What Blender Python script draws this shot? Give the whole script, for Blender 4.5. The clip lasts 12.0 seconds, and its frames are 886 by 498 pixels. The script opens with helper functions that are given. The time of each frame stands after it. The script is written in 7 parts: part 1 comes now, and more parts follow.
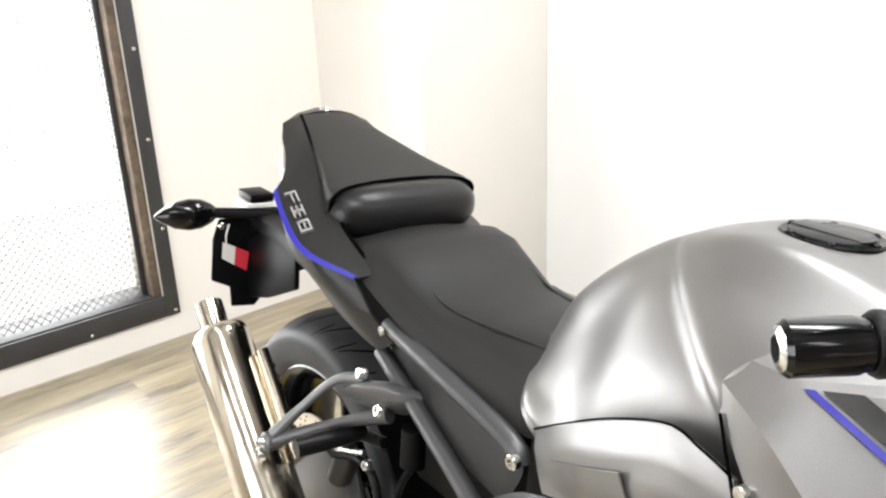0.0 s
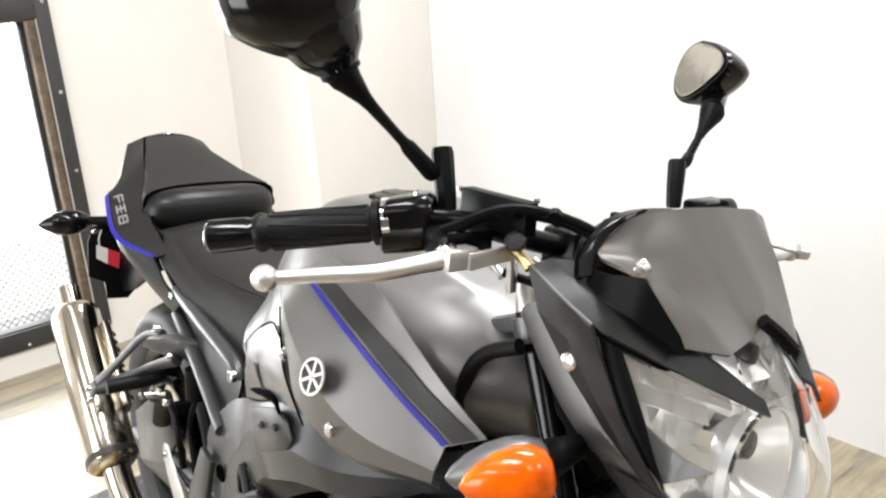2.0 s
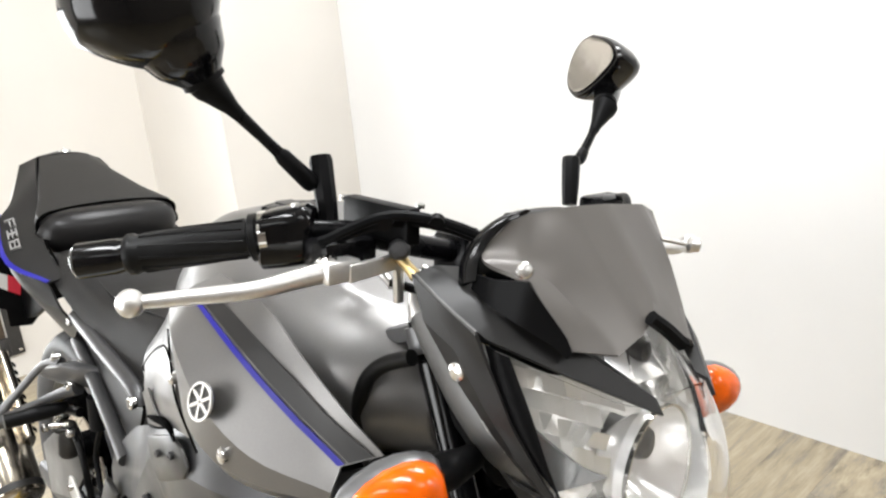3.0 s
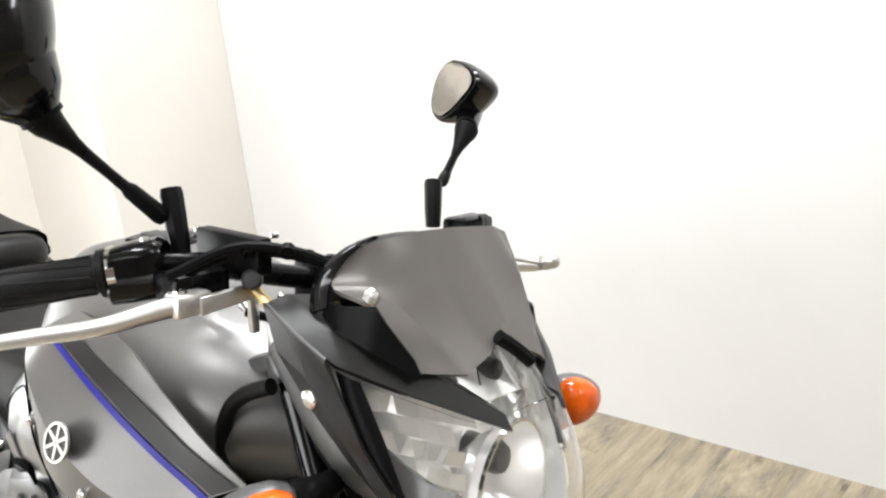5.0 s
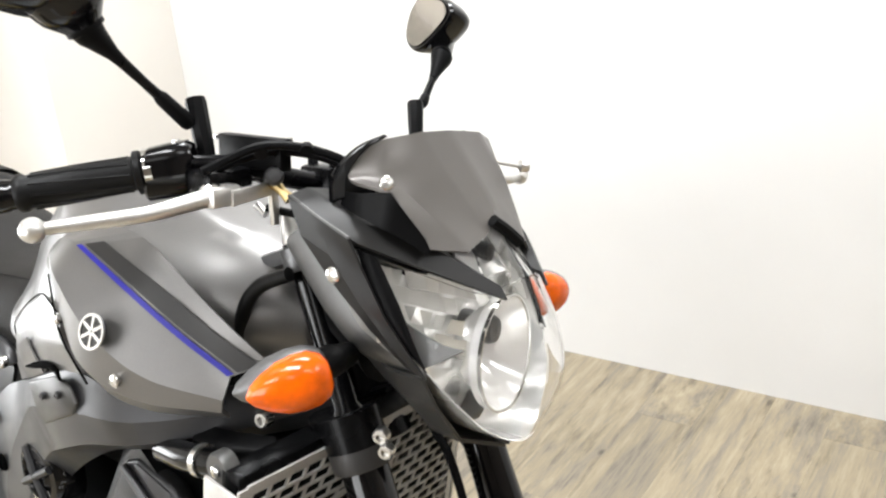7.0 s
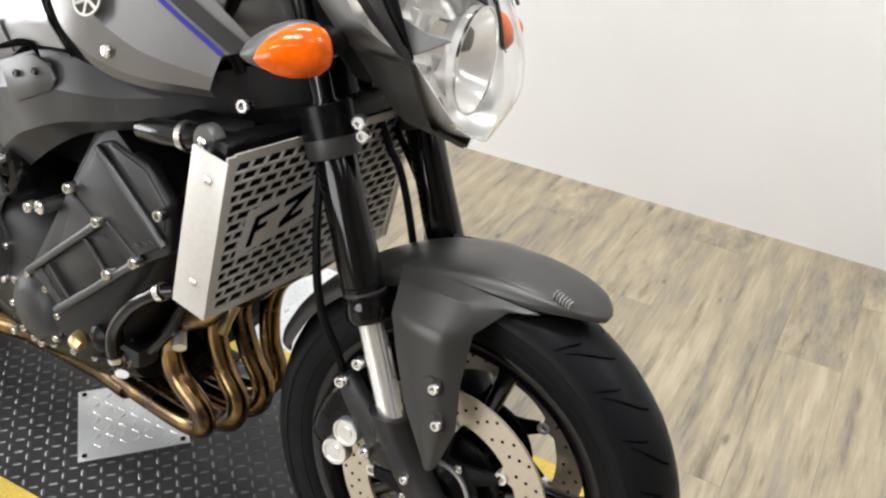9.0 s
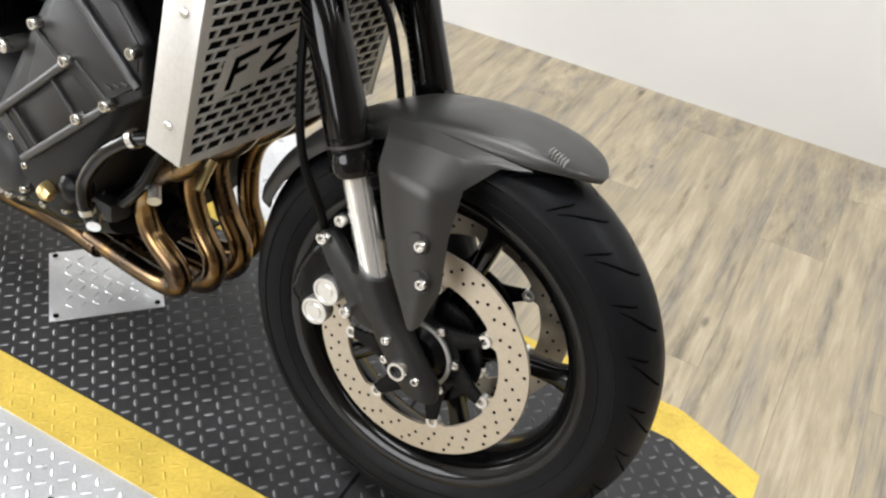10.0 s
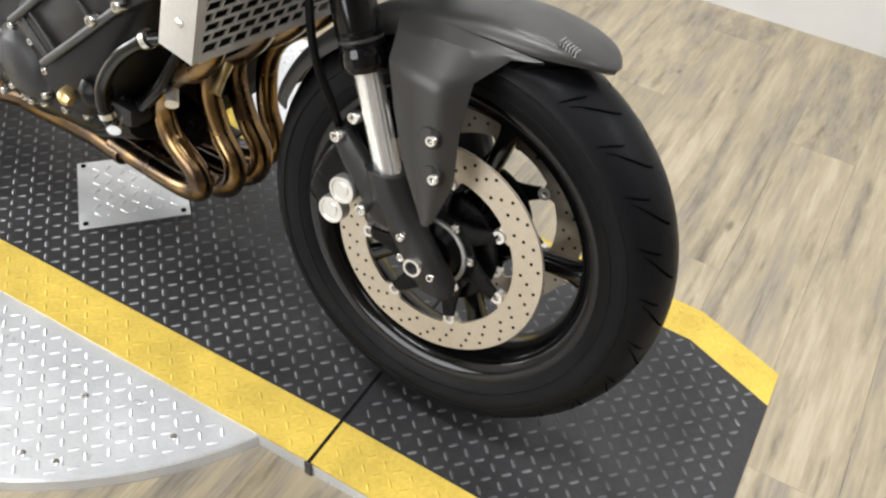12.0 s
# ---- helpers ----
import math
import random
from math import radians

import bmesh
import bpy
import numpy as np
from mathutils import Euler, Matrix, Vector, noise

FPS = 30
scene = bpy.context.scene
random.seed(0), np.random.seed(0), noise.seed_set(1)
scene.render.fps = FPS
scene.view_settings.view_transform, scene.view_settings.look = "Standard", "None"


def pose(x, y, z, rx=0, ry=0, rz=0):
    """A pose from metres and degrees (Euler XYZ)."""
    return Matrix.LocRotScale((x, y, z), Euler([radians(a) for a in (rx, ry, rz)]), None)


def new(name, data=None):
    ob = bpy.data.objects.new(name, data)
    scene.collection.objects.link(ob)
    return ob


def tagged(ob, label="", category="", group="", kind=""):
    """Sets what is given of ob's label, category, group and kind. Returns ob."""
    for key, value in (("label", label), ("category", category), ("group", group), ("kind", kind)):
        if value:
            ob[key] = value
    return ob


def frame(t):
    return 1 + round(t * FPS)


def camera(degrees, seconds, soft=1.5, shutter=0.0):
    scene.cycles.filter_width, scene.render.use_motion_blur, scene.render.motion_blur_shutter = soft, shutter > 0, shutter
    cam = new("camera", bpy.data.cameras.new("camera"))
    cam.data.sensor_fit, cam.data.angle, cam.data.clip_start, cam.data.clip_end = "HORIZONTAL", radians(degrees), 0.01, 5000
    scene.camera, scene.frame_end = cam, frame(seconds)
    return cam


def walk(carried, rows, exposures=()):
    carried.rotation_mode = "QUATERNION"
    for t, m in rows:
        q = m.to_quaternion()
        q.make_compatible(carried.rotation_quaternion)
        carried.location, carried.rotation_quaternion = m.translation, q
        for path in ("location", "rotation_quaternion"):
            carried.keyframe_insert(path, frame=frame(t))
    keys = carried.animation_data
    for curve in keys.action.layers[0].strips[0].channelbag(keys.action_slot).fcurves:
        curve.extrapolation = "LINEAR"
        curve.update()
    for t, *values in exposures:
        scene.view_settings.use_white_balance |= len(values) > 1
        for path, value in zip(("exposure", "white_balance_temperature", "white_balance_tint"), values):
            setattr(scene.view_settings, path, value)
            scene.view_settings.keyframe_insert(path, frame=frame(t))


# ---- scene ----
cam = camera(53.0, 12.0, soft=2.3)
# seconds, place, turn
PATH = [
    (0.0, 0.4663, -0.6299, 1.2874, 68.836, 2.151, 48.634),
    (0.5, 0.6977, -0.6469, 1.2879, 70.514, 3.055, 53.153),
    (1.0, 0.9318, -0.6222, 1.2975, 69.707, 1.946, 55.620),
    (1.5, 1.0028, -0.5991, 1.3090, 71.757, 3.262, 51.982),
    (2.0, 1.0140, -0.5702, 1.3034, 71.303, 3.719, 48.759),
    (2.5, 1.0186, -0.5390, 1.2963, 70.891, 4.429, 46.137),
    (3.0, 1.0247, -0.5167, 1.2955, 71.110, 5.283, 43.890),
    (5.0, 1.0696, -0.4922, 1.3031, 71.576, 5.450, 37.585),
    (5.5, 1.0737, -0.4826, 1.3031, 71.536, 5.919, 36.594),
    (6.0, 1.0779, -0.4838, 1.3025, 71.747, 6.341, 36.677),
    (6.5, 1.0890, -0.5155, 1.2928, 70.688, 5.697, 36.775),
    (7.0, 1.0901, -0.6386, 1.2819, 69.021, 4.885, 32.912),
    (7.2, 1.0859, -0.6929, 1.2783, 68.007, 5.147, 30.659),
    (8.8, 1.0831, -0.8355, 1.2124, 59.802, -2.759, 28.418),
    (9.0, 1.0834, -0.8341, 1.1977, 58.554, -3.590, 28.196),
    (9.5, 1.0771, -0.8275, 1.1602, 54.829, -4.965, 27.769),
    (10.0, 1.0705, -0.8279, 1.1305, 51.905, -6.068, 28.114),
    (10.5, 1.0780, -0.8340, 1.1022, 49.435, -7.373, 28.069),
    (11.0, 1.0897, -0.8435, 1.0896, 48.458, -7.879, 28.310),
    (11.5, 1.0993, -0.8461, 1.0737, 47.502, -7.778, 27.786),
    (12.0, 1.1086, -0.8375, 1.1128, 46.816, -4.110, 29.485),
]
walk(cam, [(t, pose(x, y, z, rx, ry, rz)) for t, x, y, z, rx, ry, rz in PATH],
     exposures=[(0.0, 0.62), (2.5, 0.48), (5.0, 0.50), (6.5, 0.62), (7.5, 0.54), (9.0, 0.40), (10.0, 0.45), (12.0, 0.46)])

# ---- light ----
world = bpy.data.worlds.new("world")
scene.world = world
world.use_nodes = True
world.node_tree.nodes["Background"].inputs[0].default_value = (0.9, 0.95, 1.0, 1)
world.node_tree.nodes["Background"].inputs[1].default_value = 0.3

ROOM = pose(0, 0, 0, 0, 0, -1.08)      # the walls' own axes
FLOOR_Z = -0.03


def area_lamp(name, m, sx, sy, watts, colour=(1, 1, 1)):
    data = bpy.data.lights.new(name, "AREA")
    data.shape, data.size, data.size_y, data.energy, data.color = "RECTANGLE", sx, sy, watts, colour
    ob = new(name, data)
    ob.matrix_world = m
    return ob


WATTS = (4, 38, 8, 42, 30, 20, 6)
# unseen ceiling tubes, an added south fill and the daylight at the barred window
# the two at v = -2.3 are added to brighten the right flank
for i, (u, v) in enumerate([(-0.9, -0.6), (0.6, -0.6), (2.9, -0.6), (0.0, 0.85), (3.3, 0.9), (0.2, -2.3), (2.2, -2.3)]):
    area_lamp("ceiling_lamp", ROOM @ pose(u, v, 2.90), 1.3, 0.3, WATTS[i], (0.97, 0.985, 1.0))
# fill with no known source, added to lift the machine's right side
area_lamp("south_fill_light", ROOM @ pose(-0.5, -3.66, 1.35, 90, 0, 0), 2.4, 1.7, 44, (0.95, 0.98, 1.0))
area_lamp("window_light", ROOM @ pose(-2.42, -0.6, 0.75, 0, -90, 0), 1.1, 1.8, 54, (0.95, 0.98, 1.0))


# ---- materials ----
def mat(name, colour, rough=0.5, metal=0.0, grain=0.0, grain_scale=200.0, stain=0.0, stain_scale=6.0,
        bump=0.0, bump_scale=300.0, coat=0.0, rough_var=0.0, emit=None, alpha=None, transmission=0.0, ior=1.45, spec=0.5):
    m = bpy.data.materials.new(name)
    m.use_nodes = True
    nt = m.node_tree
    p = nt.nodes["Principled BSDF"]
    p.inputs["Base Color"].default_value = (*colour, 1)
    p.inputs["Roughness"].default_value = rough
    p.inputs["Metallic"].default_value = metal
    p.inputs["Coat Weight"].default_value = coat
    p.inputs["IOR"].default_value = ior
    p.inputs["Specular IOR Level"].default_value = spec
    p.inputs["Transmission Weight"].default_value = transmission
    if alpha is not None:
        p.inputs["Alpha"].default_value = alpha
    if emit:
        p.inputs["Emission Color"].default_value = (*emit[0], 1)
        p.inputs["Emission Strength"].default_value = emit[1]
    tc = nt.nodes.new("ShaderNodeTexCoord")

    def noise_node(scale, detail=4):
        n = nt.nodes.new("ShaderNodeTexNoise")
        n.inputs["Scale"].default_value = scale
        n.inputs["Detail"].default_value = detail
        nt.links.new(tc.outputs["Object"], n.inputs["Vector"])
        return n

    last = None
    for amount, scale in ((grain, grain_scale), (stain, stain_scale)):
        if amount:
            n = noise_node(scale)
            r = nt.nodes.new("ShaderNodeMapRange")
            r.inputs[1].default_value, r.inputs[2].default_value = 0.3, 0.7
            r.inputs[3].default_value, r.inputs[4].default_value = 1 - amount, 1 + amount
            nt.links.new(n.outputs["Fac"], r.inputs[0])
            v = nt.nodes.new("ShaderNodeVectorMath")
            v.operation = "SCALE"
            if last:
                nt.links.new(last, v.inputs[0])
            else:
                v.inputs[0].default_value = colour
            nt.links.new(r.outputs[0], v.inputs["Scale"])
            last = v.outputs[0]
    if last:
        nt.links.new(last, p.inputs["Base Color"])
    if rough_var:
        n = noise_node(stain_scale * 3)
        r = nt.nodes.new("ShaderNodeMapRange")
        r.inputs[1].default_value, r.inputs[2].default_value = 0.3, 0.7
        r.inputs[3].default_value, r.inputs[4].default_value = rough - rough_var, rough + rough_var
        nt.links.new(n.outputs["Fac"], r.inputs[0])
        nt.links.new(r.outputs[0], p.inputs["Roughness"])
    if bump:
        n = noise_node(bump_scale, 2)
        b = nt.nodes.new("ShaderNodeBump")
        b.inputs["Strength"].default_value = bump
        b.inputs["Distance"].default_value = 0.001
        nt.links.new(n.outputs["Fac"], b.inputs["Height"])
        nt.links.new(b.outputs[0], p.inputs["Normal"])
    return m


M_WALL = mat("white_plaster", (0.74, 0.735, 0.725), 0.65, stain=0.035, stain_scale=1.6, bump=0.15, bump_scale=90, rough_var=0.08)
# white plaster, warmed and darkened to imitate the dimmer light there
M_WALL_DIMMED = mat("dimmed_plaster", (0.73, 0.70, 0.655), 0.65, stain=0.04, stain_scale=1.6, bump=0.15, bump_scale=90, rough_var=0.08)
# ceiling and far walls are unseen; toned down to darken reflections
M_CEIL = mat("ceiling_paint", (0.45, 0.44, 0.42), 0.9, stain=0.03)
M_FARWALL = mat("brown_wall_paint", (0.225, 0.195, 0.168), 0.8, stain=0.08, stain_scale=1.2)
M_GREY = mat("matt_grey_paint", (0.172, 0.167, 0.163), 0.37, metal=0.7, grain=0.06, grain_scale=900, stain=0.06, stain_scale=7, rough_var=0.05)
M_GUARD = mat("dark_grey_paint", (0.049, 0.048, 0.0465), 0.38, metal=0.6, grain=0.06, grain_scale=900, stain=0.06, stain_scale=9, rough_var=0.04)
M_CAST = mat("cast_frame_paint", (0.038, 0.038, 0.040), 0.36, metal=0.5, grain=0.06, grain_scale=500, stain=0.06, rough_var=0.05)
M_DARK = mat("dark_matt_paint", (0.0130, 0.0125, 0.0122), 0.40, spec=0.3, metal=0.1, grain=0.06, grain_scale=600, stain=0.06)
M_SEAT = mat("seat_vinyl", (0.0120, 0.0115, 0.0112), 0.46, spec=0.26, grain=0.16, grain_scale=500, stain=0.10, bump=0.4, bump_scale=900)
M_ROLL = mat("smooth_vinyl", (0.009, 0.0085, 0.0085), 0.34, spec=0.3, grain=0.08, grain_scale=300, stain=0.06, bump=0.1, bump_scale=400)
M_PLASTIC = mat("black_plastic", (0.0030, 0.0030, 0.0033), 0.42, spec=0.09, grain=0.1, grain_scale=500, stain=0.1, bump=0.2, bump_scale=700)
M_GLOSS = mat("black_gloss", (0.0022, 0.0022, 0.0025), 0.14, spec=0.34, stain=0.06, coat=0.10, rough_var=0.04)
M_BLACKMETAL = mat("black_coated_metal", (0.0036, 0.0036, 0.0040), 0.26, spec=0.14, metal=0.03, grain=0.08, stain=0.08, rough_var=0.06)
M_ENGINE = mat("engine_casting", (0.026, 0.026, 0.0275), 0.42, spec=0.35, metal=0.3, grain=0.1, grain_scale=350, stain=0.1, bump=0.3, bump_scale=500)
M_CHROME = mat("chrome", (0.75, 0.75, 0.74), 0.10, metal=1.0, stain=0.03, rough_var=0.03)
M_STEEL = mat("bright_steel", (0.62, 0.61, 0.59), 0.25, metal=1.0, stain=0.06, rough_var=0.06)
M_ALU = mat("brushed_aluminium", (0.66, 0.65, 0.63), 0.38, metal=0.9, grain=0.04, stain=0.03, rough_var=0.05)
M_CAN = mat("polished_muffler", (0.52, 0.47, 0.395), 0.17, metal=1.0, stain=0.08, rough_var=0.05)
M_RUBBER = mat("tyre_rubber", (0.0060, 0.0062, 0.0072), 0.40, spec=0.10, grain=0.15, grain_scale=300, stain=0.18, stain_scale=14, bump=0.15, bump_scale=400, rough_var=0.06)
M_GRIP = mat("grip_rubber", (0.0045, 0.0045, 0.0046), 0.42, spec=0.18, grain=0.12, stain=0.1, bump=0.2)
M_BLUE = mat("blue_tape", (0.010, 0.008, 0.23), 0.4, stain=0.06)
M_BAND = mat("charcoal_band", (0.030, 0.0285, 0.028), 0.46, metal=0.2, grain=0.05, stain=0.05)
M_PRINT = mat("grey_print", (0.22, 0.215, 0.21), 0.5, stain=0.05)
M_BRASS = mat("yellowed_zinc", (0.55, 0.42, 0.20), 0.35, metal=0.9, stain=0.1)
M_LETTER = mat("pale_print", (0.62, 0.60, 0.57), 0.5, stain=0.03)
M_DISC = mat("brake_disc_steel", (0.46, 0.40, 0.32), 0.38, metal=0.55, grain=0.05, stain=0.06, rough_var=0.05)
# disc steel darkened: the far disc's shade sits in its colour
M_DISC_SHADED = mat("shaded_disc_steel", (0.22, 0.195, 0.16), 0.34, metal=0.9, grain=0.05, stain=0.1, rough_var=0.05)
M_AMBER = mat("amber_lens", (0.86, 0.125, 0.001), 0.16, stain=0.35, stain_scale=38, transmission=0.2, coat=0.15, spec=0.35)
M_BOWL = mat("satin_reflector", (0.95, 0.94, 0.92), 0.17, metal=0.62, bump=0.3, bump_scale=35)
M_CHARCOAL = mat("charcoal_decal", (0.016, 0.015, 0.0145), 0.42, metal=0.1, grain=0.05, stain=0.05)
M_STANCH = mat("polished_fork_steel", (0.86, 0.86, 0.85), 0.16, metal=0.8, stain=0.03, rough_var=0.04)
M_FOOT = mat("satin_fork_casting", (0.014, 0.014, 0.0145), 0.42, metal=0.2, grain=0.08, grain_scale=400, stain=0.08, rough_var=0.05)
M_CASE = mat("dark_engine_casting", (0.011, 0.011, 0.012), 0.42, spec=0.25, metal=0.2, grain=0.12, grain_scale=350, stain=0.15, bump=0.3, bump_scale=500)
# paler tyre rubber: dust, plus window light painted into the colour
M_DUSTY_LIT = mat("dusty_lit_tyre_rubber", (0.036, 0.036, 0.038), 0.55, spec=0.25, grain=0.15, grain_scale=300, stain=0.2, stain_scale=12, bump=0.15, bump_scale=400)
M_HANGER = mat("satin_grey_casting", (0.12, 0.12, 0.122), 0.36, metal=0.5, grain=0.06, grain_scale=400, stain=0.06, rough_var=0.05)
M_LENS = mat("clear_lens", (1, 1, 1), 0.02, transmission=1.0, ior=1.2)
M_REFLECTOR = mat("lamp_reflector", (0.95, 0.94, 0.92), 0.17, metal=0.70, bump=0.35, bump_scale=40)
M_BAND2 = mat("faint_print", (0.20, 0.196, 0.19), 0.5, stain=0.05)
M_MIRROR = mat("mirror_glass", (0.62, 0.59, 0.55), 0.03, metal=1.0)
M_STAY = mat("satin_grey_paint", (0.105, 0.104, 0.102), 0.42, metal=0.5, grain=0.04, stain=0.04, rough_var=0.04)
M_SMOKE = mat("smoked_screen", (0.098, 0.090, 0.083), 0.38, metal=0.35, stain=0.05, stain_scale=10, rough_var=0.03)
M_YELLOW = mat("yellow_tape", (0.56, 0.405, 0.072), 0.60, spec=0.3, grain=0.10, grain_scale=160, stain=0.14, stain_scale=12, bump=0.12)
# paler than the mat: worn tops, with their glints in the colour
M_STUD = mat("worn_glinting_stud", (0.10, 0.10, 0.105), 0.36, metal=0.5, grain=0.2, grain_scale=150, stain=0.35, stain_scale=7)
M_TREAD = mat("dark_tread_rubber", (0.025, 0.025, 0.0265), 0.42, spec=0.35, grain=0.15, grain_scale=120, stain=0.25, stain_scale=7, bump=0.2, rough_var=0.08)
M_PLATE = mat("tread_plate_aluminium", (0.63, 0.645, 0.665), 0.34, metal=0.5, grain=0.05, stain=0.10, stain_scale=10, rough_var=0.07)
M_FRAME = mat("window_steel", (0.045, 0.044, 0.044), 0.5, metal=0.3, grain=0.1, stain=0.15)
M_WOOD = mat("rough_wood", (0.11, 0.08, 0.055), 0.75, grain=0.25, grain_scale=60, stain=0.35, stain_scale=16, bump=0.4, bump_scale=120)
M_MESH = mat("mesh_steel", (0.13, 0.125, 0.12), 0.5, metal=0.5, stain=0.1)
# glowing sheet for the meshed opening and for the added south one
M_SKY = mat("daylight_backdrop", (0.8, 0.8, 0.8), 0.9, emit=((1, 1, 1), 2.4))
M_SHEET = mat("silver_sheet", (0.50, 0.485, 0.46), 0.40, metal=0.35, grain=0.05, stain=0.05, rough_var=0.05)
M_LINK = mat("grey_cast_arm", (0.060, 0.060, 0.062), 0.34, metal=0.45, grain=0.08, grain_scale=400, stain=0.08, rough_var=0.05)
M_RED = mat("red_label", (0.55, 0.03, 0.05), 0.5, stain=0.1)


def header_pipe():
    """Heat-tinted steel: straw, brown and blue patches."""
    m = mat("heat_tinted_pipe", (0.5, 0.42, 0.34), 0.24, metal=1.0, rough_var=0.06)
    nt = m.node_tree
    p = nt.nodes["Principled BSDF"]
    tc = nt.nodes.new("ShaderNodeTexCoord")
    n = nt.nodes.new("ShaderNodeTexNoise")
    n.inputs["Scale"].default_value, n.inputs["Detail"].default_value = 11, 4
    r = nt.nodes.new("ShaderNodeValToRGB")
    cols = ((0.0, (0.035, 0.03, 0.03)), (0.40, (0.075, 0.052, 0.036)), (0.5, (0.13, 0.085, 0.05)), (0.62, (0.24, 0.15, 0.062)), (1.0, (0.26, 0.235, 0.21)))
    for i, (at, c) in enumerate(cols):
        e = r.color_ramp.elements[i] if i < 2 else r.color_ramp.elements.new(at)
        e.position = at
    for e, (at, c) in zip(sorted(r.color_ramp.elements, key=lambda q: q.position), cols):
        e.position, e.color = at, (*c, 1)
    nt.links.new(tc.outputs["Object"], n.inputs["Vector"])
    nt.links.new(n.outputs["Fac"], r.inputs[0])
    nt.links.new(r.outputs[0], p.inputs["Base Color"])
    return m


def plank_wood():
    """Greyed oak vinyl: long grain along x, each plank its own tone."""
    m = mat("oak_vinyl", (0.4, 0.33, 0.23), 0.30, spec=0.85)
    nt = m.node_tree
    p = nt.nodes["Principled BSDF"]
    tc = nt.nodes.new("ShaderNodeTexCoord")
    oi = nt.nodes.new("ShaderNodeObjectInfo")
    sh = nt.nodes.new("ShaderNodeVectorMath")
    sh.operation = "MULTIPLY_ADD"
    comb = nt.nodes.new("ShaderNodeCombineXYZ")
    mul = nt.nodes.new("ShaderNodeMath")
    mul.operation, mul.inputs[1].default_value = "MULTIPLY", 37.0
    nt.links.new(oi.outputs["Random"], mul.inputs[0])
    for k in range(3):
        nt.links.new(mul.outputs[0], comb.inputs[k])
    sh.inputs[1].default_value = (1, 1, 1)
    nt.links.new(tc.outputs["Object"], sh.inputs[0])
    nt.links.new(comb.outputs[0], sh.inputs[2])

    def noise_at(sx, sy, detail):
        mp = nt.nodes.new("ShaderNodeMapping")
        mp.inputs["Scale"].default_value = (sx, sy, 1)
        n = nt.nodes.new("ShaderNodeTexNoise")
        n.inputs["Scale"].default_value, n.inputs["Detail"].default_value, n.inputs["Roughness"].default_value = 1, detail, 0.68
        nt.links.new(sh.outputs[0], mp.inputs[0])
        nt.links.new(mp.outputs[0], n.inputs["Vector"])
        return n
    n1, n2 = noise_at(2.0, 17, 10), noise_at(8, 170, 6)
    mix = nt.nodes.new("ShaderNodeMath")
    mix.operation = "MULTIPLY_ADD"
    mix.inputs[1].default_value = 0.34
    nt.links.new(n2.outputs["Fac"], mix.inputs[0])
    nt.links.new(n1.outputs["Fac"], mix.inputs[2])
    r = nt.nodes.new("ShaderNodeValToRGB")
    cols = ((0.49, (0.138, 0.118, 0.092)), (0.60, (0.232, 0.201, 0.155)), (0.69, (0.300, 0.248, 0.164)), (0.82, (0.385, 0.327, 0.232)))
    for i in range(2):
        r.color_ramp.elements.new(0.5 + i * 0.1)
    for e, (at, c) in zip(r.color_ramp.elements, cols):
        e.position, e.color = at, (*c, 1)
    nt.links.new(mix.outputs[0], r.inputs[0])
    hsv = nt.nodes.new("ShaderNodeHueSaturation")
    mr = nt.nodes.new("ShaderNodeMapRange")
    mr.inputs[3].default_value, mr.inputs[4].default_value = 0.90, 1.10
    nt.links.new(oi.outputs["Random"], mr.inputs[0])
    nt.links.new(mr.outputs[0], hsv.inputs["Value"])
    n3 = noise_at(3.0, 26, 10)
    fig = nt.nodes.new("ShaderNodeMapRange")
    fig.inputs[1].default_value, fig.inputs[2].default_value, fig.inputs[3].default_value, fig.inputs[4].default_value = 0.53, 0.70, 1.0, 0.40
    nt.links.new(n3.outputs["Fac"], fig.inputs[0])
    vo = nt.nodes.new("ShaderNodeTexVoronoi")
    vo.inputs["Scale"].default_value = 1.0
    vm = nt.nodes.new("ShaderNodeMapping")
    vm.inputs["Scale"].default_value = (3.2, 9.0, 1)
    nt.links.new(sh.outputs[0], vm.inputs[0])
    nt.links.new(vm.outputs[0], vo.inputs["Vector"])
    kn = nt.nodes.new("ShaderNodeMapRange")
    kn.inputs[1].default_value, kn.inputs[2].default_value, kn.inputs[3].default_value, kn.inputs[4].default_value = 0.03, 0.085, 0.42, 1.0
    nt.links.new(vo.outputs["Distance"], kn.inputs[0])
    mm = nt.nodes.new("ShaderNodeMath")
    mm.operation = "MULTIPLY"
    nt.links.new(fig.outputs[0], mm.inputs[0])
    nt.links.new(kn.outputs[0], mm.inputs[1])
    dk = nt.nodes.new("ShaderNodeVectorMath")
    dk.operation = "SCALE"
    nt.links.new(r.outputs[0], dk.inputs[0])
    nt.links.new(mm.outputs[0], dk.inputs["Scale"])
    nt.links.new(dk.outputs[0], hsv.inputs["Color"])
    nt.links.new(hsv.outputs[0], p.inputs["Base Color"])
    b = nt.nodes.new("ShaderNodeBump")
    b.inputs["Strength"].default_value, b.inputs["Distance"].default_value = 0.25, 0.001
    nt.links.new(n2.outputs["Fac"], b.inputs["Height"])
    nt.links.new(b.outputs[0], p.inputs["Normal"])
    return m


M_PIPE = header_pipe()
M_PLANK = plank_wood()


# ---- mesh tools ----
def finish(bm, angle=38):
    bmesh.ops.recalc_face_normals(bm, faces=bm.faces)
    lim = radians(angle)
    for f in bm.faces:
        f.smooth = True
    for e in bm.edges:
        if len(e.link_faces) == 2 and e.calc_face_angle(0) > lim:
            e.smooth = False
    return bm


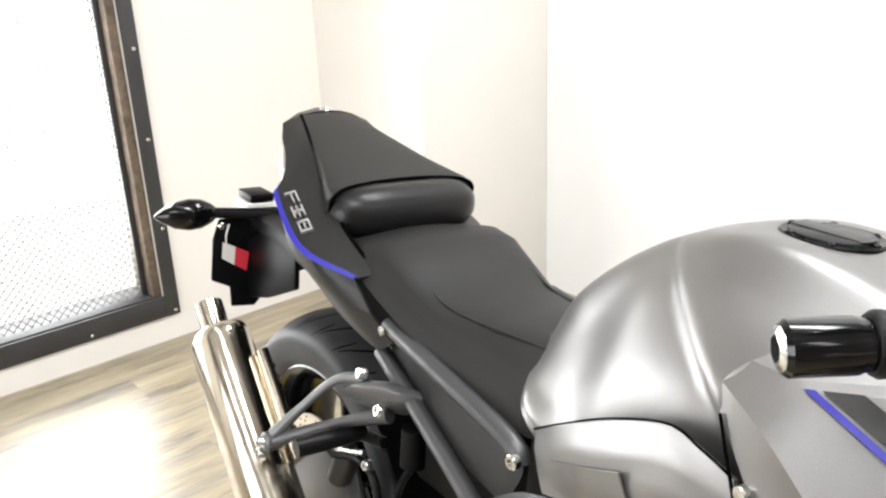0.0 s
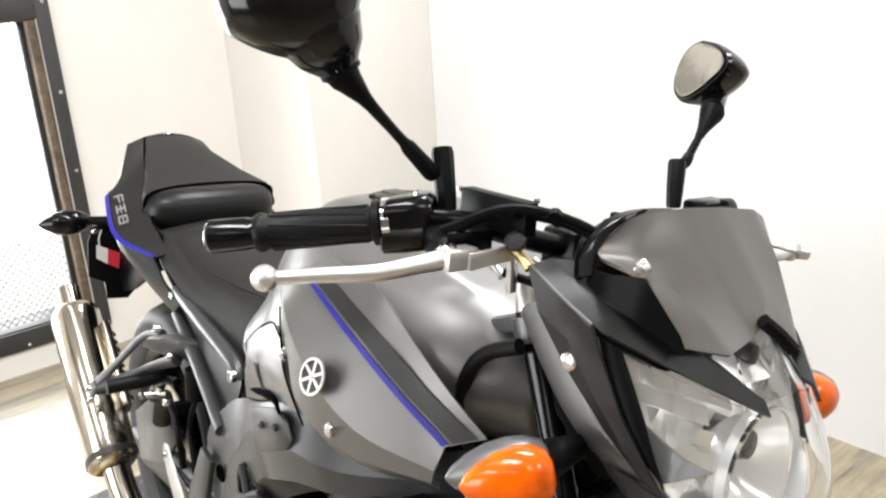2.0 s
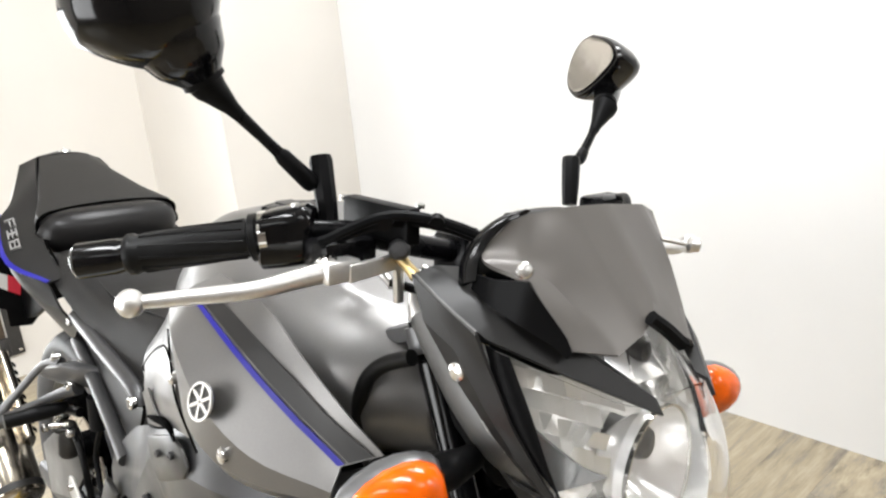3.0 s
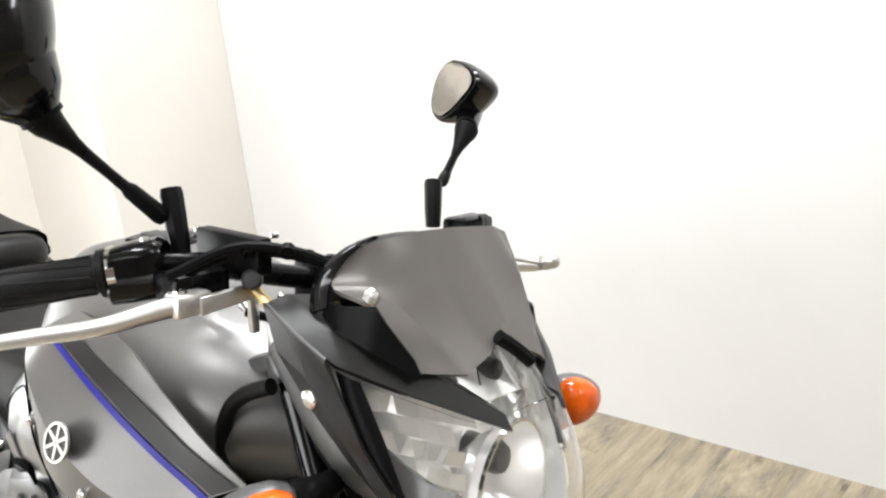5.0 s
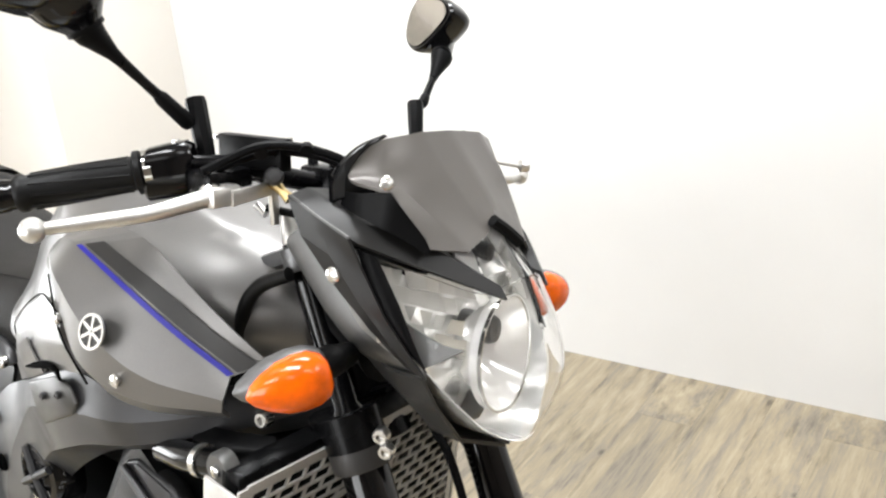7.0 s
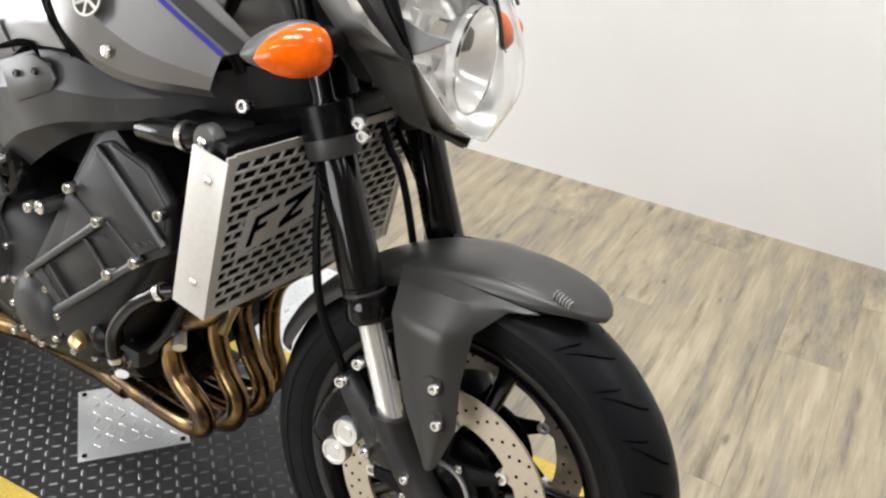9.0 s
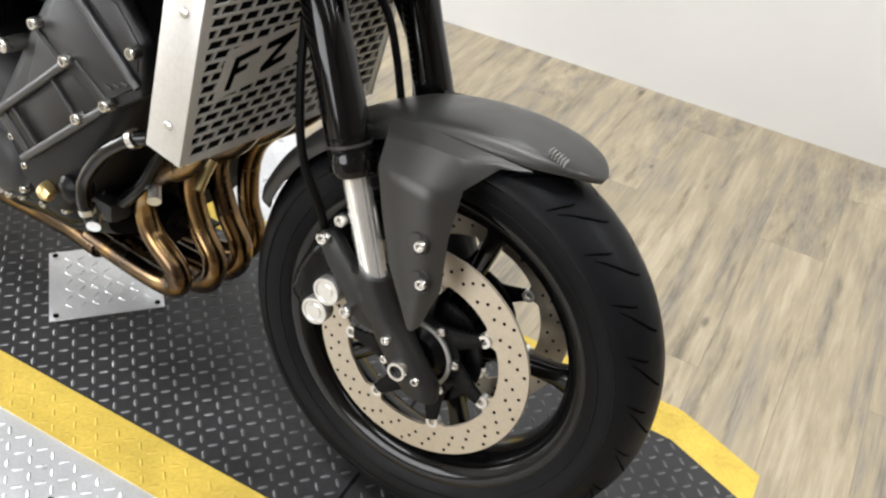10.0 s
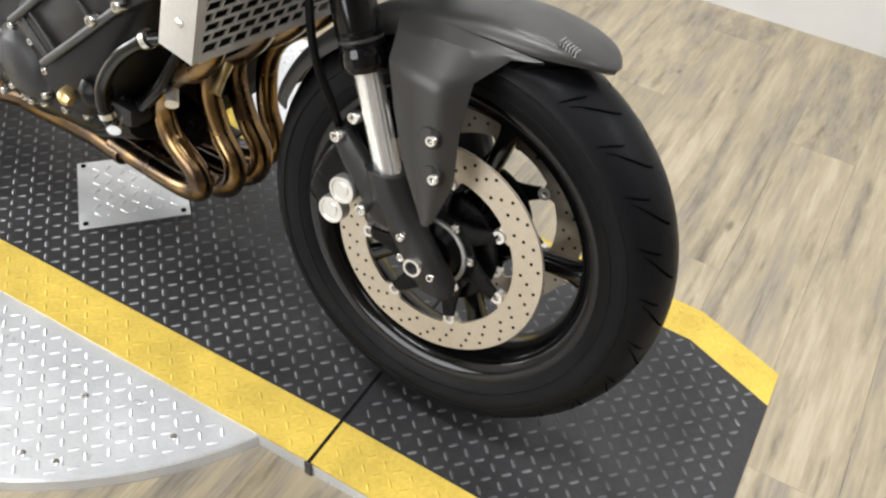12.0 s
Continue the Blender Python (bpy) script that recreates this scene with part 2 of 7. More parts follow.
def part(name, bm, material, parent=None, label="", m=None, angle=38):
    """Links a bmesh as one mesh object under a thing or a part."""
    if m is not None:
        bmesh.ops.transform(bm, matrix=m, verts=bm.verts)
    finish(bm, angle)
    me = bpy.data.meshes.new(name)
    bm.to_mesh(me)
    bm.free()
    me.materials.append(material)
    ob = new(name, me)
    ob.parent = parent
    if label:
        tagged(ob, label)
    return ob


def thing(name, label, category, m=None, group="", kind=""):
    ob = new(name)
    ob.empty_display_size = 0.05
    if m is not None:
        ob.matrix_world = m
    return tagged(ob, label, category, group, kind)


def box(x0, x1, y0, y1, z0, z1, bevel=0.0, seg=2):
    bm = bmesh.new()
    bmesh.ops.create_cube(bm, size=1)
    bmesh.ops.transform(bm, verts=bm.verts, matrix=Matrix.Translation(((x0 + x1) / 2, (y0 + y1) / 2, (z0 + z1) / 2)) @ Matrix.Diagonal((x1 - x0, y1 - y0, z1 - z0, 1)))
    if bevel:
        bmesh.ops.bevel(bm, geom=bm.edges[:], offset=bevel, segments=seg, affect="EDGES", profile=0.5)
    return bm


def join(*bms):
    """One bmesh out of several."""
    out = bms[0]
    for b in bms[1:]:
        me = bpy.data.meshes.new("tmp")
        b.to_mesh(me)
        b.free()
        out.from_mesh(me)
        bpy.data.meshes.remove(me)
    return out


def flip(bm):
    """Mirrors a bmesh to the other side of the machine."""
    bmesh.ops.transform(bm, matrix=Matrix.Diagonal((1, -1, 1, 1)), verts=bm.verts)
    bmesh.ops.reverse_faces(bm, faces=bm.faces)
    return bm


def spline(pts, n=6):
    """A smooth line through points."""
    p = [Vector(q) for q in pts]
    p = [p[0] * 2 - p[1]] + p + [p[-1] * 2 - p[-2]]
    out = []
    for i in range(1, len(p) - 2):
        for k in range(n):
            t = k / n
            a, b, c, d = p[i - 1], p[i], p[i + 1], p[i + 2]
            out.append(0.5 * (2 * b + (c - a) * t + (2 * a - 5 * b + 4 * c - d) * t * t + (3 * b - a - 3 * c + d) * t ** 3))
    out.append(p[-2].copy())
    return out


def loft(rings, cap=True, closed=False):
    bm = bmesh.new()
    vs = [[bm.verts.new(q) for q in r] for r in rings]
    n = len(vs[0])
    pairs = list(zip(vs, vs[1:])) + ([(vs[-1], vs[0])] if closed else [])
    for a, b in pairs:
        for i in range(n):
            bm.faces.new((a[i], a[(i + 1) % n], b[(i + 1) % n], b[i]))
    if cap and not closed:
        bm.faces.new(vs[0][::-1])
        bm.faces.new(vs[-1])
    return bm


def tube(pts, r, n=12, smooth=6, cap=True):
    """A round bar along points; r one radius or one for each point."""
    line = spline(pts, smooth) if smooth > 1 and len(pts) > 2 else [Vector(q) for q in pts]
    rs = r if hasattr(r, "__len__") else [r] * len(pts)
    rad = [float(np.interp(i / (len(line) - 1) * (len(rs) - 1), range(len(rs)), rs)) for i in range(len(line))]
    rings, side = [], None
    for i, q in enumerate(line):
        d = (line[min(i + 1, len(line) - 1)] - line[max(i - 1, 0)]).normalized()
        if side is None:
            side = d.orthogonal().normalized()
        side = (side - d * side.dot(d)).normalized()
        up = d.cross(side)
        rings.append([q + rad[i] * (math.cos(a) * side + math.sin(a) * up) for a in (2 * math.pi * k / n for k in range(n))])
    return loft(rings, cap)


def spin(profile, centre=(0, 0, 0), axis="Y", n=32, closed=False, cap=False):
    """Turns (radius, along) pairs round an axis through the centre."""
    rings = []
    for k in range(n):
        a = 2 * math.pi * k / n
        c, s = math.cos(a), math.sin(a)
        ring = []
        for r, h in profile:
            v = {"Y": (r * c, h, r * s), "Z": (r * c, r * s, h), "X": (h, r * c, r * s)}[axis]
            ring.append(Vector(v) + Vector(centre))
        rings.append(ring)
    bm = bmesh.new()
    vs = [[bm.verts.new(q) for q in r] for r in rings]
    m = len(profile)
    for k in range(n):
        a, b = vs[k], vs[(k + 1) % n]
        for i in range(m if closed else m - 1):
            j = (i + 1) % m
            bm.faces.new((a[i], a[j], b[j], b[i]))
    if cap:
        bm.faces.new([v[0] for v in vs][::-1])
        bm.faces.new([v[-1] for v in vs])
    bmesh.ops.remove_doubles(bm, verts=bm.verts, dist=1e-6)
    return bm


def aim(p, d):
    """A pose at p whose z axis points along d."""
    return Matrix.Translation(p) @ Vector(d).to_track_quat("Z", "Y").to_matrix().to_4x4()


def bolt(p, d, r=0.007, h=0.006, socket=True):
    """A cap-headed bolt standing on p along d."""
    prof = [(r, -0.003), (r, h * 0.75), (r * 0.82, h)]
    prof += [(r * 0.5, h), (r * 0.5, h * 0.5), (0.0001, h * 0.5)] if socket else [(0.0001, h * 1.1)]
    bm = spin(prof, axis="Z", n=14)
    bmesh.ops.transform(bm, matrix=aim(p, d), verts=bm.verts)
    return bm


def facets(pts, n):
    """Straight steps from point to point."""
    p = [Vector(q) for q in pts]
    return [a.lerp(b, k / n) for a, b in zip(p, p[1:]) for k in range(n)] + [p[-1]]


def net(rows, n=6, thick=0.004, lin=""):
    """A sheet through a net of points, with thickness; lin: "r" creased at each row, "c" at each column."""
    fine = [facets(r, n) if "c" in lin else spline(r, n) for r in rows]
    cols = [facets(c, n) if "r" in lin else spline(c, n) for c in zip(*fine)]
    bm = bmesh.new()
    vs = [[bm.verts.new(q) for q in c] for c in cols]
    for a, b in zip(vs, vs[1:]):
        for i in range(len(a) - 1):
            bm.faces.new((a[i], a[i + 1], b[i + 1], b[i]))
    bmesh.ops.recalc_face_normals(bm, faces=bm.faces)
    if thick:
        bmesh.ops.solidify(bm, geom=bm.faces[:], thickness=thick)
    return bm


def slab(poly, m, thick, bevel=0.0, seg=2):
    """A flat plate: outline in its own x, y, thickness along its z, set at m."""
    bm = bmesh.new()
    f = bm.faces.new([bm.verts.new((x, y, 0)) for x, y in poly])
    r = bmesh.ops.extrude_face_region(bm, geom=[f])
    bmesh.ops.translate(bm, verts=[v for v in r["geom"] if isinstance(v, bmesh.types.BMVert)], vec=(0, 0, thick))
    bmesh.ops.recalc_face_normals(bm, faces=bm.faces)
    if bevel:
        bmesh.ops.bevel(bm, geom=bm.edges[:], offset=bevel, segments=seg, affect="EDGES", profile=0.5)
    bmesh.ops.transform(bm, matrix=m, verts=bm.verts)
    return bm


def oval(c, u, v, a, b, n=24, e=2.0, squash=1.0):
    """A superellipse ring round c in the directions u, v; squash shrinks its lower half."""
    c, u, v = Vector(c), Vector(u), Vector(v)
    out = []
    for k in range(n):
        t = 2 * math.pi * k / n
        cs, sn = math.cos(t), math.sin(t)
        x = math.copysign(abs(cs) ** (2 / e), cs)
        y = math.copysign(abs(sn) ** (2 / e), sn)
        out.append(c + u * (a * x) + v * (b * y * (squash if y < 0 else 1)))
    return out


# ---- the room ----
WALL_A, WALL_B, PIER_U, PIER_V = -2.169, 1.576, -1.60, 1.03
BACK_U, BACK_V, CEIL = 4.2, -3.6, 3.0


def structure(name, bm, material, label, category="wall"):
    ob = part(name, bm, material)
    ob.matrix_world = ROOM
    return tagged(ob, label, category, kind="structure")


OPEN_V0, OPEN_V1, OPEN_Z0, OPEN_Z1 = -1.55, 0.362, 0.115, 1.185
T = 0.14
structure("wall_west", join(
    box(WALL_A - T, WALL_A, BACK_V - T, OPEN_V0, FLOOR_Z, CEIL), box(WALL_A - T, WALL_A, OPEN_V1, WALL_B + T, FLOOR_Z, CEIL),
    box(WALL_A - T, WALL_A, OPEN_V0, OPEN_V1, FLOOR_Z, OPEN_Z0), box(WALL_A - T, WALL_A, OPEN_V0, OPEN_V1, OPEN_Z1, CEIL)),
    M_WALL_DIMMED, "white plaster wall toned cream for dimmer light, with a meshed opening")
structure("wall_north", box(WALL_A, BACK_U + T, WALL_B, WALL_B + T, FLOOR_Z, CEIL), M_WALL, "white painted plaster wall behind the motorcycle")
structure("wall_pier", box(WALL_A, PIER_U, PIER_V, WALL_B, FLOOR_Z, CEIL, 0.004), M_WALL_DIMMED, "boxed-out white wall corner toned cream for dimmer light")
structure("wall_east", box(BACK_U, BACK_U + T, BACK_V, WALL_B, FLOOR_Z, CEIL), M_FARWALL, "plain brown painted wall")
# unseen south opening and glowing backdrop, added to let fill light in
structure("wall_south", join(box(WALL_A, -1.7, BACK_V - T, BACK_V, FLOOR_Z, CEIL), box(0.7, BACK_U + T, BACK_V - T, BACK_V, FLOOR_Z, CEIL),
                             box(-1.7, 0.7, BACK_V - T, BACK_V, FLOOR_Z, 0.5), box(-1.7, 0.7, BACK_V - T, BACK_V, 2.2, CEIL)), M_FARWALL, "plain brown wall with an unseen opening added for fill light")
structure("backdrop_south", box(-3, 4.5, BACK_V - 1.4, BACK_V - 1.35, -0.4, 4), M_SKY, "bright white glowing backdrop outside a wall opening", "backdrop")
structure("ceiling", box(WALL_A - T, BACK_U + T, BACK_V - T, WALL_B + T, CEIL, CEIL + 0.1), M_CEIL, "plain pale painted ceiling", "ceiling")
floor = structure("floor", box(WALL_A - T, BACK_U + T, BACK_V - T, WALL_B + T, FLOOR_Z - 0.1, FLOOR_Z - 0.006), M_PLANK, "greyed oak plank floor", "floor")

# daylight yard behind the meshed opening
yard = structure("backdrop", box(-4.6, -4.55, -6, 4, -0.4, 4.5), M_SKY, "bright white glowing backdrop outside a wall opening", "backdrop")
structure("ground", box(-4.6, WALL_A - T, -6, 4, -0.25, -0.2), mat("pale_concrete", (0.6, 0.59, 0.57), 0.8, stain=0.05), "pale concrete ground outside", "ground")


# ---- meshed window ----
def window():
    w = thing("window_1", "dark steel framed opening with wire mesh and rough timber lining", "window", ROOM, kind="structure")
    x = WALL_A
    fr = 0.072
    v0, v1, z0, z1 = OPEN_V0 - 0.01, 0.411, 0.058, 1.245
    rail = dict(bevel=0.003)
    part("frame_stile", box(x, x + 0.012, v1 - 0.046, v1, z0, z1, **rail), M_FRAME, w)
    part("mesh_edge", box(x - 0.062, x - 0.044, OPEN_V1 - 0.048, OPEN_V1 - 0.0305, OPEN_Z0 + 0.02, OPEN_Z1 - 0.02, 0.002), M_FRAME, w)
    part("frame_stile", box(x, x + 0.012, v0 - fr, v0, z0, z1, **rail), M_FRAME, w)
    part("frame_rail", box(x, x + 0.0115, v0, v1 - 0.046, z0, z0 + fr, **rail), M_FRAME, w)
    part("frame_rail", box(x, x + 0.0115, v0, v1 - 0.046, z1 - fr, z1, **rail), M_FRAME, w)
    part("timber_lining", box(x - T, x - 0.001, OPEN_V1 - 0.03, OPEN_V1, OPEN_Z0, OPEN_Z1, 0.004), M_WOOD, w, "rough brown timber")
    part("timber_lining", box(x - T, x - 0.001, OPEN_V0, OPEN_V1 - 0.03, OPEN_Z0, OPEN_Z0 + 0.02, 0.004), M_FRAME, w)
    part("timber_lining", box(x - T, x - 0.001, OPEN_V0, OPEN_V1 - 0.03, OPEN_Z1 - 0.02, OPEN_Z1, 0.004), M_WOOD, w)
    # screws
    for v, z in ((0.393, 0.925), (0.393, 0.65), (0.393, 0.36), (0.395, 0.075), (0.117, 0.076), (-0.167, 0.076), (0.39, 1.225), (0.10, 1.225), (-0.19, 1.225)):
        part("screw", bolt((x + 0.012, v, z), (1, 0, 0), 0.006, 0.004, False), M_STEEL, w)
    # woven wire: two sets of slanted wires
    bm = bmesh.new()
    xm = x - 0.05
    step = 0.027
    width, height = OPEN_V1 - 0.03 - OPEN_V0, OPEN_Z1 - OPEN_Z0
    for sgn in (1, -1):
        k = -height
        while k < width:
            s0, s1 = max(0.0, k), min(width, k + height)
            if s1 > s0:
                p0 = (s0, s0 - k) if sgn > 0 else (s0, height - (s0 - k))
                p1 = (s1, s1 - k) if sgn > 0 else (s1, height - (s1 - k))
                q0 = Vector((xm + sgn * 0.001, OPEN_V0 + p0[0], OPEN_Z0 + p0[1]))
                q1 = Vector((xm + sgn * 0.001, OPEN_V0 + p1[0], OPEN_Z0 + p1[1]))
                t = tube([q0, q1], 0.0017, 4, 1)
                join(bm, t)
            k += step
    mesh = part("wire_mesh", bm, M_MESH, w, "dark woven wire mesh")
    tagged(mesh, kind="stuff")
    return w


window()

# orange steel post out in the yard
post = thing("outdoor_post", "orange post and rail just outside the wire mesh", "post", ROOM)
part("shaft", box(-2.40, -2.37, -0.19, -0.125, -0.2, 1.6, 0.006), mat("orange_post", (0.90, 0.70, 0.55), 0.6, stain=0.1), post)
part("foot_rail", box(-2.405, -2.375, -1.6, -0.206, 0.145, 0.215, 0.006), mat("orange_rail", (0.90, 0.72, 0.58), 0.6, stain=0.1), post)


# ---- turntable ----
RAMP_X = 0.652          # the joint between the deck and its front flap
DECK = (-0.262, -0.178, 0.295, 0.372)


def tread(bm, inside, x0, x1, y0, y1, z, pitch=0.0225, length=0.0178, width=0.0054, high=0.0019):
    """Raised lozenges, turned by quarter turns from one to the next."""
    ni, nj = int((x1 - x0) / pitch), int((y1 - y0) / pitch)
    for i in range(ni):
        for j in range(nj):
            cx, cy = x0 + (i + 0.5) * pitch, y0 + (j + 0.5) * pitch
            if not inside(cx, cy):
                continue
            a = radians(45 if (i + j) % 2 else -45)
            c, s = math.cos(a), math.sin(a)
            zz = z(cx)

            def at(u, v, h):
                return bm.verts.new((cx + u * c - v * s, cy + u * s + v * c, zz + h))
            l, w = length / 2, width / 2
            base = [at(-l, 0, 0), at(-l * 0.55, -w, 0), at(l * 0.55, -w, 0), at(l, 0, 0), at(l * 0.55, w, 0), at(-l * 0.55, w, 0)]
            top = [at(-l * 0.62, 0, high), at(l * 0.62, 0, high)]
            bm.faces.new((base[0], base[1], top[0]))
            bm.faces.new((base[1], base[2], top[1], top[0]))
            bm.faces.new((base[2], base[3], top[1]))
            bm.faces.new((base[3], base[4], top[1]))
            bm.faces.new((base[4], base[5], top[0], top[1]))
            bm.faces.new((base[5], base[0], top[0]))
    return bm


def deck_z(x):
    e = max(0.0, abs(x) - RAMP_X)
    return -0.026 * e / (1.205 - RAMP_X)


def turntable():
    t = thing("turntable", "round tread-plate turntable with a dark ramp edged in yellow", "turntable")
    R, cy = 0.645, 0.055
    part("disc", spin([(0.001, -0.0045), (R - 0.003, -0.0045), (R, -0.0075), (R, -0.0295), (0.001, -0.0295)], (0, cy, 0), "Z", 96), M_PLATE, t, "bright aluminium tread plate disc")
    bm = tread(bmesh.new(), lambda x, y: math.hypot(x, y - cy) < R - 0.012 and not (DECK[0] - 0.012 < y < DECK[3] + 0.012), -R, R, cy - R, cy + R, lambda x: -0.0045)
    tagged(part("tread_pattern", bm, M_PLATE, t), kind="stuff")
    for a in range(0, 360, 20):
        for rr in (R - 0.045,):
            x, y = rr * math.cos(radians(a)), cy + rr * math.sin(radians(a))
            if not (DECK[0] - 0.015 < y < DECK[3] + 0.015):
                part("screw", bolt((x, y, -0.0045), (0, 0, 1), 0.0055, 0.002, True), M_STEEL, t)
    for x, y in ((0.30, -0.345), (0.06, -0.33), (-0.2, -0.33), (0.35, -0.45), (0.1, -0.48)):
        part("screw", bolt((x, y, -0.0045), (0, 0, 1), 0.0055, 0.002, True), M_STEEL, t)

    def lane(name, ya, yb, yc, yd, x0, x1, mat_, lbl=""):
        """A strip from x0 to x1; its sides run from ya, yb at x0 to yc, yd at x1."""
        z0, z1 = deck_z(x0), deck_z(x1)
        lo0, lo1 = z0 - 0.0035, z1 - 0.0035
        base = [[(x0, ya, lo0), (x0, yb, lo0), (x0, yb, -0.0297), (x0, ya, -0.0297)], [(x1, yc, lo1), (x1, yd, lo1), (x1, yd, -0.0297), (x1, yc, -0.0297)]]
        part("base_board", loft(base), M_PLATE, t)
        rings = [[(x0, ya, z0), (x0, yb, z0), (x0, yb, lo0), (x0, ya, lo0)], [(x1, yc, z1), (x1, yd, z1), (x1, yd, lo1), (x1, yc, lo1)]]
        return part(name, loft(rings), mat_, t, lbl)
    g = 0.003
    y0, y1, y2, y3 = DECK
    lane("deck", y1, y2, y1, y2, -RAMP_X + g, RAMP_X - g, M_TREAD, "dark grey tread mat")
    lane("yellow_edge", y0, y1, y0, y1, -RAMP_X + g, RAMP_X - g, M_YELLOW, "yellow edge tape")
    lane("yellow_edge", y2, y3, y2, y3, -RAMP_X + g, RAMP_X - g, M_YELLOW, "yellow edge tape")
    for s in (1, -1):
        xa, xb, xc = s * (RAMP_X + g), s * 1.055, s * 1.208
        for p, q in ((xa, xb),):
            lane("ramp", y1, y2, y1, y2, min(p, q), max(p, q), M_TREAD, "dark grey tread ramp")
            lane("yellow_edge", y0, y1, y0, y1, min(p, q), max(p, q), M_YELLOW, "yellow edge tape")
            lane("yellow_edge", y2, y3, y2, y3, min(p, q), max(p, q), M_YELLOW, "yellow edge tape")
        d = 0.062
        if s > 0:
            lane("ramp", y1, y2, y1 + d, y2 - d, xb, xc, M_TREAD, "dark grey tread ramp")
            lane("yellow_edge", y0, y1, y0 + d, y1 + d, xb, xc, M_YELLOW, "yellow edge tape")
            lane("yellow_edge", y2, y3, y2 - d, y3 - d, xb, xc, M_YELLOW, "yellow edge tape")
        else:
            lane("ramp", y1 + d, y2 - d, y1, y2, xc, xb, M_TREAD, "dark grey tread ramp")
            lane("yellow_edge", y0 + d, y1 + d, y0, y1, xc, xb, M_YELLOW, "yellow edge tape")
            lane("yellow_edge", y2 - d, y3 - d, y2, y3, xc, xb, M_YELLOW, "yellow edge tape")

    def on_lane(x, y):
        return abs(abs(x) - RAMP_X) > 0.012 and abs(x) < 1.19
    inset = lambda x: 0.062 * max(0, abs(x) - 1.055) / 0.153
    bm = tread(bmesh.new(), lambda x, y: on_lane(x, y) and y1 + inset(x) + 0.006 < y < y2 - inset(x) - 0.006, -1.2, 1.2, y1, y2, deck_z, high=0.0015)
    tagged(part("tread_pattern", bm, M_STUD, t), kind="stuff")
    for a, b in ((y0, y1), (y2, y3)):
        sg = 1 if a < 0 else -1
        bm = tread(bmesh.new(), lambda x, y: on_lane(x, y) and a + sg * inset(x) + 0.008 < y < b + sg * inset(x) - 0.006, -1.2, 1.2, a, b, deck_z, high=0.0012)
        tagged(part("tread_pattern", bm, M_YELLOW, t), kind="stuff")
    for sx in (1, -1):
        part("joint_seal", box(sx * RAMP_X - 0.0028, sx * RAMP_X + 0.0028, y0 - 0.001, y3 + 0.001, -0.0296, -0.0012), M_RUBBER, t, "black rubber joint")
        part("joint_end", box(sx * RAMP_X - 0.006, sx * RAMP_X + 0.006, y0 - 0.004, y0 - 0.0012, -0.0296, 0.0, 0.001), M_FRAME, t)
    # square cover over the pivot
    cov = slab([(-0.0975, -0.0975), (0.0975, -0.0975), (0.0975, 0.0975), (-0.0975, 0.0975)], pose(0.02, 0.05, 0.0012, 0, 0, 47), 0.003, 0.0008)
    cover = part("pivot_cover", cov, M_PLATE, t, "square bright tread plate over the pivot")
    bm = tread(bmesh.new(), lambda x, y: abs(x) < 0.085 and abs(y) < 0.085, -0.0975, 0.0975, -0.0975, 0.0975, lambda x: 0)
    bmesh.ops.transform(bm, matrix=pose(0.02, 0.05, 0.0042, 0, 0, 47), verts=bm.verts)
    tagged(part("tread_pattern", bm, M_PLATE, cover), kind="stuff")
    for x, y in ((1, 1), (1, -1), (-1, 1), (-1, -1)):
        q = pose(0.02, 0.05, 0.0042, 0, 0, 47) @ Vector((x * 0.086, y * 0.086, 0))
        part("screw", bolt(q, (0, 0, 1), 0.005, 0.003), M_BLACKMETAL, cover)
    return t


turntable()

# ---- motorcycle ----
RIG = pose(0.73, -0.043, 0, 0, 0, -5.98) @ pose(0, 0, 0, -7.23, 0, 0) @ pose(-0.73, 0, 0)
bike = thing("motorcycle", "matt grey naked motorcycle with black frame leaning on its stand", "motorcycle", RIG)
STEER = pose(0.837, 0, 0) @ Matrix.Rotation(radians(4.6), 4, Vector((-math.sin(radians(25)), 0, math.cos(radians(25))))) @ pose(-0.837, 0, 0)
AX = Vector((0.728, 0, 0.3055))          # front axle
RX = Vector((-0.738, 0, 0.300))          # rear axle


def P(name, bm, material, parent=None, label="", angle=38):
    """A part of the machine's body."""
    return part(name, bm, material, parent or bike, label, None, angle)


def S(name, bm, material, parent=None, label="", angle=38):
    """A part that turns with the handlebar."""
    return part(name, bm, material, parent or bike, label, STEER, angle)


def lean_in(bm):
    """The upper body sits a little to the right of the wheels' line; its right flank stays where it is."""
    for v in bm.verts:
        c = float(np.interp(v.co.x, (-1.0, -0.93, -0.54, -0.1, 0.3, 0.6), (0, 0, -0.045, -0.040, -0.032, -0.025)))
        v.co.y += c * max(0.0, min(2.0, 1 + v.co.y / 0.2))
    return bm


def B(name, bm, material, parent=None, label="", angle=38):
    """A part of the upper body."""
    return part(name, lean_in(bm), material, parent or bike, label, None, angle)


COWL = STEER @ Matrix(((1, 0, 0, 0), (0, 0.853, 0, -0.025), (0, -0.04, 1, -0.004), (0, 0, 0, 1)))


def C(name, bm, material, parent=None, label="", angle=38):
    """A part of the lamp cowl, which turns with the handlebar."""
    for v in bm.verts:
        if v.co.y > 0:
            v.co.y *= 0.84
    return part(name, bm, material, parent or bike, label, COWL, angle)


def both(fn, name, make, material, parent=None, label="", angle=38):
    """A part on the right side and its mirror image on the left."""
    return fn(name, make(), material, parent, label, angle), fn(name, flip(make()), material, parent, label, angle)


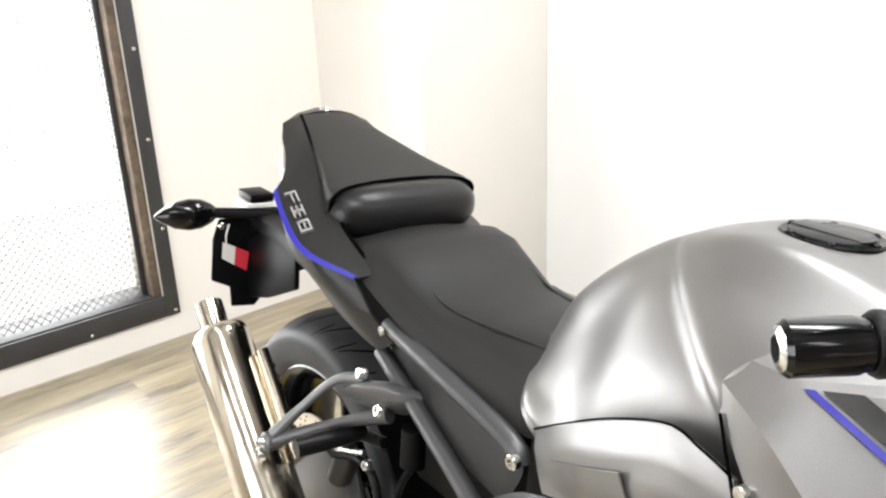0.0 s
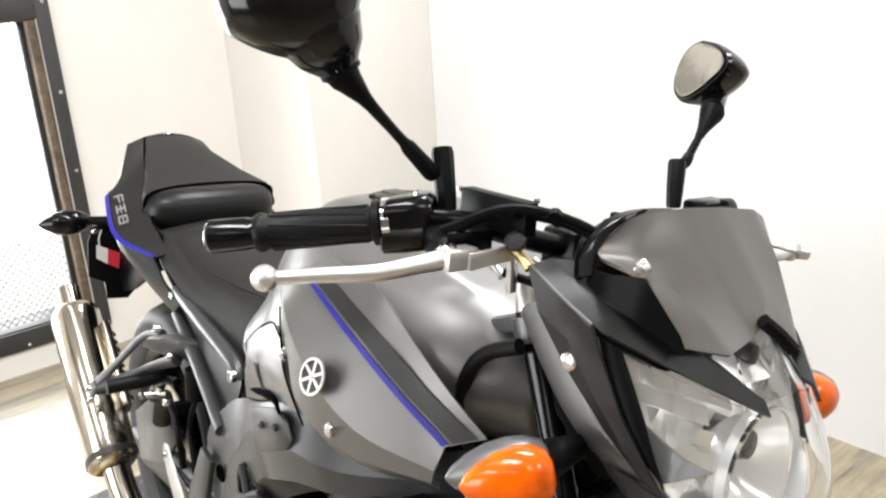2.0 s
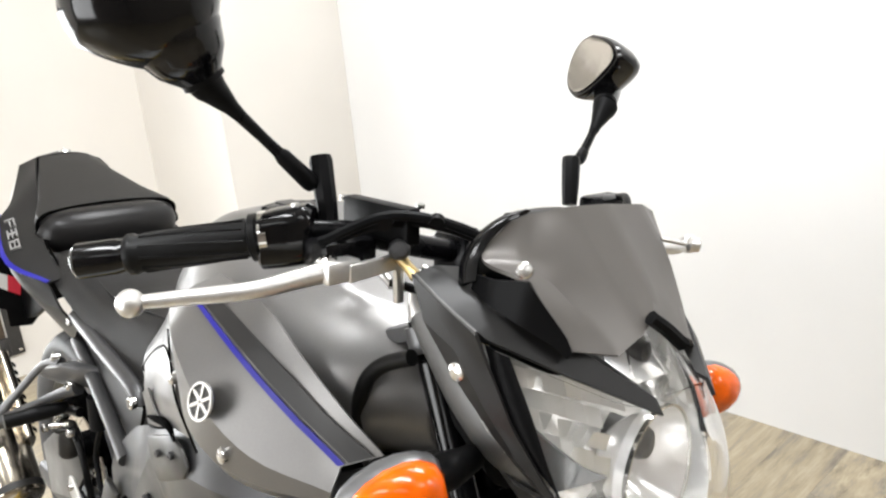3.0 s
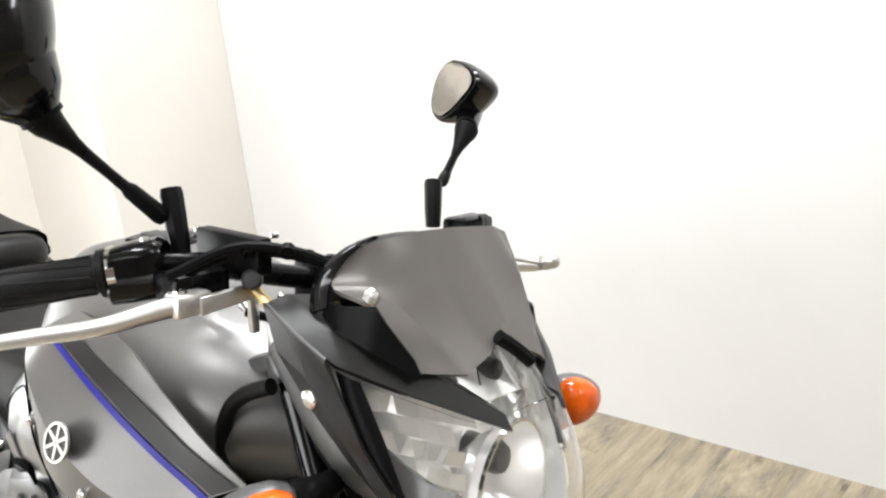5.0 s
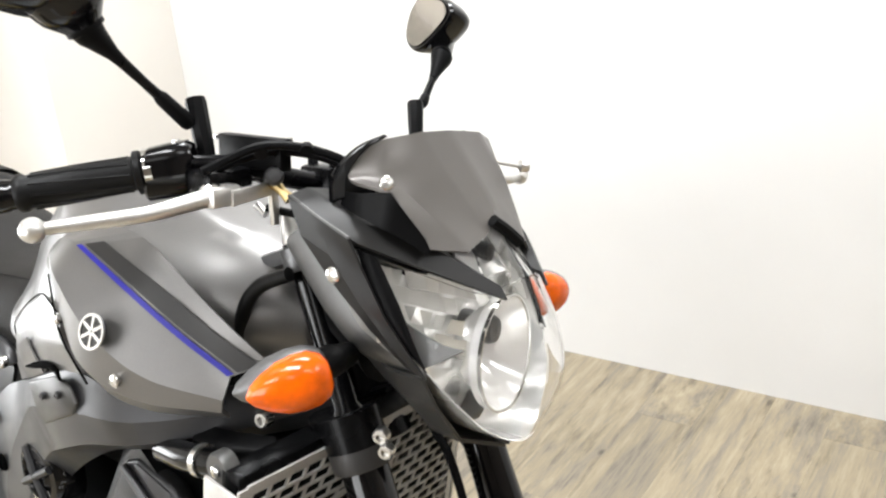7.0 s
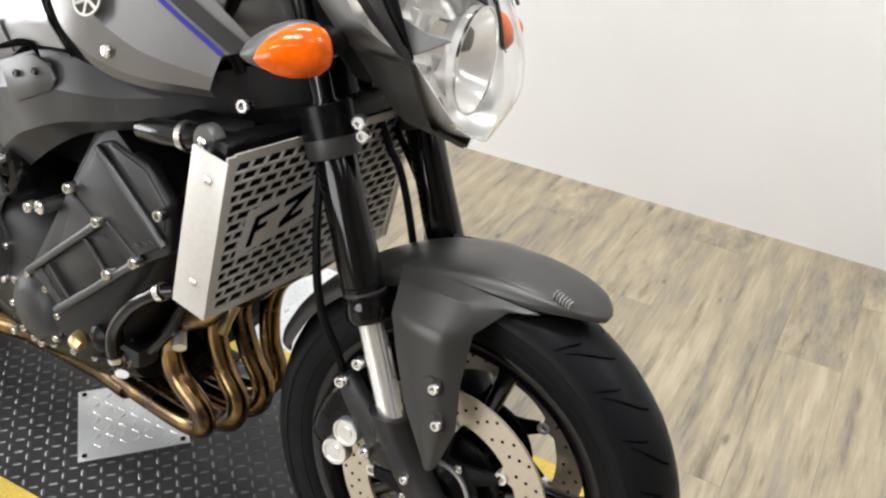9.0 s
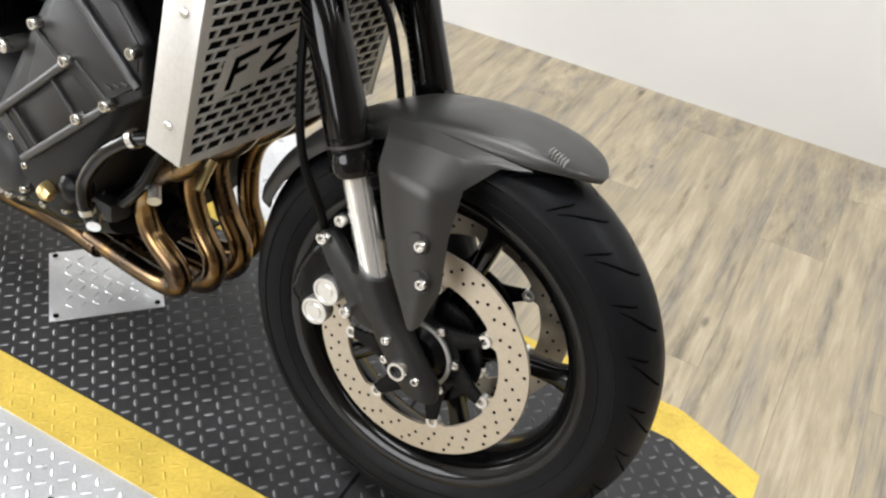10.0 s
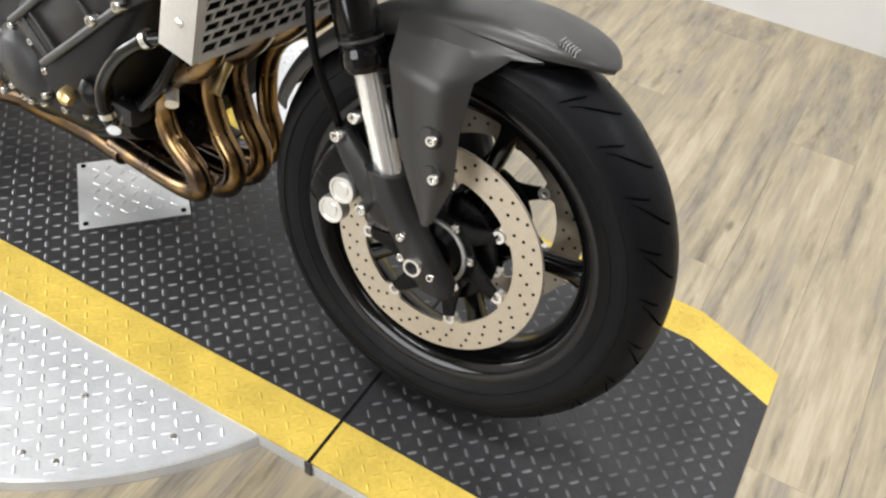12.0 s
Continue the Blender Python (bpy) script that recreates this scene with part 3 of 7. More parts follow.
# -- wheels --
def tyre(axle, r, w, grooves, depth=0.0035):
    """Road tyre: round crown, sidewall rib, slanting tread grooves as sunk slots."""
    k = w / 0.06
    prof = [(0.214, -0.046 * k), (0.222, -0.052 * k), (0.235, -0.0565 * k), (r - 0.052, -0.060 * k), (r - 0.040, -0.0605 * k), (r - 0.028, -0.056 * k), (r - 0.016, -0.045 * k),
            (r - 0.007, -0.030 * k), (r - 0.0015, -0.014 * k), (r, 0)]
    prof += [(a, -b) for a, b in prof[-2::-1]]
    return spin(prof, axle, "Y", 96)


def groove_set(axle, r, w, count, slots):
    """Dark sunk-looking slots that follow the crown."""
    bm = bmesh.new()
    k = w / 0.06
    ys = [-0.0565, -0.045, -0.030, -0.014, 0, 0.014, 0.030, 0.045, 0.0565]
    rs = [r - 0.028, r - 0.016, r - 0.007, r - 0.0015, r, r - 0.0015, r - 0.007, r - 0.016, r - 0.028]
    for i in range(count):
        base = 2 * math.pi * i / count
        for y0, y1, a0, a1, wide in slots:
            pts = []
            for t in range(7):
                f = t / 6
                y = (y0 + (y1 - y0) * f)
                a = base + radians(a0 + (a1 - a0) * (f ** 1.4))
                rr = float(np.interp(y, ys, rs)) + 0.0004
                pts.append((y * k, a, rr, wide * (0.35 + 0.65 * math.sin(math.pi * min(1, f * 0.9 + 0.1)))))
            rows = []
            for y, a, rr, wd in pts:
                da = wd / rr / 2
                rows.append([bm.verts.new(Vector(axle) + Vector((rr * math.cos(a + s * da), y, rr * math.sin(a + s * da)))) for s in (-1, 1)])
            for p, q in zip(rows, rows[1:]):
                bm.faces.new((p[0], p[1], q[1], q[0]))
    return bm


# near-black, in place of shade in grooves, bores, slots, gaps; also piping
M_GROOVE = mat("recess_shade_and_piping", (0.0012, 0.0012, 0.0012), 0.95, spec=0.02, stain=0.2)


def rim(axle, w, name_fn, tag):
    k = w / 0.06
    prof = [(0.2225, -0.0500 * k), (0.2225, -0.0445 * k), (0.212, -0.043 * k), (0.205, -0.036 * k), (0.198, -0.022 * k), (0.193, 0), (0.198, 0.022 * k), (0.205, 0.036 * k), (0.212, 0.043 * k),
            (0.2225, 0.0445 * k), (0.2225, 0.05 * k), (0.217, 0.0515 * k), (0.205, 0.047 * k), (0.193, 0.038 * k), (0.186, 0.02 * k), (0.183, 0), (0.186, -0.02 * k), (0.193, -0.038 * k), (0.205, -0.047 * k), (0.217, -0.0515 * k)]
    rim_ob = name_fn("rim", spin(prof, axle, "Y", 96, True), M_GLOSS, None, "gloss black cast rim")
    for i in range(5):
        a = radians(72 * i + tag)
        d = Vector((math.cos(a), 0, math.sin(a)))
        e = Vector((-math.sin(a), 0, math.cos(a)))
        rings = []
        for rr, hw, hy, off in ((0.035, 0.020, 0.020, 0), (0.07, 0.014, 0.019, 0), (0.12, 0.011, 0.016, 0), (0.165, 0.013, 0.015, 0), (0.192, 0.022, 0.018, 0)):
            c = Vector(axle) + d * rr
            rings.append(oval(c, e, (0, 1, 0), hw, hy, 12, 3))
        name_fn("spoke", loft(rings), M_GLOSS, rim_ob)
    # black discs added to darken the wheel's open middle
    for sy in (-1, 1):
        name_fn("hub_flange", spin([(0.030, sy * 0.048), (0.080, sy * 0.050), (0.083, sy * 0.053), (0.080, sy * 0.056), (0.030, sy * 0.058)], axle, "Y", 40), M_BLACKMETAL, rim_ob)
    name_fn("hub", spin([(0.012, -0.062), (0.034, -0.062), (0.036, -0.05), (0.042, -0.02), (0.042, 0.02), (0.036, 0.05), (0.034, 0.062), (0.012, 0.062)], axle, "Y", 32), M_BLACKMETAL, rim_ob)
    return rim_ob


front_tyre = S("front_tyre", tyre(AX, 0.3, 0.06, 30), M_RUBBER, None, "black road tyre with slanting grooves")
SLOTS = ((-0.010, -0.052, 0, 9, 0.0048), (0.010, 0.052, 6, 15, 0.0048), (-0.032, -0.056, 8, 11.5, 0.0036), (0.032, 0.056, 14, 17.5, 0.0036))
tagged(S("tread_groove", groove_set(AX, 0.3, 0.06, 26, SLOTS), M_GROOVE, front_tyre), kind="stuff")
for s in (-1, 1):
    for rr, yy in ((0.2365, 0.0570), (0.259, 0.0608)):
        S("sidewall_rib", spin([(rr - 0.0016, s * (yy - 0.001)), (rr - 0.0008, s * (yy + 0.0009)), (rr + 0.0008, s * (yy + 0.0009)), (rr + 0.0016, s * (yy - 0.001))], AX, "Y", 96), M_RUBBER, front_tyre)
rim(AX, 0.06, S, 4)
rear_tyre = P("rear_tyre", tyre(RX, 0.315, 0.09, 30), M_DUSTY_LIT, None, "wide black road tyre with slanting grooves")
tagged(P("tread_groove", groove_set(RX, 0.315, 0.09, 26, SLOTS), M_GROOVE, rear_tyre), kind="stuff")
rim(RX, 0.09, P, 30)


def brake_disc(axle, fn, y, ro, ri, nb, turn, out, rb, face=M_DISC):
    """A drilled floating disc on a black carrier with silver bobbins."""
    s = 1 if out > 0 else -1
    # scalloped inner edge
    n = 140
    rings = []
    for k in range(n):
        a = 2 * math.pi * k / n
        ph = (a - radians(turn)) * nb / (2 * math.pi)
        near = abs(ph - round(ph)) * 2 * math.pi / nb * rb
        inner = ri - 0.011 * max(0.0, 1 - (near / 0.013) ** 2)
        c, sn = math.cos(a), math.sin(a)
        rings.append([Vector(axle) + Vector((r * c, h, r * sn)) for r, h in ((inner, y - 0.0025), (ro - 0.001, y - 0.0025), (ro, y), (ro - 0.001, y + 0.0025), (inner, y + 0.0025))])
    disc = fn("brake_disc", loft(rings, False, True), face, None, "drilled steel brake disc")
    # near-black discs stand in for the shaded drillings
    holes = bmesh.new()
    for k in range(nb * 2):
        for j, (da, rr) in enumerate(((0, 0.148), (4.2, 0.139), (8.2, 0.129), (12.5, 0.145), (17, 0.134), (21.5, 0.124))):
            a = radians(turn + da + k * 180 / nb + 3)
            rr = rr * ro / 0.155
            if rr < ri + 0.006:
                continue
            c = Vector(axle) + Vector((rr * math.cos(a), y, rr * math.sin(a)))
            join(holes, spin([(0.0001, -0.0029), (0.0024, -0.0029), (0.0024, 0.0029), (0.0001, 0.0029)], c, "Y", 8))
    tagged(fn("drilled_hole", holes, M_GROOVE, disc), kind="stuff")
    carrier, arms_ = bmesh.new(), []
    for k in range(nb):
        a = radians(turn + 360 / nb * k)
        d, e = Vector((math.cos(a), 0, math.sin(a))), Vector((-math.sin(a), 0, math.cos(a)))
        rs = [oval(Vector(axle) + d * rr + e * sk + Vector((0, y + out * 0.004, 0)), e, (0, 1, 0), hw, 0.004, 10, 3) for rr, hw, sk in ((0.052, 0.020, 0.012), (0.075, 0.013, 0.006), (rb - 0.004, 0.009, 0))]
        arms_.append(loft(rs))
    join(carrier, spin([(0.044, y + out * 0.0), (0.062, y + out * 0.0), (0.062, y + out * 0.008), (0.044, y + out * 0.008)], axle, "Y", 40, True))
    car = fn("carrier", carrier, M_BLACKMETAL, disc, "black disc carrier")
    for a_ in arms_:
        fn("carrier_arm", a_, M_BLACKMETAL, disc)
    for k in range(nb):
        a = radians(turn + 360 / nb * k)
        c = Vector(axle) + Vector((rb * math.cos(a), y, rb * math.sin(a)))
        fn("bobbin", spin([(0.0045, out * -0.004), (0.0045, out * 0.0070), (0.0088, out * 0.0070), (0.0092, out * -0.004)], c, "Y", 16, True), M_ALU, disc)
        a2 = a + radians(180 / nb)
        c = Vector(axle) + Vector((0.055 * math.cos(a2), y + out * 0.008, 0.055 * math.sin(a2)))
        fn("bolt", bolt(c, (0, out, 0), 0.0065, 0.005), M_STEEL, disc)
    return disc


brake_disc(AX, S, -0.068, 0.155, 0.113, 7, 36.5, -1, 0.103)
brake_disc(AX, S, 0.068, 0.155, 0.113, 7, 36.5, 1, 0.103, M_DISC_SHADED)
brake_disc(RX, P, -0.075, 0.130, 0.095, 6, 20, -1, 0.082)

# ring on the right of the hub
S("speed_ring", spin([(0.045, -0.066), (0.050, -0.066), (0.050, -0.080), (0.045, -0.080)], AX, "Y", 40, True), M_ALU)
S("hub_cover", spin([(0.014, -0.084), (0.030, -0.084), (0.036, -0.078), (0.044, -0.072), (0.044, -0.060)], AX, "Y", 36), M_BLACKMETAL)


# -- fork --
def fork_at(z, y=-0.105):
    return Vector((0.6097 - 0.405 * (z - 0.535), y, z))


FD = (fork_at(1.0) - fork_at(0.0)).normalized()


def fork_leg():
    return tube([fork_at(0.395), fork_at(0.535)], 0.0172, 24, 1)


def fork_outer():
    pts = [fork_at(z) for z in (0.530, 0.534, 0.552, 0.556, 0.562, 0.60, 0.64, 0.770, 0.785, 0.955)]
    return tube(pts, [0.0255, 0.0285, 0.0285, 0.0265, 0.0275, 0.0275, 0.0262, 0.0262, 0.0140, 0.0140], 28, 1)


def fork_lug():
    b = loft([oval(fork_at(z) + Vector((dx, 0, 0)), (1, 0, 0), (0, 1, 0), a, w, 24, 2.6) for z, dx, a, w in
              ((0.415, 0, 0.026, 0.026), (0.40, 0.0, 0.028, 0.026), (0.37, 0.003, 0.029, 0.022), (0.335, 0.018, 0.032, 0.019), (0.29, 0.038, 0.032, 0.019), (0.272, 0.040, 0.024, 0.016))])
    return b


def caliper_arm():
    poly = [(0.578, 0.440), (0.600, 0.452), (0.625, 0.425), (0.650, 0.400), (0.690, 0.395), (0.690, 0.340), (0.655, 0.340), (0.628, 0.372), (0.600, 0.405)]
    return slab(poly, Matrix(((1, 0, 0, 0), (0, 0, -1, -0.100), (0, 1, 0, 0), (0, 0, 0, 1))), 0.022, 0.005)


both(S, "fork_stanchion", fork_leg, M_STANCH, label="polished fork leg")
outers = both(S, "fork_tube", fork_outer, M_GLOSS, label="black outer fork tube")
lugs = both(S, "fork_foot", fork_lug, M_FOOT)
arms = both(S, "caliper_bracket", caliper_arm, M_FOOT)


def caliper():
    b = loft([oval((0.575 + dx, y, 0.375 + dz), (0.35, 0, 0.94), (0.94, 0, -0.35), h, w, 20, 3) for y, h, w, dx, dz in
              ((-0.052, 0.055, 0.026, 0, 0), (-0.060, 0.062, 0.032, 0, 0), (-0.095, 0.062, 0.032, 0.005, -0.005), (-0.108, 0.052, 0.026, 0.006, -0.006), (-0.112, 0.04, 0.02, 0.006, -0.006))])
    return b


cals = both(S, "brake_caliper", caliper, M_BLACKMETAL, label="black brake caliper with two silver caps")
for s in (-1, 1):
    c = cals[0] if s < 0 else cals[1]
    for x, z in ((0.607, 0.366), (0.594, 0.330)):
        S("piston_cap", spin([(0.0001, s * 0.124), (0.009, s * 0.124), (0.010, s * 0.1225), (0.0145, s * 0.1225), (0.0155, s * 0.1245), (0.0185, s * 0.1245), (0.0195, s * 0.122), (0.0195, s * 0.108)], (x, 0, z), "Y", 24), M_ALU, c, "silver piston cap")
    for x, y, z in ((0.607, 0.108, 0.467), (0.594, 0.123, 0.442), (0.642, 0.122, 0.355)):
        S("bolt", bolt((x, s * (y + 0.001), z), (0, s, 0), 0.0085, 0.009), M_STEEL, c)
    S("axle_nut", spin([(0.0001, s * 0.122), (0.008, s * 0.122), (0.009, s * 0.132), (0.0125, s * 0.132), (0.0135, s * 0.128), (0.0135, s * 0.1)], (0.728, 0, 0.308), "Y", 18), M_STEEL, lugs[0 if s < 0 else 1])
    S("pinch_bolt", bolt((0.705, s * 0.128, 0.345), (0, s, 0), 0.006, 0.006), M_STEEL, lugs[0 if s < 0 else 1])
    S("pinch_bolt", bolt((0.752, s * 0.119, 0.30), (0, s, 0), 0.006, 0.006), M_STEEL, lugs[0 if s < 0 else 1])
    # seal ring and band on the outer tube
    S("seal_ring", tube([fork_at(0.538, s * 0.105), fork_at(0.548, s * 0.105)], 0.0295, 28, 1), M_GLOSS, outers[0 if s < 0 else 1])
    S("fork_cap", tube([fork_at(0.945, s * 0.105), fork_at(0.958, s * 0.105), fork_at(0.972, s * 0.105), fork_at(0.985, s * 0.105)], [0.0135, 0.0130, 0.0095, 0.0040], 16, 1), M_ALU, outers[0 if s < 0 else 1], "silver fork cap")
    for z in (0.5575, 0.5635, 0.572):
        S("silver_band", tube([fork_at(z, s * 0.105), fork_at(z + 0.0035, s * 0.105)], 0.0279, 28, 1), M_BAND if 0.56 < z < 0.57 else M_BLACKMETAL, outers[0 if s < 0 else 1])
    # brake hose down the leg
    S("brake_hose", tube([(0.50, s * 0.085, 0.72), (0.535, s * 0.128, 0.62), (0.555, s * 0.135, 0.54), (0.580, s * 0.122, 0.475), (0.583, s * 0.10, 0.43)], 0.0055, 8, 6), M_PLASTIC)


S("brake_hose", tube([(0.49, 0.050, 0.745), (0.511, 0.060, 0.693), (0.530, 0.060, 0.670), (0.550, 0.060, 0.625), (0.570, 0.060, 0.565), (0.590, 0.062, 0.50)], 0.0055, 8, 6), M_PLASTIC)


def clamp(z, thick, r):
    b = bmesh.new()
    for s in (1, -1):
        join(b, tube([fork_at(z - thick / 2, s * 0.105), fork_at(z + thick / 2, s * 0.105)], r, 24, 1))
    mid = fork_at(z, 0)
    m = Matrix.Translation(mid) @ Vector(FD).to_track_quat("Z", "Y").to_matrix().to_4x4()
    bb = box(-0.05, 0.03, -0.105, 0.105, -thick / 2 * 0.8, thick / 2 * 0.8, 0.008)
    # lay the bridge along the axle direction
    bmesh.ops.transform(bb, matrix=Matrix.Translation(mid + Vector((-0.02, 0, 0))) @ Matrix.Rotation(-math.atan(0.405), 4, "Y"), verts=bb.verts)
    return join(b, bb)


lower_clamp = S("lower_fork_clamp", clamp(0.762, 0.036, 0.034), M_BLACKMETAL)
for s in (-1, 1):
    S("clamp_ring", tube([fork_at(0.722, s * 0.105), fork_at(0.726, s * 0.105), fork_at(0.752, s * 0.105), fork_at(0.756, s * 0.105)], [0.032, 0.0335, 0.0335, 0.032], 28, 1), M_BAND, lower_clamp)
upper_clamp = S("upper_fork_clamp", clamp(0.938, 0.024, 0.0190), M_HANGER, None, "grey top clamp")
for p in ((0.577, -0.128, 0.780), (0.586, -0.131, 0.767), (0.577, 0.128, 0.780), (0.586, 0.131, 0.767)):
    S("bolt", bolt(p, (0.3, p[1] * 7, 0), 0.0085, 0.008), M_STEEL, lower_clamp)
for s in (1, -1):
    S("bolt", bolt((0.462, s * 0.116, 0.944), (0.7, s * 0.7, 0), 0.007, 0.007), M_STEEL, upper_clamp)
P("steering_head", tube([(0.475, 0, 0.70), (0.36, 0, 0.96)], 0.036, 20, 1), M_BLACKMETAL)


# -- front mudguard --
def mudguard():
    rows = []
    for deg, r0, wd in ((62.6, 0.328, 0.010), (64.2, 0.3305, 0.027), (67.5, 0.332, 0.044), (74, 0.329, 0.059), (84, 0.323, 0.067), (96, 0.317, 0.071), (110, 0.315, 0.073), (128, 0.315, 0.072), (143, 0.315, 0.070), (155, 0.314, 0.066), (160, 0.312, 0.060)):
        a = radians(deg)
        d = Vector((math.cos(a), 0, math.sin(a)))
        drop = float(np.interp(deg, (62, 66, 72, 82), (0.005, 0.010, 0.020, 0.030)))
        row = []
        for f, h in ((-1, 1), (-0.97, 0.55), (-0.80, 0.20), (-0.45, 0.04), (0, 0), (0.45, 0.04), (0.80, 0.20), (0.97, 0.55), (1, 1)):
            row.append(AX + d * (r0 - drop * h) + Vector((0, f * wd, 0)))
        rows.append(row)
    return net(rows, 4, 0.003)


guard = S("front_mudguard", mudguard(), M_GUARD, None, "matt grey front mudguard with side blades")


def blade():
    """The sculpted side of the mudguard that reaches down in front of the fork."""
    rows = [
        [(0.625, -0.068, 0.600), (0.680, -0.0725, 0.605), (0.735, -0.0725, 0.605), (0.812, -0.066, 0.600)],
        [(0.640, -0.096, 0.590), (0.688, -0.104, 0.598), (0.732, -0.100, 0.598), (0.778, -0.078, 0.594)],
        [(0.650, -0.124, 0.562), (0.690, -0.131, 0.562), (0.726, -0.129, 0.560), (0.752, -0.108, 0.566)],
        [(0.666, -0.126, 0.510), (0.697, -0.133, 0.506), (0.730, -0.131, 0.506), (0.752, -0.119, 0.506)],
        [(0.690, -0.128, 0.446), (0.712, -0.133, 0.440), (0.738, -0.132, 0.440), (0.758, -0.121, 0.440)],
        [(0.726, -0.131, 0.384), (0.731, -0.133, 0.378), (0.738, -0.133, 0.378), (0.745, -0.130, 0.386)],
    ]
    return net(rows, 4, 0.004, "r")


blades = both(S, "mudguard_blade", blade, M_GUARD, guard)
for s, b in ((-1, blades[0]), (1, blades[1])):
    for x, z in ((0.727, 0.494), (0.738, 0.447)):
        S("recess", spin([(0.0001, s * 0.1325), (0.011, s * 0.1325), (0.0145, s * 0.1335), (0.016, s * 0.131)], (x - 0.005, 0, z), "Y", 20), M_DARK, b)
        S("bolt", bolt((x, s * 0.131, z), (0, s, 0), 0.0075, 0.009), M_STEEL, b)
# small pale lettering bars near the tip
for k in range(6):
    S("print_bar", box(0.818 + k * 0.004, 0.8196 + k * 0.004, -0.050, -0.036, 0.6180 - k * 0.0014, 0.6240 - k * 0.0014), M_BAND2, guard)


# -- headlamp --
def half(rows):
    """Rows given from the right edge to the middle, filled up to the left edge."""
    return [list(r) + [(x, -y, z) for x, y, z in reversed(r[:-1])] for r in rows]


LENS = half([
    [(0.585, -0.168, 0.976), (0.632, -0.118, 0.953), (0.668, -0.062, 0.934), (0.682, 0, 0.945)],
    [(0.602, -0.168, 0.938), (0.652, -0.126, 0.908), (0.690, -0.070, 0.890), (0.707, 0, 0.890)],
    [(0.618, -0.162, 0.908), (0.664, -0.128, 0.865), (0.697, -0.078, 0.838), (0.714, 0, 0.832)],
    [(0.636, -0.150, 0.880), (0.664, -0.120, 0.836), (0.680, -0.066, 0.792), (0.688, 0, 0.772)],
])
lamp_shell = C("headlamp_shell", net([[(x - 0.055 - 0.05 * (1 - abs(y) / 0.17), y * 0.9, z) for x, y, z in r] for r in LENS], 4, 0.004), M_REFLECTOR, None, "bright headlamp reflector")
SHELL = [[(x - 0.055 - 0.05 * (1 - abs(y) / 0.17), y * 0.9, z) for x, y, z in r] for r in LENS]
for edge_a, edge_b in ((LENS[-1], SHELL[-1]), ([r[-1] for r in LENS], [r[-1] for r in SHELL]), ([r[0] for r in LENS], [r[0] for r in SHELL])):
    C("lamp_wall", net([[(x - 0.003, y * 0.985, z + 0.002) for x, y, z in edge_a], [tuple((Vector(p) + Vector(q)) / 2) for p, q in zip(edge_a, edge_b)], edge_b], 4, 0.002), M_REFLECTOR, lamp_shell)
lens = C("headlamp_lens", net(LENS, 6, 0.0025), M_LENS, None, "clear headlamp lens")
lens.visible_shadow = False
TONGUE = half([[(0.630, -0.030, 0.998), (0.636, 0, 0.998)], [(0.645, -0.048, 0.968), (0.656, 0, 0.970)], [(0.668, -0.060, 0.936), (0.682, 0, 0.946)]])
tongue = C("position_lamp_lens", net(TONGUE, 5, 0.0025), M_LENS)
tongue.visible_shadow = False
C("position_lamp", net([[(x - 0.030, y * 0.9, z) for x, y, z in r] for r in TONGUE], 5, 0.003), M_REFLECTOR, lamp_shell)
C("position_bulb", spin([(0.0001, 0.016), (0.009, 0.014), (0.011, 0.0), (0.009, -0.014)], (0.628, -0.012, 0.965), "X", 16), M_BAND, lamp_shell)


def bowl(y, z, r, x):
    return spin([(0.010, x - 0.060), (r * 0.45, x - 0.052), (r * 0.8, x - 0.028), (r, x), (r + 0.0015, x - 0.001), (r + 0.0015, x - 0.012)], (0, y, z), "X", 44)


C("reflector_bowl", bowl(-0.010, 0.862, 0.060, 0.664), M_BOWL, lamp_shell)
C("bulb_shield", spin([(0.0001, 0.652), (0.013, 0.650), (0.016, 0.644), (0.016, 0.610)], (0, -0.010, 0.884), "X", 24), M_STAY, lamp_shell)
C("bezel_ring", spin([(0.0612, 0.666), (0.0630, 0.666), (0.0630, 0.662), (0.0612, 0.662)], (0, -0.010, 0.862), "X", 44, True), M_CHROME, lamp_shell)
for s in (-1, 1):
    if s < 0:
        C("side_reflector", net([[(0.602, s * 0.157, 0.918), (0.605, s * 0.153, 0.918)], [(0.620, s * 0.151, 0.885), (0.624, s * 0.146, 0.886)]], 3, 0.002), M_AMBER, lamp_shell, "small orange side reflector")
    rng = random.Random(7 + s)
    facets_ = bmesh.new()
    for i in range(6):
        for k in range(5):
            f, g = i / 6, k / 5
            cx, cy, cz = 0.585 + 0.060 * f, s * (0.150 - 0.085 * f), 0.962 - 0.020 * f - (0.075 + 0.03 * f) * g
            tx, tz = rng.uniform(-0.014, 0.014), rng.uniform(-0.012, 0.012)
            q = [(cx, cy, cz), (cx + 0.010 + tx * 0.4, cy - s * 0.0142, cz - 0.0033), (cx + 0.010 + tx, cy - s * 0.0142, cz - 0.019), (cx + tz, cy, cz - 0.0155)]
            facets_.faces.new([facets_.verts.new(p) for p in q])
    bmesh.ops.solidify(facets_, geom=facets_.faces[:], thickness=0.002)
    tagged(C("reflector_facet", facets_, M_REFLECTOR, lamp_shell, "", 4), kind="stuff")


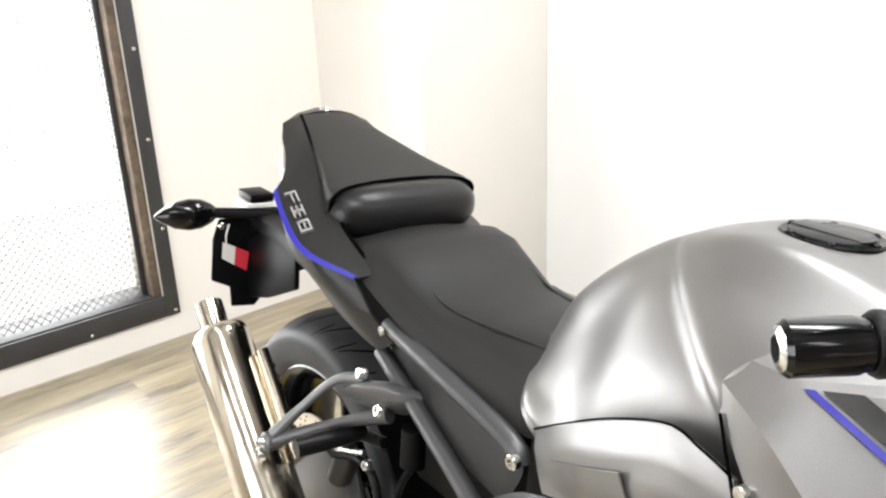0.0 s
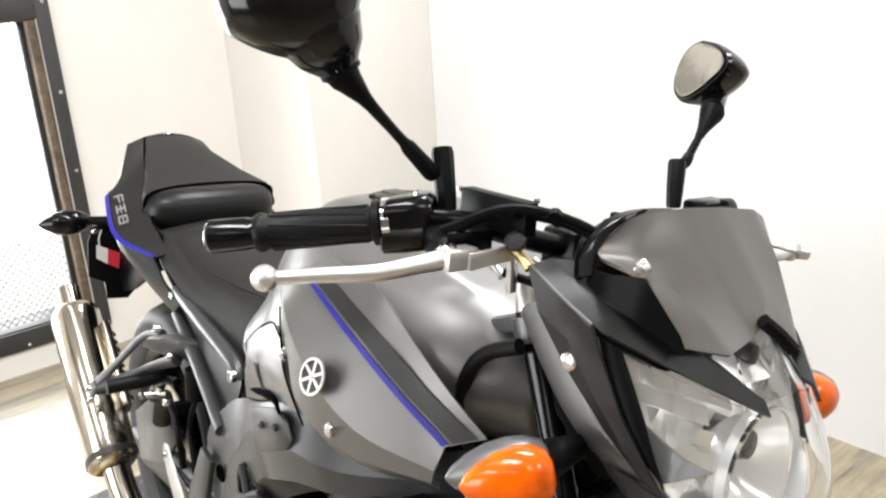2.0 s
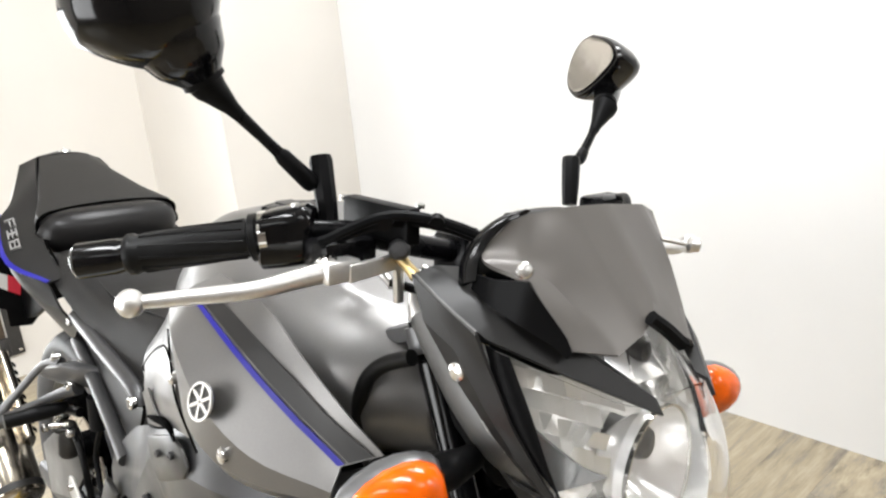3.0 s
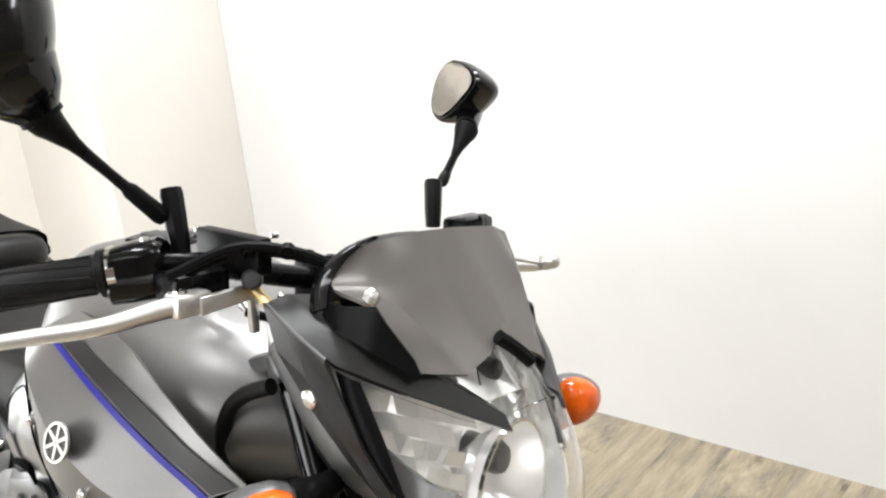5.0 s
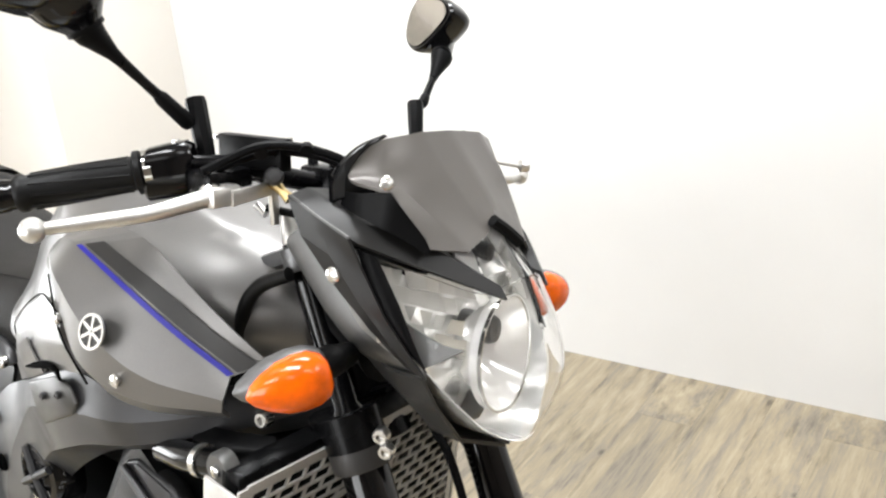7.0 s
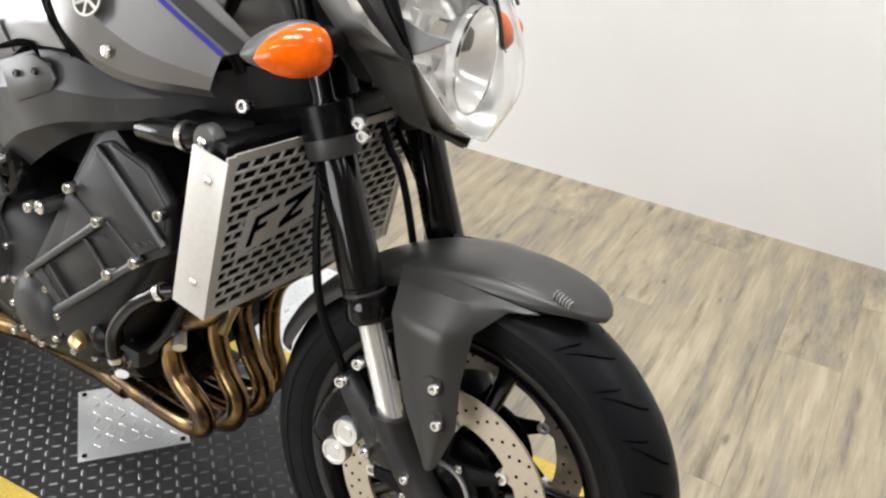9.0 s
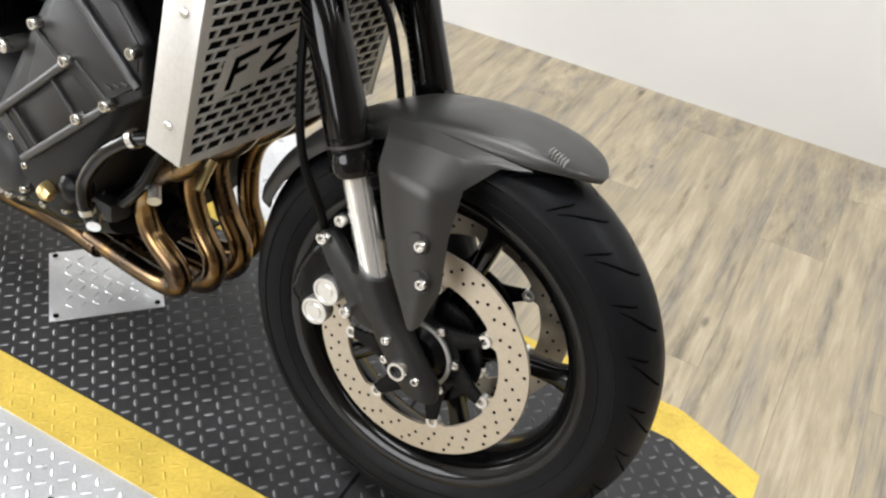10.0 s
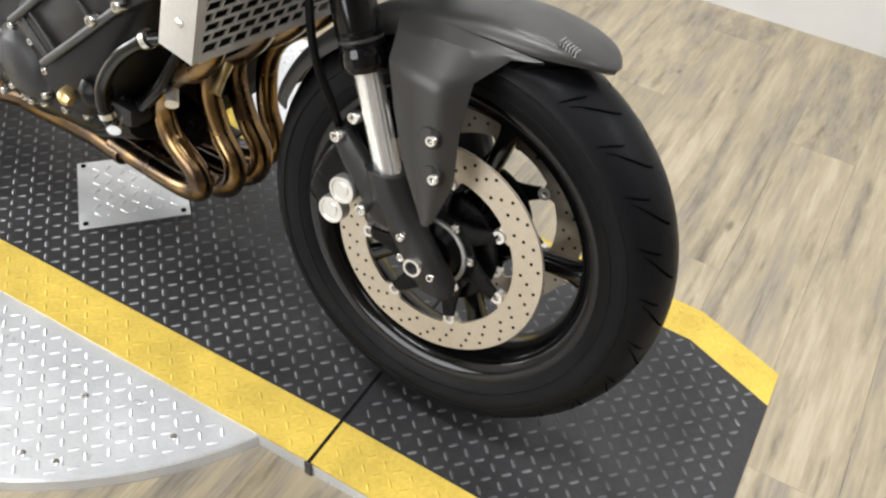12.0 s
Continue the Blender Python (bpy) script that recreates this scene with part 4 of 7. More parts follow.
def lamp_trim():
    """The black border that frames the lamp's outer edge."""
    rows = []
    for r, w in zip(LENS, (0.24, 0.36, 0.38, 0.30)):
        a, b = Vector(r[0]), Vector(r[1])
        q = a.lerp(b, w)
        out = Vector((0.5, -0.8, 0.3)) * 0.0045
        rows.append([tuple(a + Vector((-0.004, -0.002, 0.003))), tuple(a.lerp(q, 0.55) + out * 1.2), tuple(q + out * 0.7), tuple(q - out)])
    return net(rows, 5, 0.002, "")


# -- cowl --
def cheek():
    rows = [
        [(0.500, -0.172, 1.020), (0.545, -0.180, 1.004), (0.583, -0.182, 0.990)],
        [(0.520, -0.176, 0.985), (0.560, -0.181, 0.972), (0.592, -0.174, 0.962)],
        [(0.555, -0.172, 0.945), (0.588, -0.174, 0.932), (0.612, -0.168, 0.922)],
        [(0.595, -0.164, 0.905), (0.618, -0.164, 0.894), (0.634, -0.155, 0.884)],
        [(0.630, -0.152, 0.872), (0.640, -0.150, 0.868), (0.648, -0.146, 0.862)],
    ]
    return net(rows, 4, 0.004, "rc")


def brow():
    """The dark strip between lamp and screen."""
    rows = [
        [(0.500, -0.172, 1.020), (0.545, -0.181, 1.005), (0.585, -0.174, 0.985), (0.634, -0.122, 0.960), (0.684, -0.052, 0.930)],
        [(0.505, -0.150, 1.026), (0.550, -0.152, 1.012), (0.592, -0.142, 0.996), (0.636, -0.098, 0.974), (0.676, -0.052, 0.942)],
        [(0.512, -0.125, 1.024), (0.552, -0.126, 1.008), (0.590, -0.116, 0.990), (0.628, -0.080, 0.972), (0.662, -0.050, 0.946)],
    ]
    return net(rows, 4, 0.004, "rc")


def inner_panel():
    """The grey stay that runs down beside the lamp."""
    rows = [
        [(0.455, -0.122, 0.958), (0.462, -0.138, 0.960), (0.474, -0.146, 0.976)],
        [(0.476, -0.124, 0.930), (0.484, -0.140, 0.936), (0.500, -0.147, 0.948)],
        [(0.510, -0.126, 0.893), (0.524, -0.142, 0.895), (0.552, -0.148, 0.899)],
        [(0.548, -0.128, 0.862), (0.568, -0.142, 0.868), (0.610, -0.146, 0.875)],
        [(0.590, -0.132, 0.856), (0.612, -0.140, 0.860), (0.642, -0.144, 0.872)],
    ]
    rows = [r + [(r[2][0] + 0.036, r[2][1] + 0.010, r[2][2] + 0.022)] for r in rows]
    return net(rows, 4, 0.004)


def chin():
    rows = [
        [(0.545, -0.118, 0.872), (0.600, -0.140, 0.862), (0.646, -0.147, 0.862)],
        [(0.572, -0.104, 0.838), (0.612, -0.126, 0.832), (0.650, -0.128, 0.830)],
        [(0.590, -0.070, 0.800), (0.620, -0.086, 0.790), (0.652, -0.084, 0.786)],
        [(0.600, -0.004, 0.782), (0.630, -0.004, 0.766), (0.664, -0.004, 0.760)],
    ]
    return net(rows, 4, 0.004, "rc")


cheeks = both(C, "lamp_cheek", cheek, M_DARK, label="dark matt side cowl", angle=12)
both(C, "lamp_trim", lamp_trim, M_PLASTIC, cheeks[0])
# paler bead drawn in as the highlight on the cheek's top fold
both(C, "cheek_edge", lambda: tube([(0.502, -0.1735, 1.0195), (0.545, -0.1815, 1.0040), (0.582, -0.1830, 0.9905)], 0.0017, 8, 3), M_STAY, cheeks[0])
both(C, "lamp_brow", brow, M_DARK)
S("lamp_stay", inner_panel(), M_STAY, None, "light grey lamp stay")
both(C, "lamp_chin", chin, M_GUARD)
for s in (-1, 1):
    C("bolt", bolt((0.560, s * 0.178, 0.952), (0.1, s, 0), 0.008, 0.005, False), M_STEEL, cheeks[0 if s < 0 else 1])
C("lamp_back", loft([oval((x, 0, z), (0, 1, 0), (0, 0, 1), w, h, 24, 3) for x, z, w, h in ((0.47, 0.925, 0.09, 0.05), (0.50, 0.915, 0.12, 0.07), (0.545, 0.895, 0.125, 0.085))]), M_PLASTIC)

# -- screen and clocks --
def far(p):
    """The same point on the far side of the lamp cowl."""
    x, y, z = p
    return (x, -0.05 - y, z + 0.04 * (0.05 + 2 * y))


SCREEN = [
    [(0.556, -0.119, 1.069), (0.563, -0.105, 1.075), (0.574, -0.062, 1.079), (0.580, -0.022, 1.078), (0.577, 0.040, 1.071), (0.569, 0.072, 1.060)],
    [(0.548, -0.142, 1.041), (0.569, -0.119, 1.046), (0.600, -0.066, 1.048), (0.606, -0.024, 1.047), (0.600, 0.048, 1.034), (0.589, 0.073, 1.019)],
    [(0.602, -0.145, 1.030), (0.600, -0.112, 1.024), (0.628, -0.064, 1.017), (0.634, -0.026, 1.014), (0.622, 0.042, 0.998), (0.610, 0.064, 0.980)],
    [(0.634, -0.128, 0.981), (0.652, -0.090, 0.974), (0.655, -0.064, 0.986), (0.652, -0.044, 0.996), (0.656, 0.012, 0.966), (0.646, 0.038, 0.950)],
]
screen = S("windscreen", net(SCREEN, 6, 0.003, "c"), M_SMOKE, None, "smoke-grey fly screen with folded sides", 24)
S("screen_screw", bolt((0.599, -0.147, 1.041), (0.45, -0.85, 0.3), 0.0066, 0.005, False), M_STEEL, screen)
S("screen_screw", tube([(0.585, 0.066, 1.036), (0.600, 0.086, 1.031), (0.602, 0.088, 1.031), (0.608, 0.095, 1.030)], [0.0022, 0.0022, 0.0075, 0.0065], 14, 1), M_ALU, screen)


def screen_bracket(side):
    rows = [[(0.548, -0.148, 1.028), (0.572, -0.156, 1.030), (0.605, -0.151, 1.034), (0.632, -0.133, 0.992), (0.637, -0.131, 0.981)],
            [(0.545, -0.150, 1.016), (0.570, -0.158, 1.010), (0.600, -0.155, 1.000), (0.625, -0.140, 0.985), (0.634, -0.134, 0.976)]]
    return net(rows if side < 0 else [[far(p) for p in r] for r in rows], 4, 0.005, "c")


S("screen_bracket", screen_bracket(-1), M_PLASTIC)
RIM = [(0.564, -0.102, 1.0775), (0.556, -0.120, 1.069), (0.550, -0.134, 1.056), (0.547, -0.144, 1.040), (0.552, -0.152, 1.024)]
RIM_BACK = [(0.560, -0.104, 1.079), (0.546, -0.123, 1.070), (0.536, -0.138, 1.055), (0.530, -0.148, 1.036), (0.536, -0.156, 1.016)]
S("screen_rim", net([RIM, [tuple((Vector(p) + Vector(q)) / 2 + Vector((0, -0.002, 0.001))) for p, q in zip(RIM, RIM_BACK)], RIM_BACK], 4, 0.004), M_GLOSS, screen, "gloss black screen edge")
S("nose_clip", tube([(0.655, -0.054, 0.999), (0.662, -0.040, 0.988), (0.670, -0.026, 0.974)], 0.0065, 8, 3), M_PLASTIC, screen)
C("instrument_panel", loft([oval((x, 0, z), (0, 1, 0), (0.25, 0, 0.97), w, h, 24, 3) for x, z, w, h in ((0.475, 1.018, 0.075, 0.035), (0.50, 1.025, 0.092, 0.045), (0.53, 1.03, 0.085, 0.04), (0.55, 1.03, 0.06, 0.03))]), M_PLASTIC)

# -- handlebar --
BAR = [(0.270, -0.344, 1.015), (0.372, -0.232, 1.040), (0.405, -0.175, 1.042), (0.425, -0.090, 1.020), (0.430, -0.045, 1.012), (0.430, 0.045, 1.012), (0.425, 0.090, 1.014), (0.412, 0.175, 1.012), (0.385, 0.222, 0.998), (0.300, 0.306, 0.969)]
S("handlebar", tube(BAR, 0.0112, 16, 5), M_BLACKMETAL)
GD = (Vector(BAR[1]) - Vector(BAR[0])).normalized()


def along(d):
    return Vector(BAR[0]) + GD * d


def grip():
    pts = [along(d) for d in (0.030, 0.033, 0.038, 0.041, 0.060, 0.09, 0.12, 0.139, 0.141, 0.147, 0.150)]
    return tube(pts, [0.0165, 0.0185, 0.0185, 0.0165, 0.0172, 0.0176, 0.0172, 0.0168, 0.0215, 0.0215, 0.017], 24, 1)


def bar_weight():
    pts = [along(d) for d in (-0.016, -0.013, 0.022, 0.025, 0.031)]
    return tube(pts, [0.0135, 0.0160, 0.0160, 0.0148, 0.0145], 24, 1)


grips = both(S, "grip", grip, M_GRIP, label="ribbed black rubber grip")
weights = both(S, "bar_weight", bar_weight, M_GLOSS, label="black bar-end weight")
for s, w in ((-1, weights[0]), (1, weights[1])):
    q = along(-0.016)
    d = -GD
    if s > 0:
        q, d = Vector((q.x, -q.y, q.z)), Vector((d.x, -d.y, d.z))
    S("end_cap", tube([q - d * 0.002, q + d * 0.0004, q + d * 0.0022], [0.0135, 0.0130, 0.0095], 24, 1), M_STEEL, w)
    S("cap_socket", tube([q, q + d * 0.0026], 0.0078, 6, 1), M_GLOSS, w)
# grip ribs
for s, g in ((-1, grips[0]), (1, grips[1])):
    bm = bmesh.new()
    for k in range(10):
        a = 2 * math.pi * k / 10
        e1 = GD.orthogonal().normalized()
        e2 = GD.cross(e1)
        o = (e1 * math.cos(a) + e2 * math.sin(a)) * 0.0172
        o2 = (e1 * math.cos(a + 0.5) + e2 * math.sin(a + 0.5)) * 0.0174
        join(bm, tube([along(0.045) + o, along(0.09) + (o + o2) * 0.5 * 1.04, along(0.136) + o2], 0.0011, 5, 3))
    S("grip_rib", bm if s < 0 else flip(bm), M_GRIP, g)


def switch_box():
    b = loft([oval(along(d) + Vector((0, 0, -0.003)), (0.65, -0.75, 0), (0, 0, 1), a, h, 20, 3.2) for d, a, h in
              ((0.151, 0.019, 0.023), (0.154, 0.022, 0.026), (0.172, 0.022, 0.027), (0.190, 0.021, 0.027), (0.196, 0.018, 0.022))])
    return b


sw = both(S, "switch_housing", switch_box, M_GLOSS, label="gloss black switch housing")
for ob in (grips[1], weights[1], sw[1]):
    ob.location += Vector((0.022, -0.036, -0.046))      # the far half of the bar sits lower
for s, p in ((-1, sw[0]), (1, sw[1])):
    q = along(0.165) + Vector((-0.016, 0.014, 0.012))
    S("switch_button", box(q.x - 0.008, q.x + 0.006, s * -q.y - 0.006, s * -q.y + 0.006, q.z - 0.004, q.z + 0.006, 0.002), M_BLACKMETAL, p)
    q = along(0.176) + Vector((0.006, 0, 0.024))
    S("switch_screw", bolt((q.x, -s * q.y, q.z), (0, 0, 1), 0.004, 0.003), M_STEEL, p)
    e = along(0.150)
    S("throttle_collar", tube([Vector((e.x, -s * e.y, e.z)), Vector((along(0.157).x, -s * along(0.157).y, along(0.157).z))], 0.0225, 20, 1), M_CHROME, p)


def lever(ball, knee, pivot):
    pts = [ball, Vector(ball).lerp(Vector(knee), 0.12), Vector(ball).lerp(Vector(knee), 0.5), knee, Vector(knee).lerp(Vector(pivot), 0.6), pivot]
    b = tube(pts, [0.0085, 0.0060, 0.0068, 0.0075, 0.0085, 0.0095], 14, 4)
    bb = bmesh.new()
    bmesh.ops.create_uvsphere(bb, u_segments=16, v_segments=12, radius=0.0115)
    bmesh.ops.translate(bb, verts=bb.verts, vec=ball)
    return join(b, bb)


lev = S("brake_lever", lever((0.387, -0.366, 1.006), (0.434, -0.285, 1.013), (0.450, -0.222, 1.022)), M_ALU, None, "champagne silver brake lever")
S("clutch_lever", lever((0.481, 0.298, 0.981), (0.490, 0.25, 0.984), (0.465, 0.19, 0.99)), M_ALU, None, "champagne silver clutch lever")
S("lever_pivot", bolt((0.447, -0.222, 1.026), (0, 0, 1), 0.009, 0.008), M_STEEL, lev)


def master(s):
    b = box(0.410, 0.446, -0.222, -0.165, 1.018, 1.044, 0.006)
    return b if s < 0 else flip(b)


mc = S("brake_master", master(-1), M_BLACKMETAL)
S("clutch_perch", master(1), M_BLACKMETAL)
# silver lever guard bracket below the bar
S("lever_bracket", join(box(0.440, 0.462, -0.232, -0.196, 1.012, 1.032, 0.004), slab([(-0.21, 1.028), (-0.150, 1.030), (-0.150, 0.985), (-0.158, 0.985), (-0.160, 1.016), (-0.21, 1.012)], Matrix(((0, 0, 1, 0.458), (1, 0, 0, 0), (0, 1, 0, 0), (0, 0, 0, 1))), 0.006, 0.001)), M_ALU, mc)
# fluid reservoir, a flat black box
res = S("fluid_reservoir", box(0.400, 0.452, -0.157, -0.132, 1.030, 1.044, 0.004), M_PLASTIC, None, "flat black brake fluid reservoir")
S("reservoir_lid", box(0.392, 0.480, -0.163, -0.147, 1.040, 1.0725, 0.002), M_PLASTIC, res)
for x, y in ((0.372, -0.146), (0.448, -0.118)):
    S("screw", bolt((x, y, 1.067), (0, 0, 1), 0.004, 0.0015), M_STEEL, res)
# bar clamps and ignition
for s in (-1, 1):
    S("bar_clamp", box(0.405, 0.450, s * 0.045 - 0.016, s * 0.045 + 0.016, 0.975, 1.030, 0.005), M_BLACKMETAL, upper_clamp)
    for dx in (-0.016, 0.016):
        S("bolt", bolt((0.428 + dx, s * 0.045, 1.030), (0, 0, 1), 0.006, 0.006), M_BLACKMETAL, upper_clamp)
S("ignition_lock", tube([(0.470, 0, 0.97), (0.462, 0, 1.005), (0.460, 0, 1.012)], [0.021, 0.021, 0.016], 24, 1), M_STEEL, upper_clamp)
# silver throttle cable ends and brass-coloured fittings
for (x, y, z, r, h, mm) in ((0.492, -0.105, 1.005, 0.014, 0.022, M_STEEL), (0.505, -0.075, 0.998, 0.010, 0.018, M_DISC), (0.52, -0.055, 1.0, 0.012, 0.02, M_BLACKMETAL)):
    S("cable_fitting", tube([(x, y, z - h), (x + 0.004, y, z), (x + 0.006, y, z + 0.006)], [r, r, r * 0.6], 14, 1), mm)
knob = P("hose_joint", spin([(0.0001, 0.011), (0.006, 0.0105), (0.0085, 0.008), (0.0095, 0.003), (0.0095, -0.010), (0.006, -0.012)], (0, 0, 0), "Z", 22), M_LINK)
knob.matrix_local = STEER @ aim((0.470, -0.162, 1.036), (0.75, -0.6, 0.25))
for p, q, r, mm in (((0.466, -0.158, 1.028), (0.484, -0.155, 1.014), 0.0058, M_BRASS), ((0.487, -0.114, 1.008), (0.500, -0.116, 1.002), 0.0075, M_BRASS), ((0.448, -0.112, 1.006), (0.466, -0.112, 1.004), 0.0055, M_STEEL),
                    ((0.398, -0.118, 0.992), (0.412, -0.118, 0.984), 0.005, M_STEEL), ((0.470, -0.110, 1.008), (0.478, -0.112, 0.996), 0.008, M_STEEL), ((0.512, -0.108, 1.010), (0.520, -0.108, 1.000), 0.008, M_BRASS)):
    S("cable_fitting", tube([p, Vector(p).lerp(Vector(q), 0.5), q], [r, r * 0.8, r], 12, 1), mm)
# cables that loop from the bar round to the frame
CABLES = (
    ([(0.440, -0.225, 1.045), (0.475, -0.175, 1.068), (0.520, -0.125, 1.055), (0.550, -0.095, 1.020), (0.535, -0.075, 0.970), (0.47, -0.06, 0.90)], 0.0046),
    ([(0.430, -0.215, 1.040), (0.470, -0.165, 1.060), (0.508, -0.115, 1.048), (0.535, -0.085, 1.015), (0.52, -0.07, 0.96), (0.46, -0.05, 0.88)], 0.0040),
    ([(0.430, 0.215, 1.040), (0.480, 0.16, 1.050), (0.515, 0.11, 1.03), (0.52, 0.07, 0.98), (0.46, 0.05, 0.9)], 0.0044),
    ([(0.445, -0.150, 1.000), (0.490, -0.120, 0.985), (0.500, -0.110, 0.95), (0.47, -0.095, 0.90), (0.49, -0.09, 0.80)], 0.0044),
)
for pts, r in CABLES:
    S("cable", tube(pts, r, 8, 6), M_PLASTIC, None, "black control cable")
for x, y, z in ((0.500, -0.147, 1.064), (0.545, -0.100, 1.032), (0.47, -0.178, 1.062)):
    S("cable_tie", tube([(x - 0.002, y + 0.002, z + 0.001), (x + 0.003, y - 0.003, z - 0.002)], 0.0068, 10, 1), M_PLASTIC)


# -- mirrors --
def mirror(centre, normal, up, a, b, outline=None):
    """A mirror on a stalk: domed shell, glass, stalk and clamp post."""
    N = Vector(normal).normalized()
    U = (Vector(up) - N * Vector(up).dot(N)).normalized()
    W = U.cross(N)
    C = Vector(centre)
    rings = []
    for d, k in ((0.000, 0.95), (-0.003, 1.0), (-0.012, 1.0), (-0.028, 0.93), (-0.042, 0.78), (-0.052, 0.52), (-0.056, 0.22)):
        if outline:
            loop = spline([(p, q, 0) for p, q in outline] + [(*outline[0], 0)], 6)[:-1]
            ring = [C + N * d + W * (0.012 + (p.x - 0.012) * k) + U * (0.004 + (p.y - 0.004) * k) for p in loop]
        else:
            ring = oval(C + N * d - U * 0.004 * (1 - k), W, U, a * k, b * k, 36, 2.7)
            # narrow towards the neck
            ring = [C + (q - C) - W * ((q - C).dot(W) * (0.45 * max(0.0, -(q - C).dot(U) / b))) for q in ring]
        rings.append(ring)
    shell = S("mirror", loft(rings), M_GLOSS, None, "gloss black mirror on a slim stalk")
    g = [q + N * 0.0012 for q in rings[0]]
    mid_ = sum(g, Vector()) / len(g)
    g = [mid_ + (q - mid_) * 0.90 + N * 0.0012 for q in g]
    bm = bmesh.new()
    f = bm.faces.new([bm.verts.new(q) for q in g])
    bmesh.ops.solidify(bm, geom=[f], thickness=0.001)
    S("mirror_glass", bm, M_MIRROR, shell)
    return shell, C - U * b * 0.82 - N * 0.020


def stalk(shell, foot, neck, post_top, post_foot, collar=0.045, thick=1.0):
    f, n = Vector(foot), Vector(neck)
    d = (f - n).normalized()
    S("ball_socket", tube([n + d * -0.005, n + d * 0.003, n + d * 0.008, n + d * 0.018, n + d * 0.028, n + d * 0.038], [0.0150, 0.0145, 0.0125, 0.0098, 0.0070, 0.0058], 20, 1), M_PLASTIC, shell)
    S("stalk", tube([n + d * 0.03, n.lerp(f, 0.5), f], [0.0062, 0.0050, 0.0058], 14, 2), M_BLACKMETAL, shell)
    S("stalk_collar", tube([f - d * collar, f - d * collar * 0.88, f - d * 0.005, f], [0.0055 * thick, 0.0075 * thick, 0.0085 * thick, 0.007 * thick], 14, 1), M_PLASTIC, shell)
    S("stalk_post", tube([post_top, Vector(post_top).lerp(Vector(post_foot), 0.08), Vector(post_top).lerp(Vector(post_foot), 0.6), post_foot], [0.0095, 0.0108, 0.0100, 0.0085], 8, 1), M_PLASTIC, shell)


def mirror_neck(shell, neck, heart, r0, r1):
    """The shell's root, which narrows to the ball socket."""
    n, h = Vector(neck), Vector(heart)
    S("mirror_root", tube([n, n.lerp(h, 0.35), n.lerp(h, 0.75), h], [r0, r0 + (r1 - r0) * 0.60, r0 + (r1 - r0) * 0.94, r1 * 0.98], 28, 3), M_GLOSS, shell)
    d = (h - n).normalized()
    S("neck_ring", tube([n - d * 0.002, n + d * 0.005], r0 + 0.0022, 24, 1), M_PLASTIC, shell)


sh, nk = mirror((0.334, -0.314, 1.236), (-0.88, 0.42, -0.05), (-0.15, -0.55, 0.80), 0.066, 0.056)
mirror_neck(sh, (0.358, -0.281, 1.175), (0.352, -0.306, 1.217), 0.0165, 0.040)
stalk(sh, (0.382, -0.188, 1.082), (0.360, -0.279, 1.171), (0.378, -0.178, 1.108), (0.398, -0.182, 1.045))
sh, nk = mirror((0.330, 0.268, 1.182), (-0.36, -0.90, 0.25), (-0.25, 0.30, 0.93), 0.050, 0.047,
                [(0.010, 0.047), (0.044, 0.030), (0.068, 0.008), (0.068, -0.010), (0.030, -0.027), (-0.010, -0.033), (-0.034, -0.016), (-0.040, 0.008), (-0.030, 0.034), (-0.012, 0.046)])
mirror_neck(sh, (0.379, 0.249, 1.142), (0.348, 0.298, 1.164), 0.0125, 0.017)
stalk(sh, (0.394, 0.184, 1.080), (0.381, 0.246, 1.139), (0.399, 0.163, 1.087), (0.412, 0.148, 1.035), 0.018, 0.85)


# -- indicators --
def front_indicator(root, tip, stem, back=0.010):
    """A swept amber lamp: long lens in front, black shell behind."""
    o, t = Vector(root), Vector(tip)
    d = (t - o).normalized()
    u = Vector((0, 0, 1))
    w = d.cross(u).normalized()
    w = w if w.x > 0 else -w
    u = w.cross(d) if w.cross(d).z > 0 else d.cross(w)
    ln = (t - o).length
    prof = ((0.0, 0.50), (0.06, 0.78), (0.2, 0.97), (0.38, 1.0), (0.58, 0.90), (0.78, 0.66), (0.93, 0.34), (1.0, 0.06))
    sh = S("indicator", loft([oval(o + d * ln * 0.99 * f - w * back, w, u, 0.022 * k, 0.0258 * k, 28, 2.2) for f, k in prof]), M_HANGER, None, "amber indicator with a dark grey shell on a black stem")
    S("lens", loft([oval(o + d * ln * 0.88 * f + w * 0.005 - u * 0.002, w, u, 0.0225 * k, 0.0268 * k, 28, 2.2) for f, k in prof]), M_AMBER, sh, "amber lens")
    S("stem", tube(stem + [tuple(o + d * 0.012 - w * 0.006)], [0.012, 0.014, 0.0165, 0.012], 16, 3), M_PLASTIC, sh)


front_indicator((0.577, -0.206, 0.875), (0.527, -0.276, 0.857), [(0.546, -0.142, 0.864), (0.554, -0.166, 0.868), (0.562, -0.190, 0.873)])
front_indicator((0.588, 0.148, 0.867), (0.610, 0.211, 0.862), [(0.552, 0.075, 0.880), (0.565, 0.100, 0.876), (0.588, 0.124, 0.868)], 0.004)

# -- tank --
TANK = ((-0.172, 0.835, 0.790, 0.072, 1.0), (-0.130, 0.888, 0.745, 0.148, 1.0), (-0.065, 0.942, 0.722, 0.180, 0.75), (0.003, 0.982, 0.722, 0.208, 0.45), (0.075, 1.005, 0.730, 0.213, 0.2),
        (0.150, 1.006, 0.745, 0.210, 0.0), (0.240, 0.988, 0.770, 0.205, 0.0), (0.330, 0.968, 0.790, 0.185, 0.0), (0.410, 0.938, 0.805, 0.140, 0.0), (0.460, 0.905, 0.815, 0.085, 0.0))


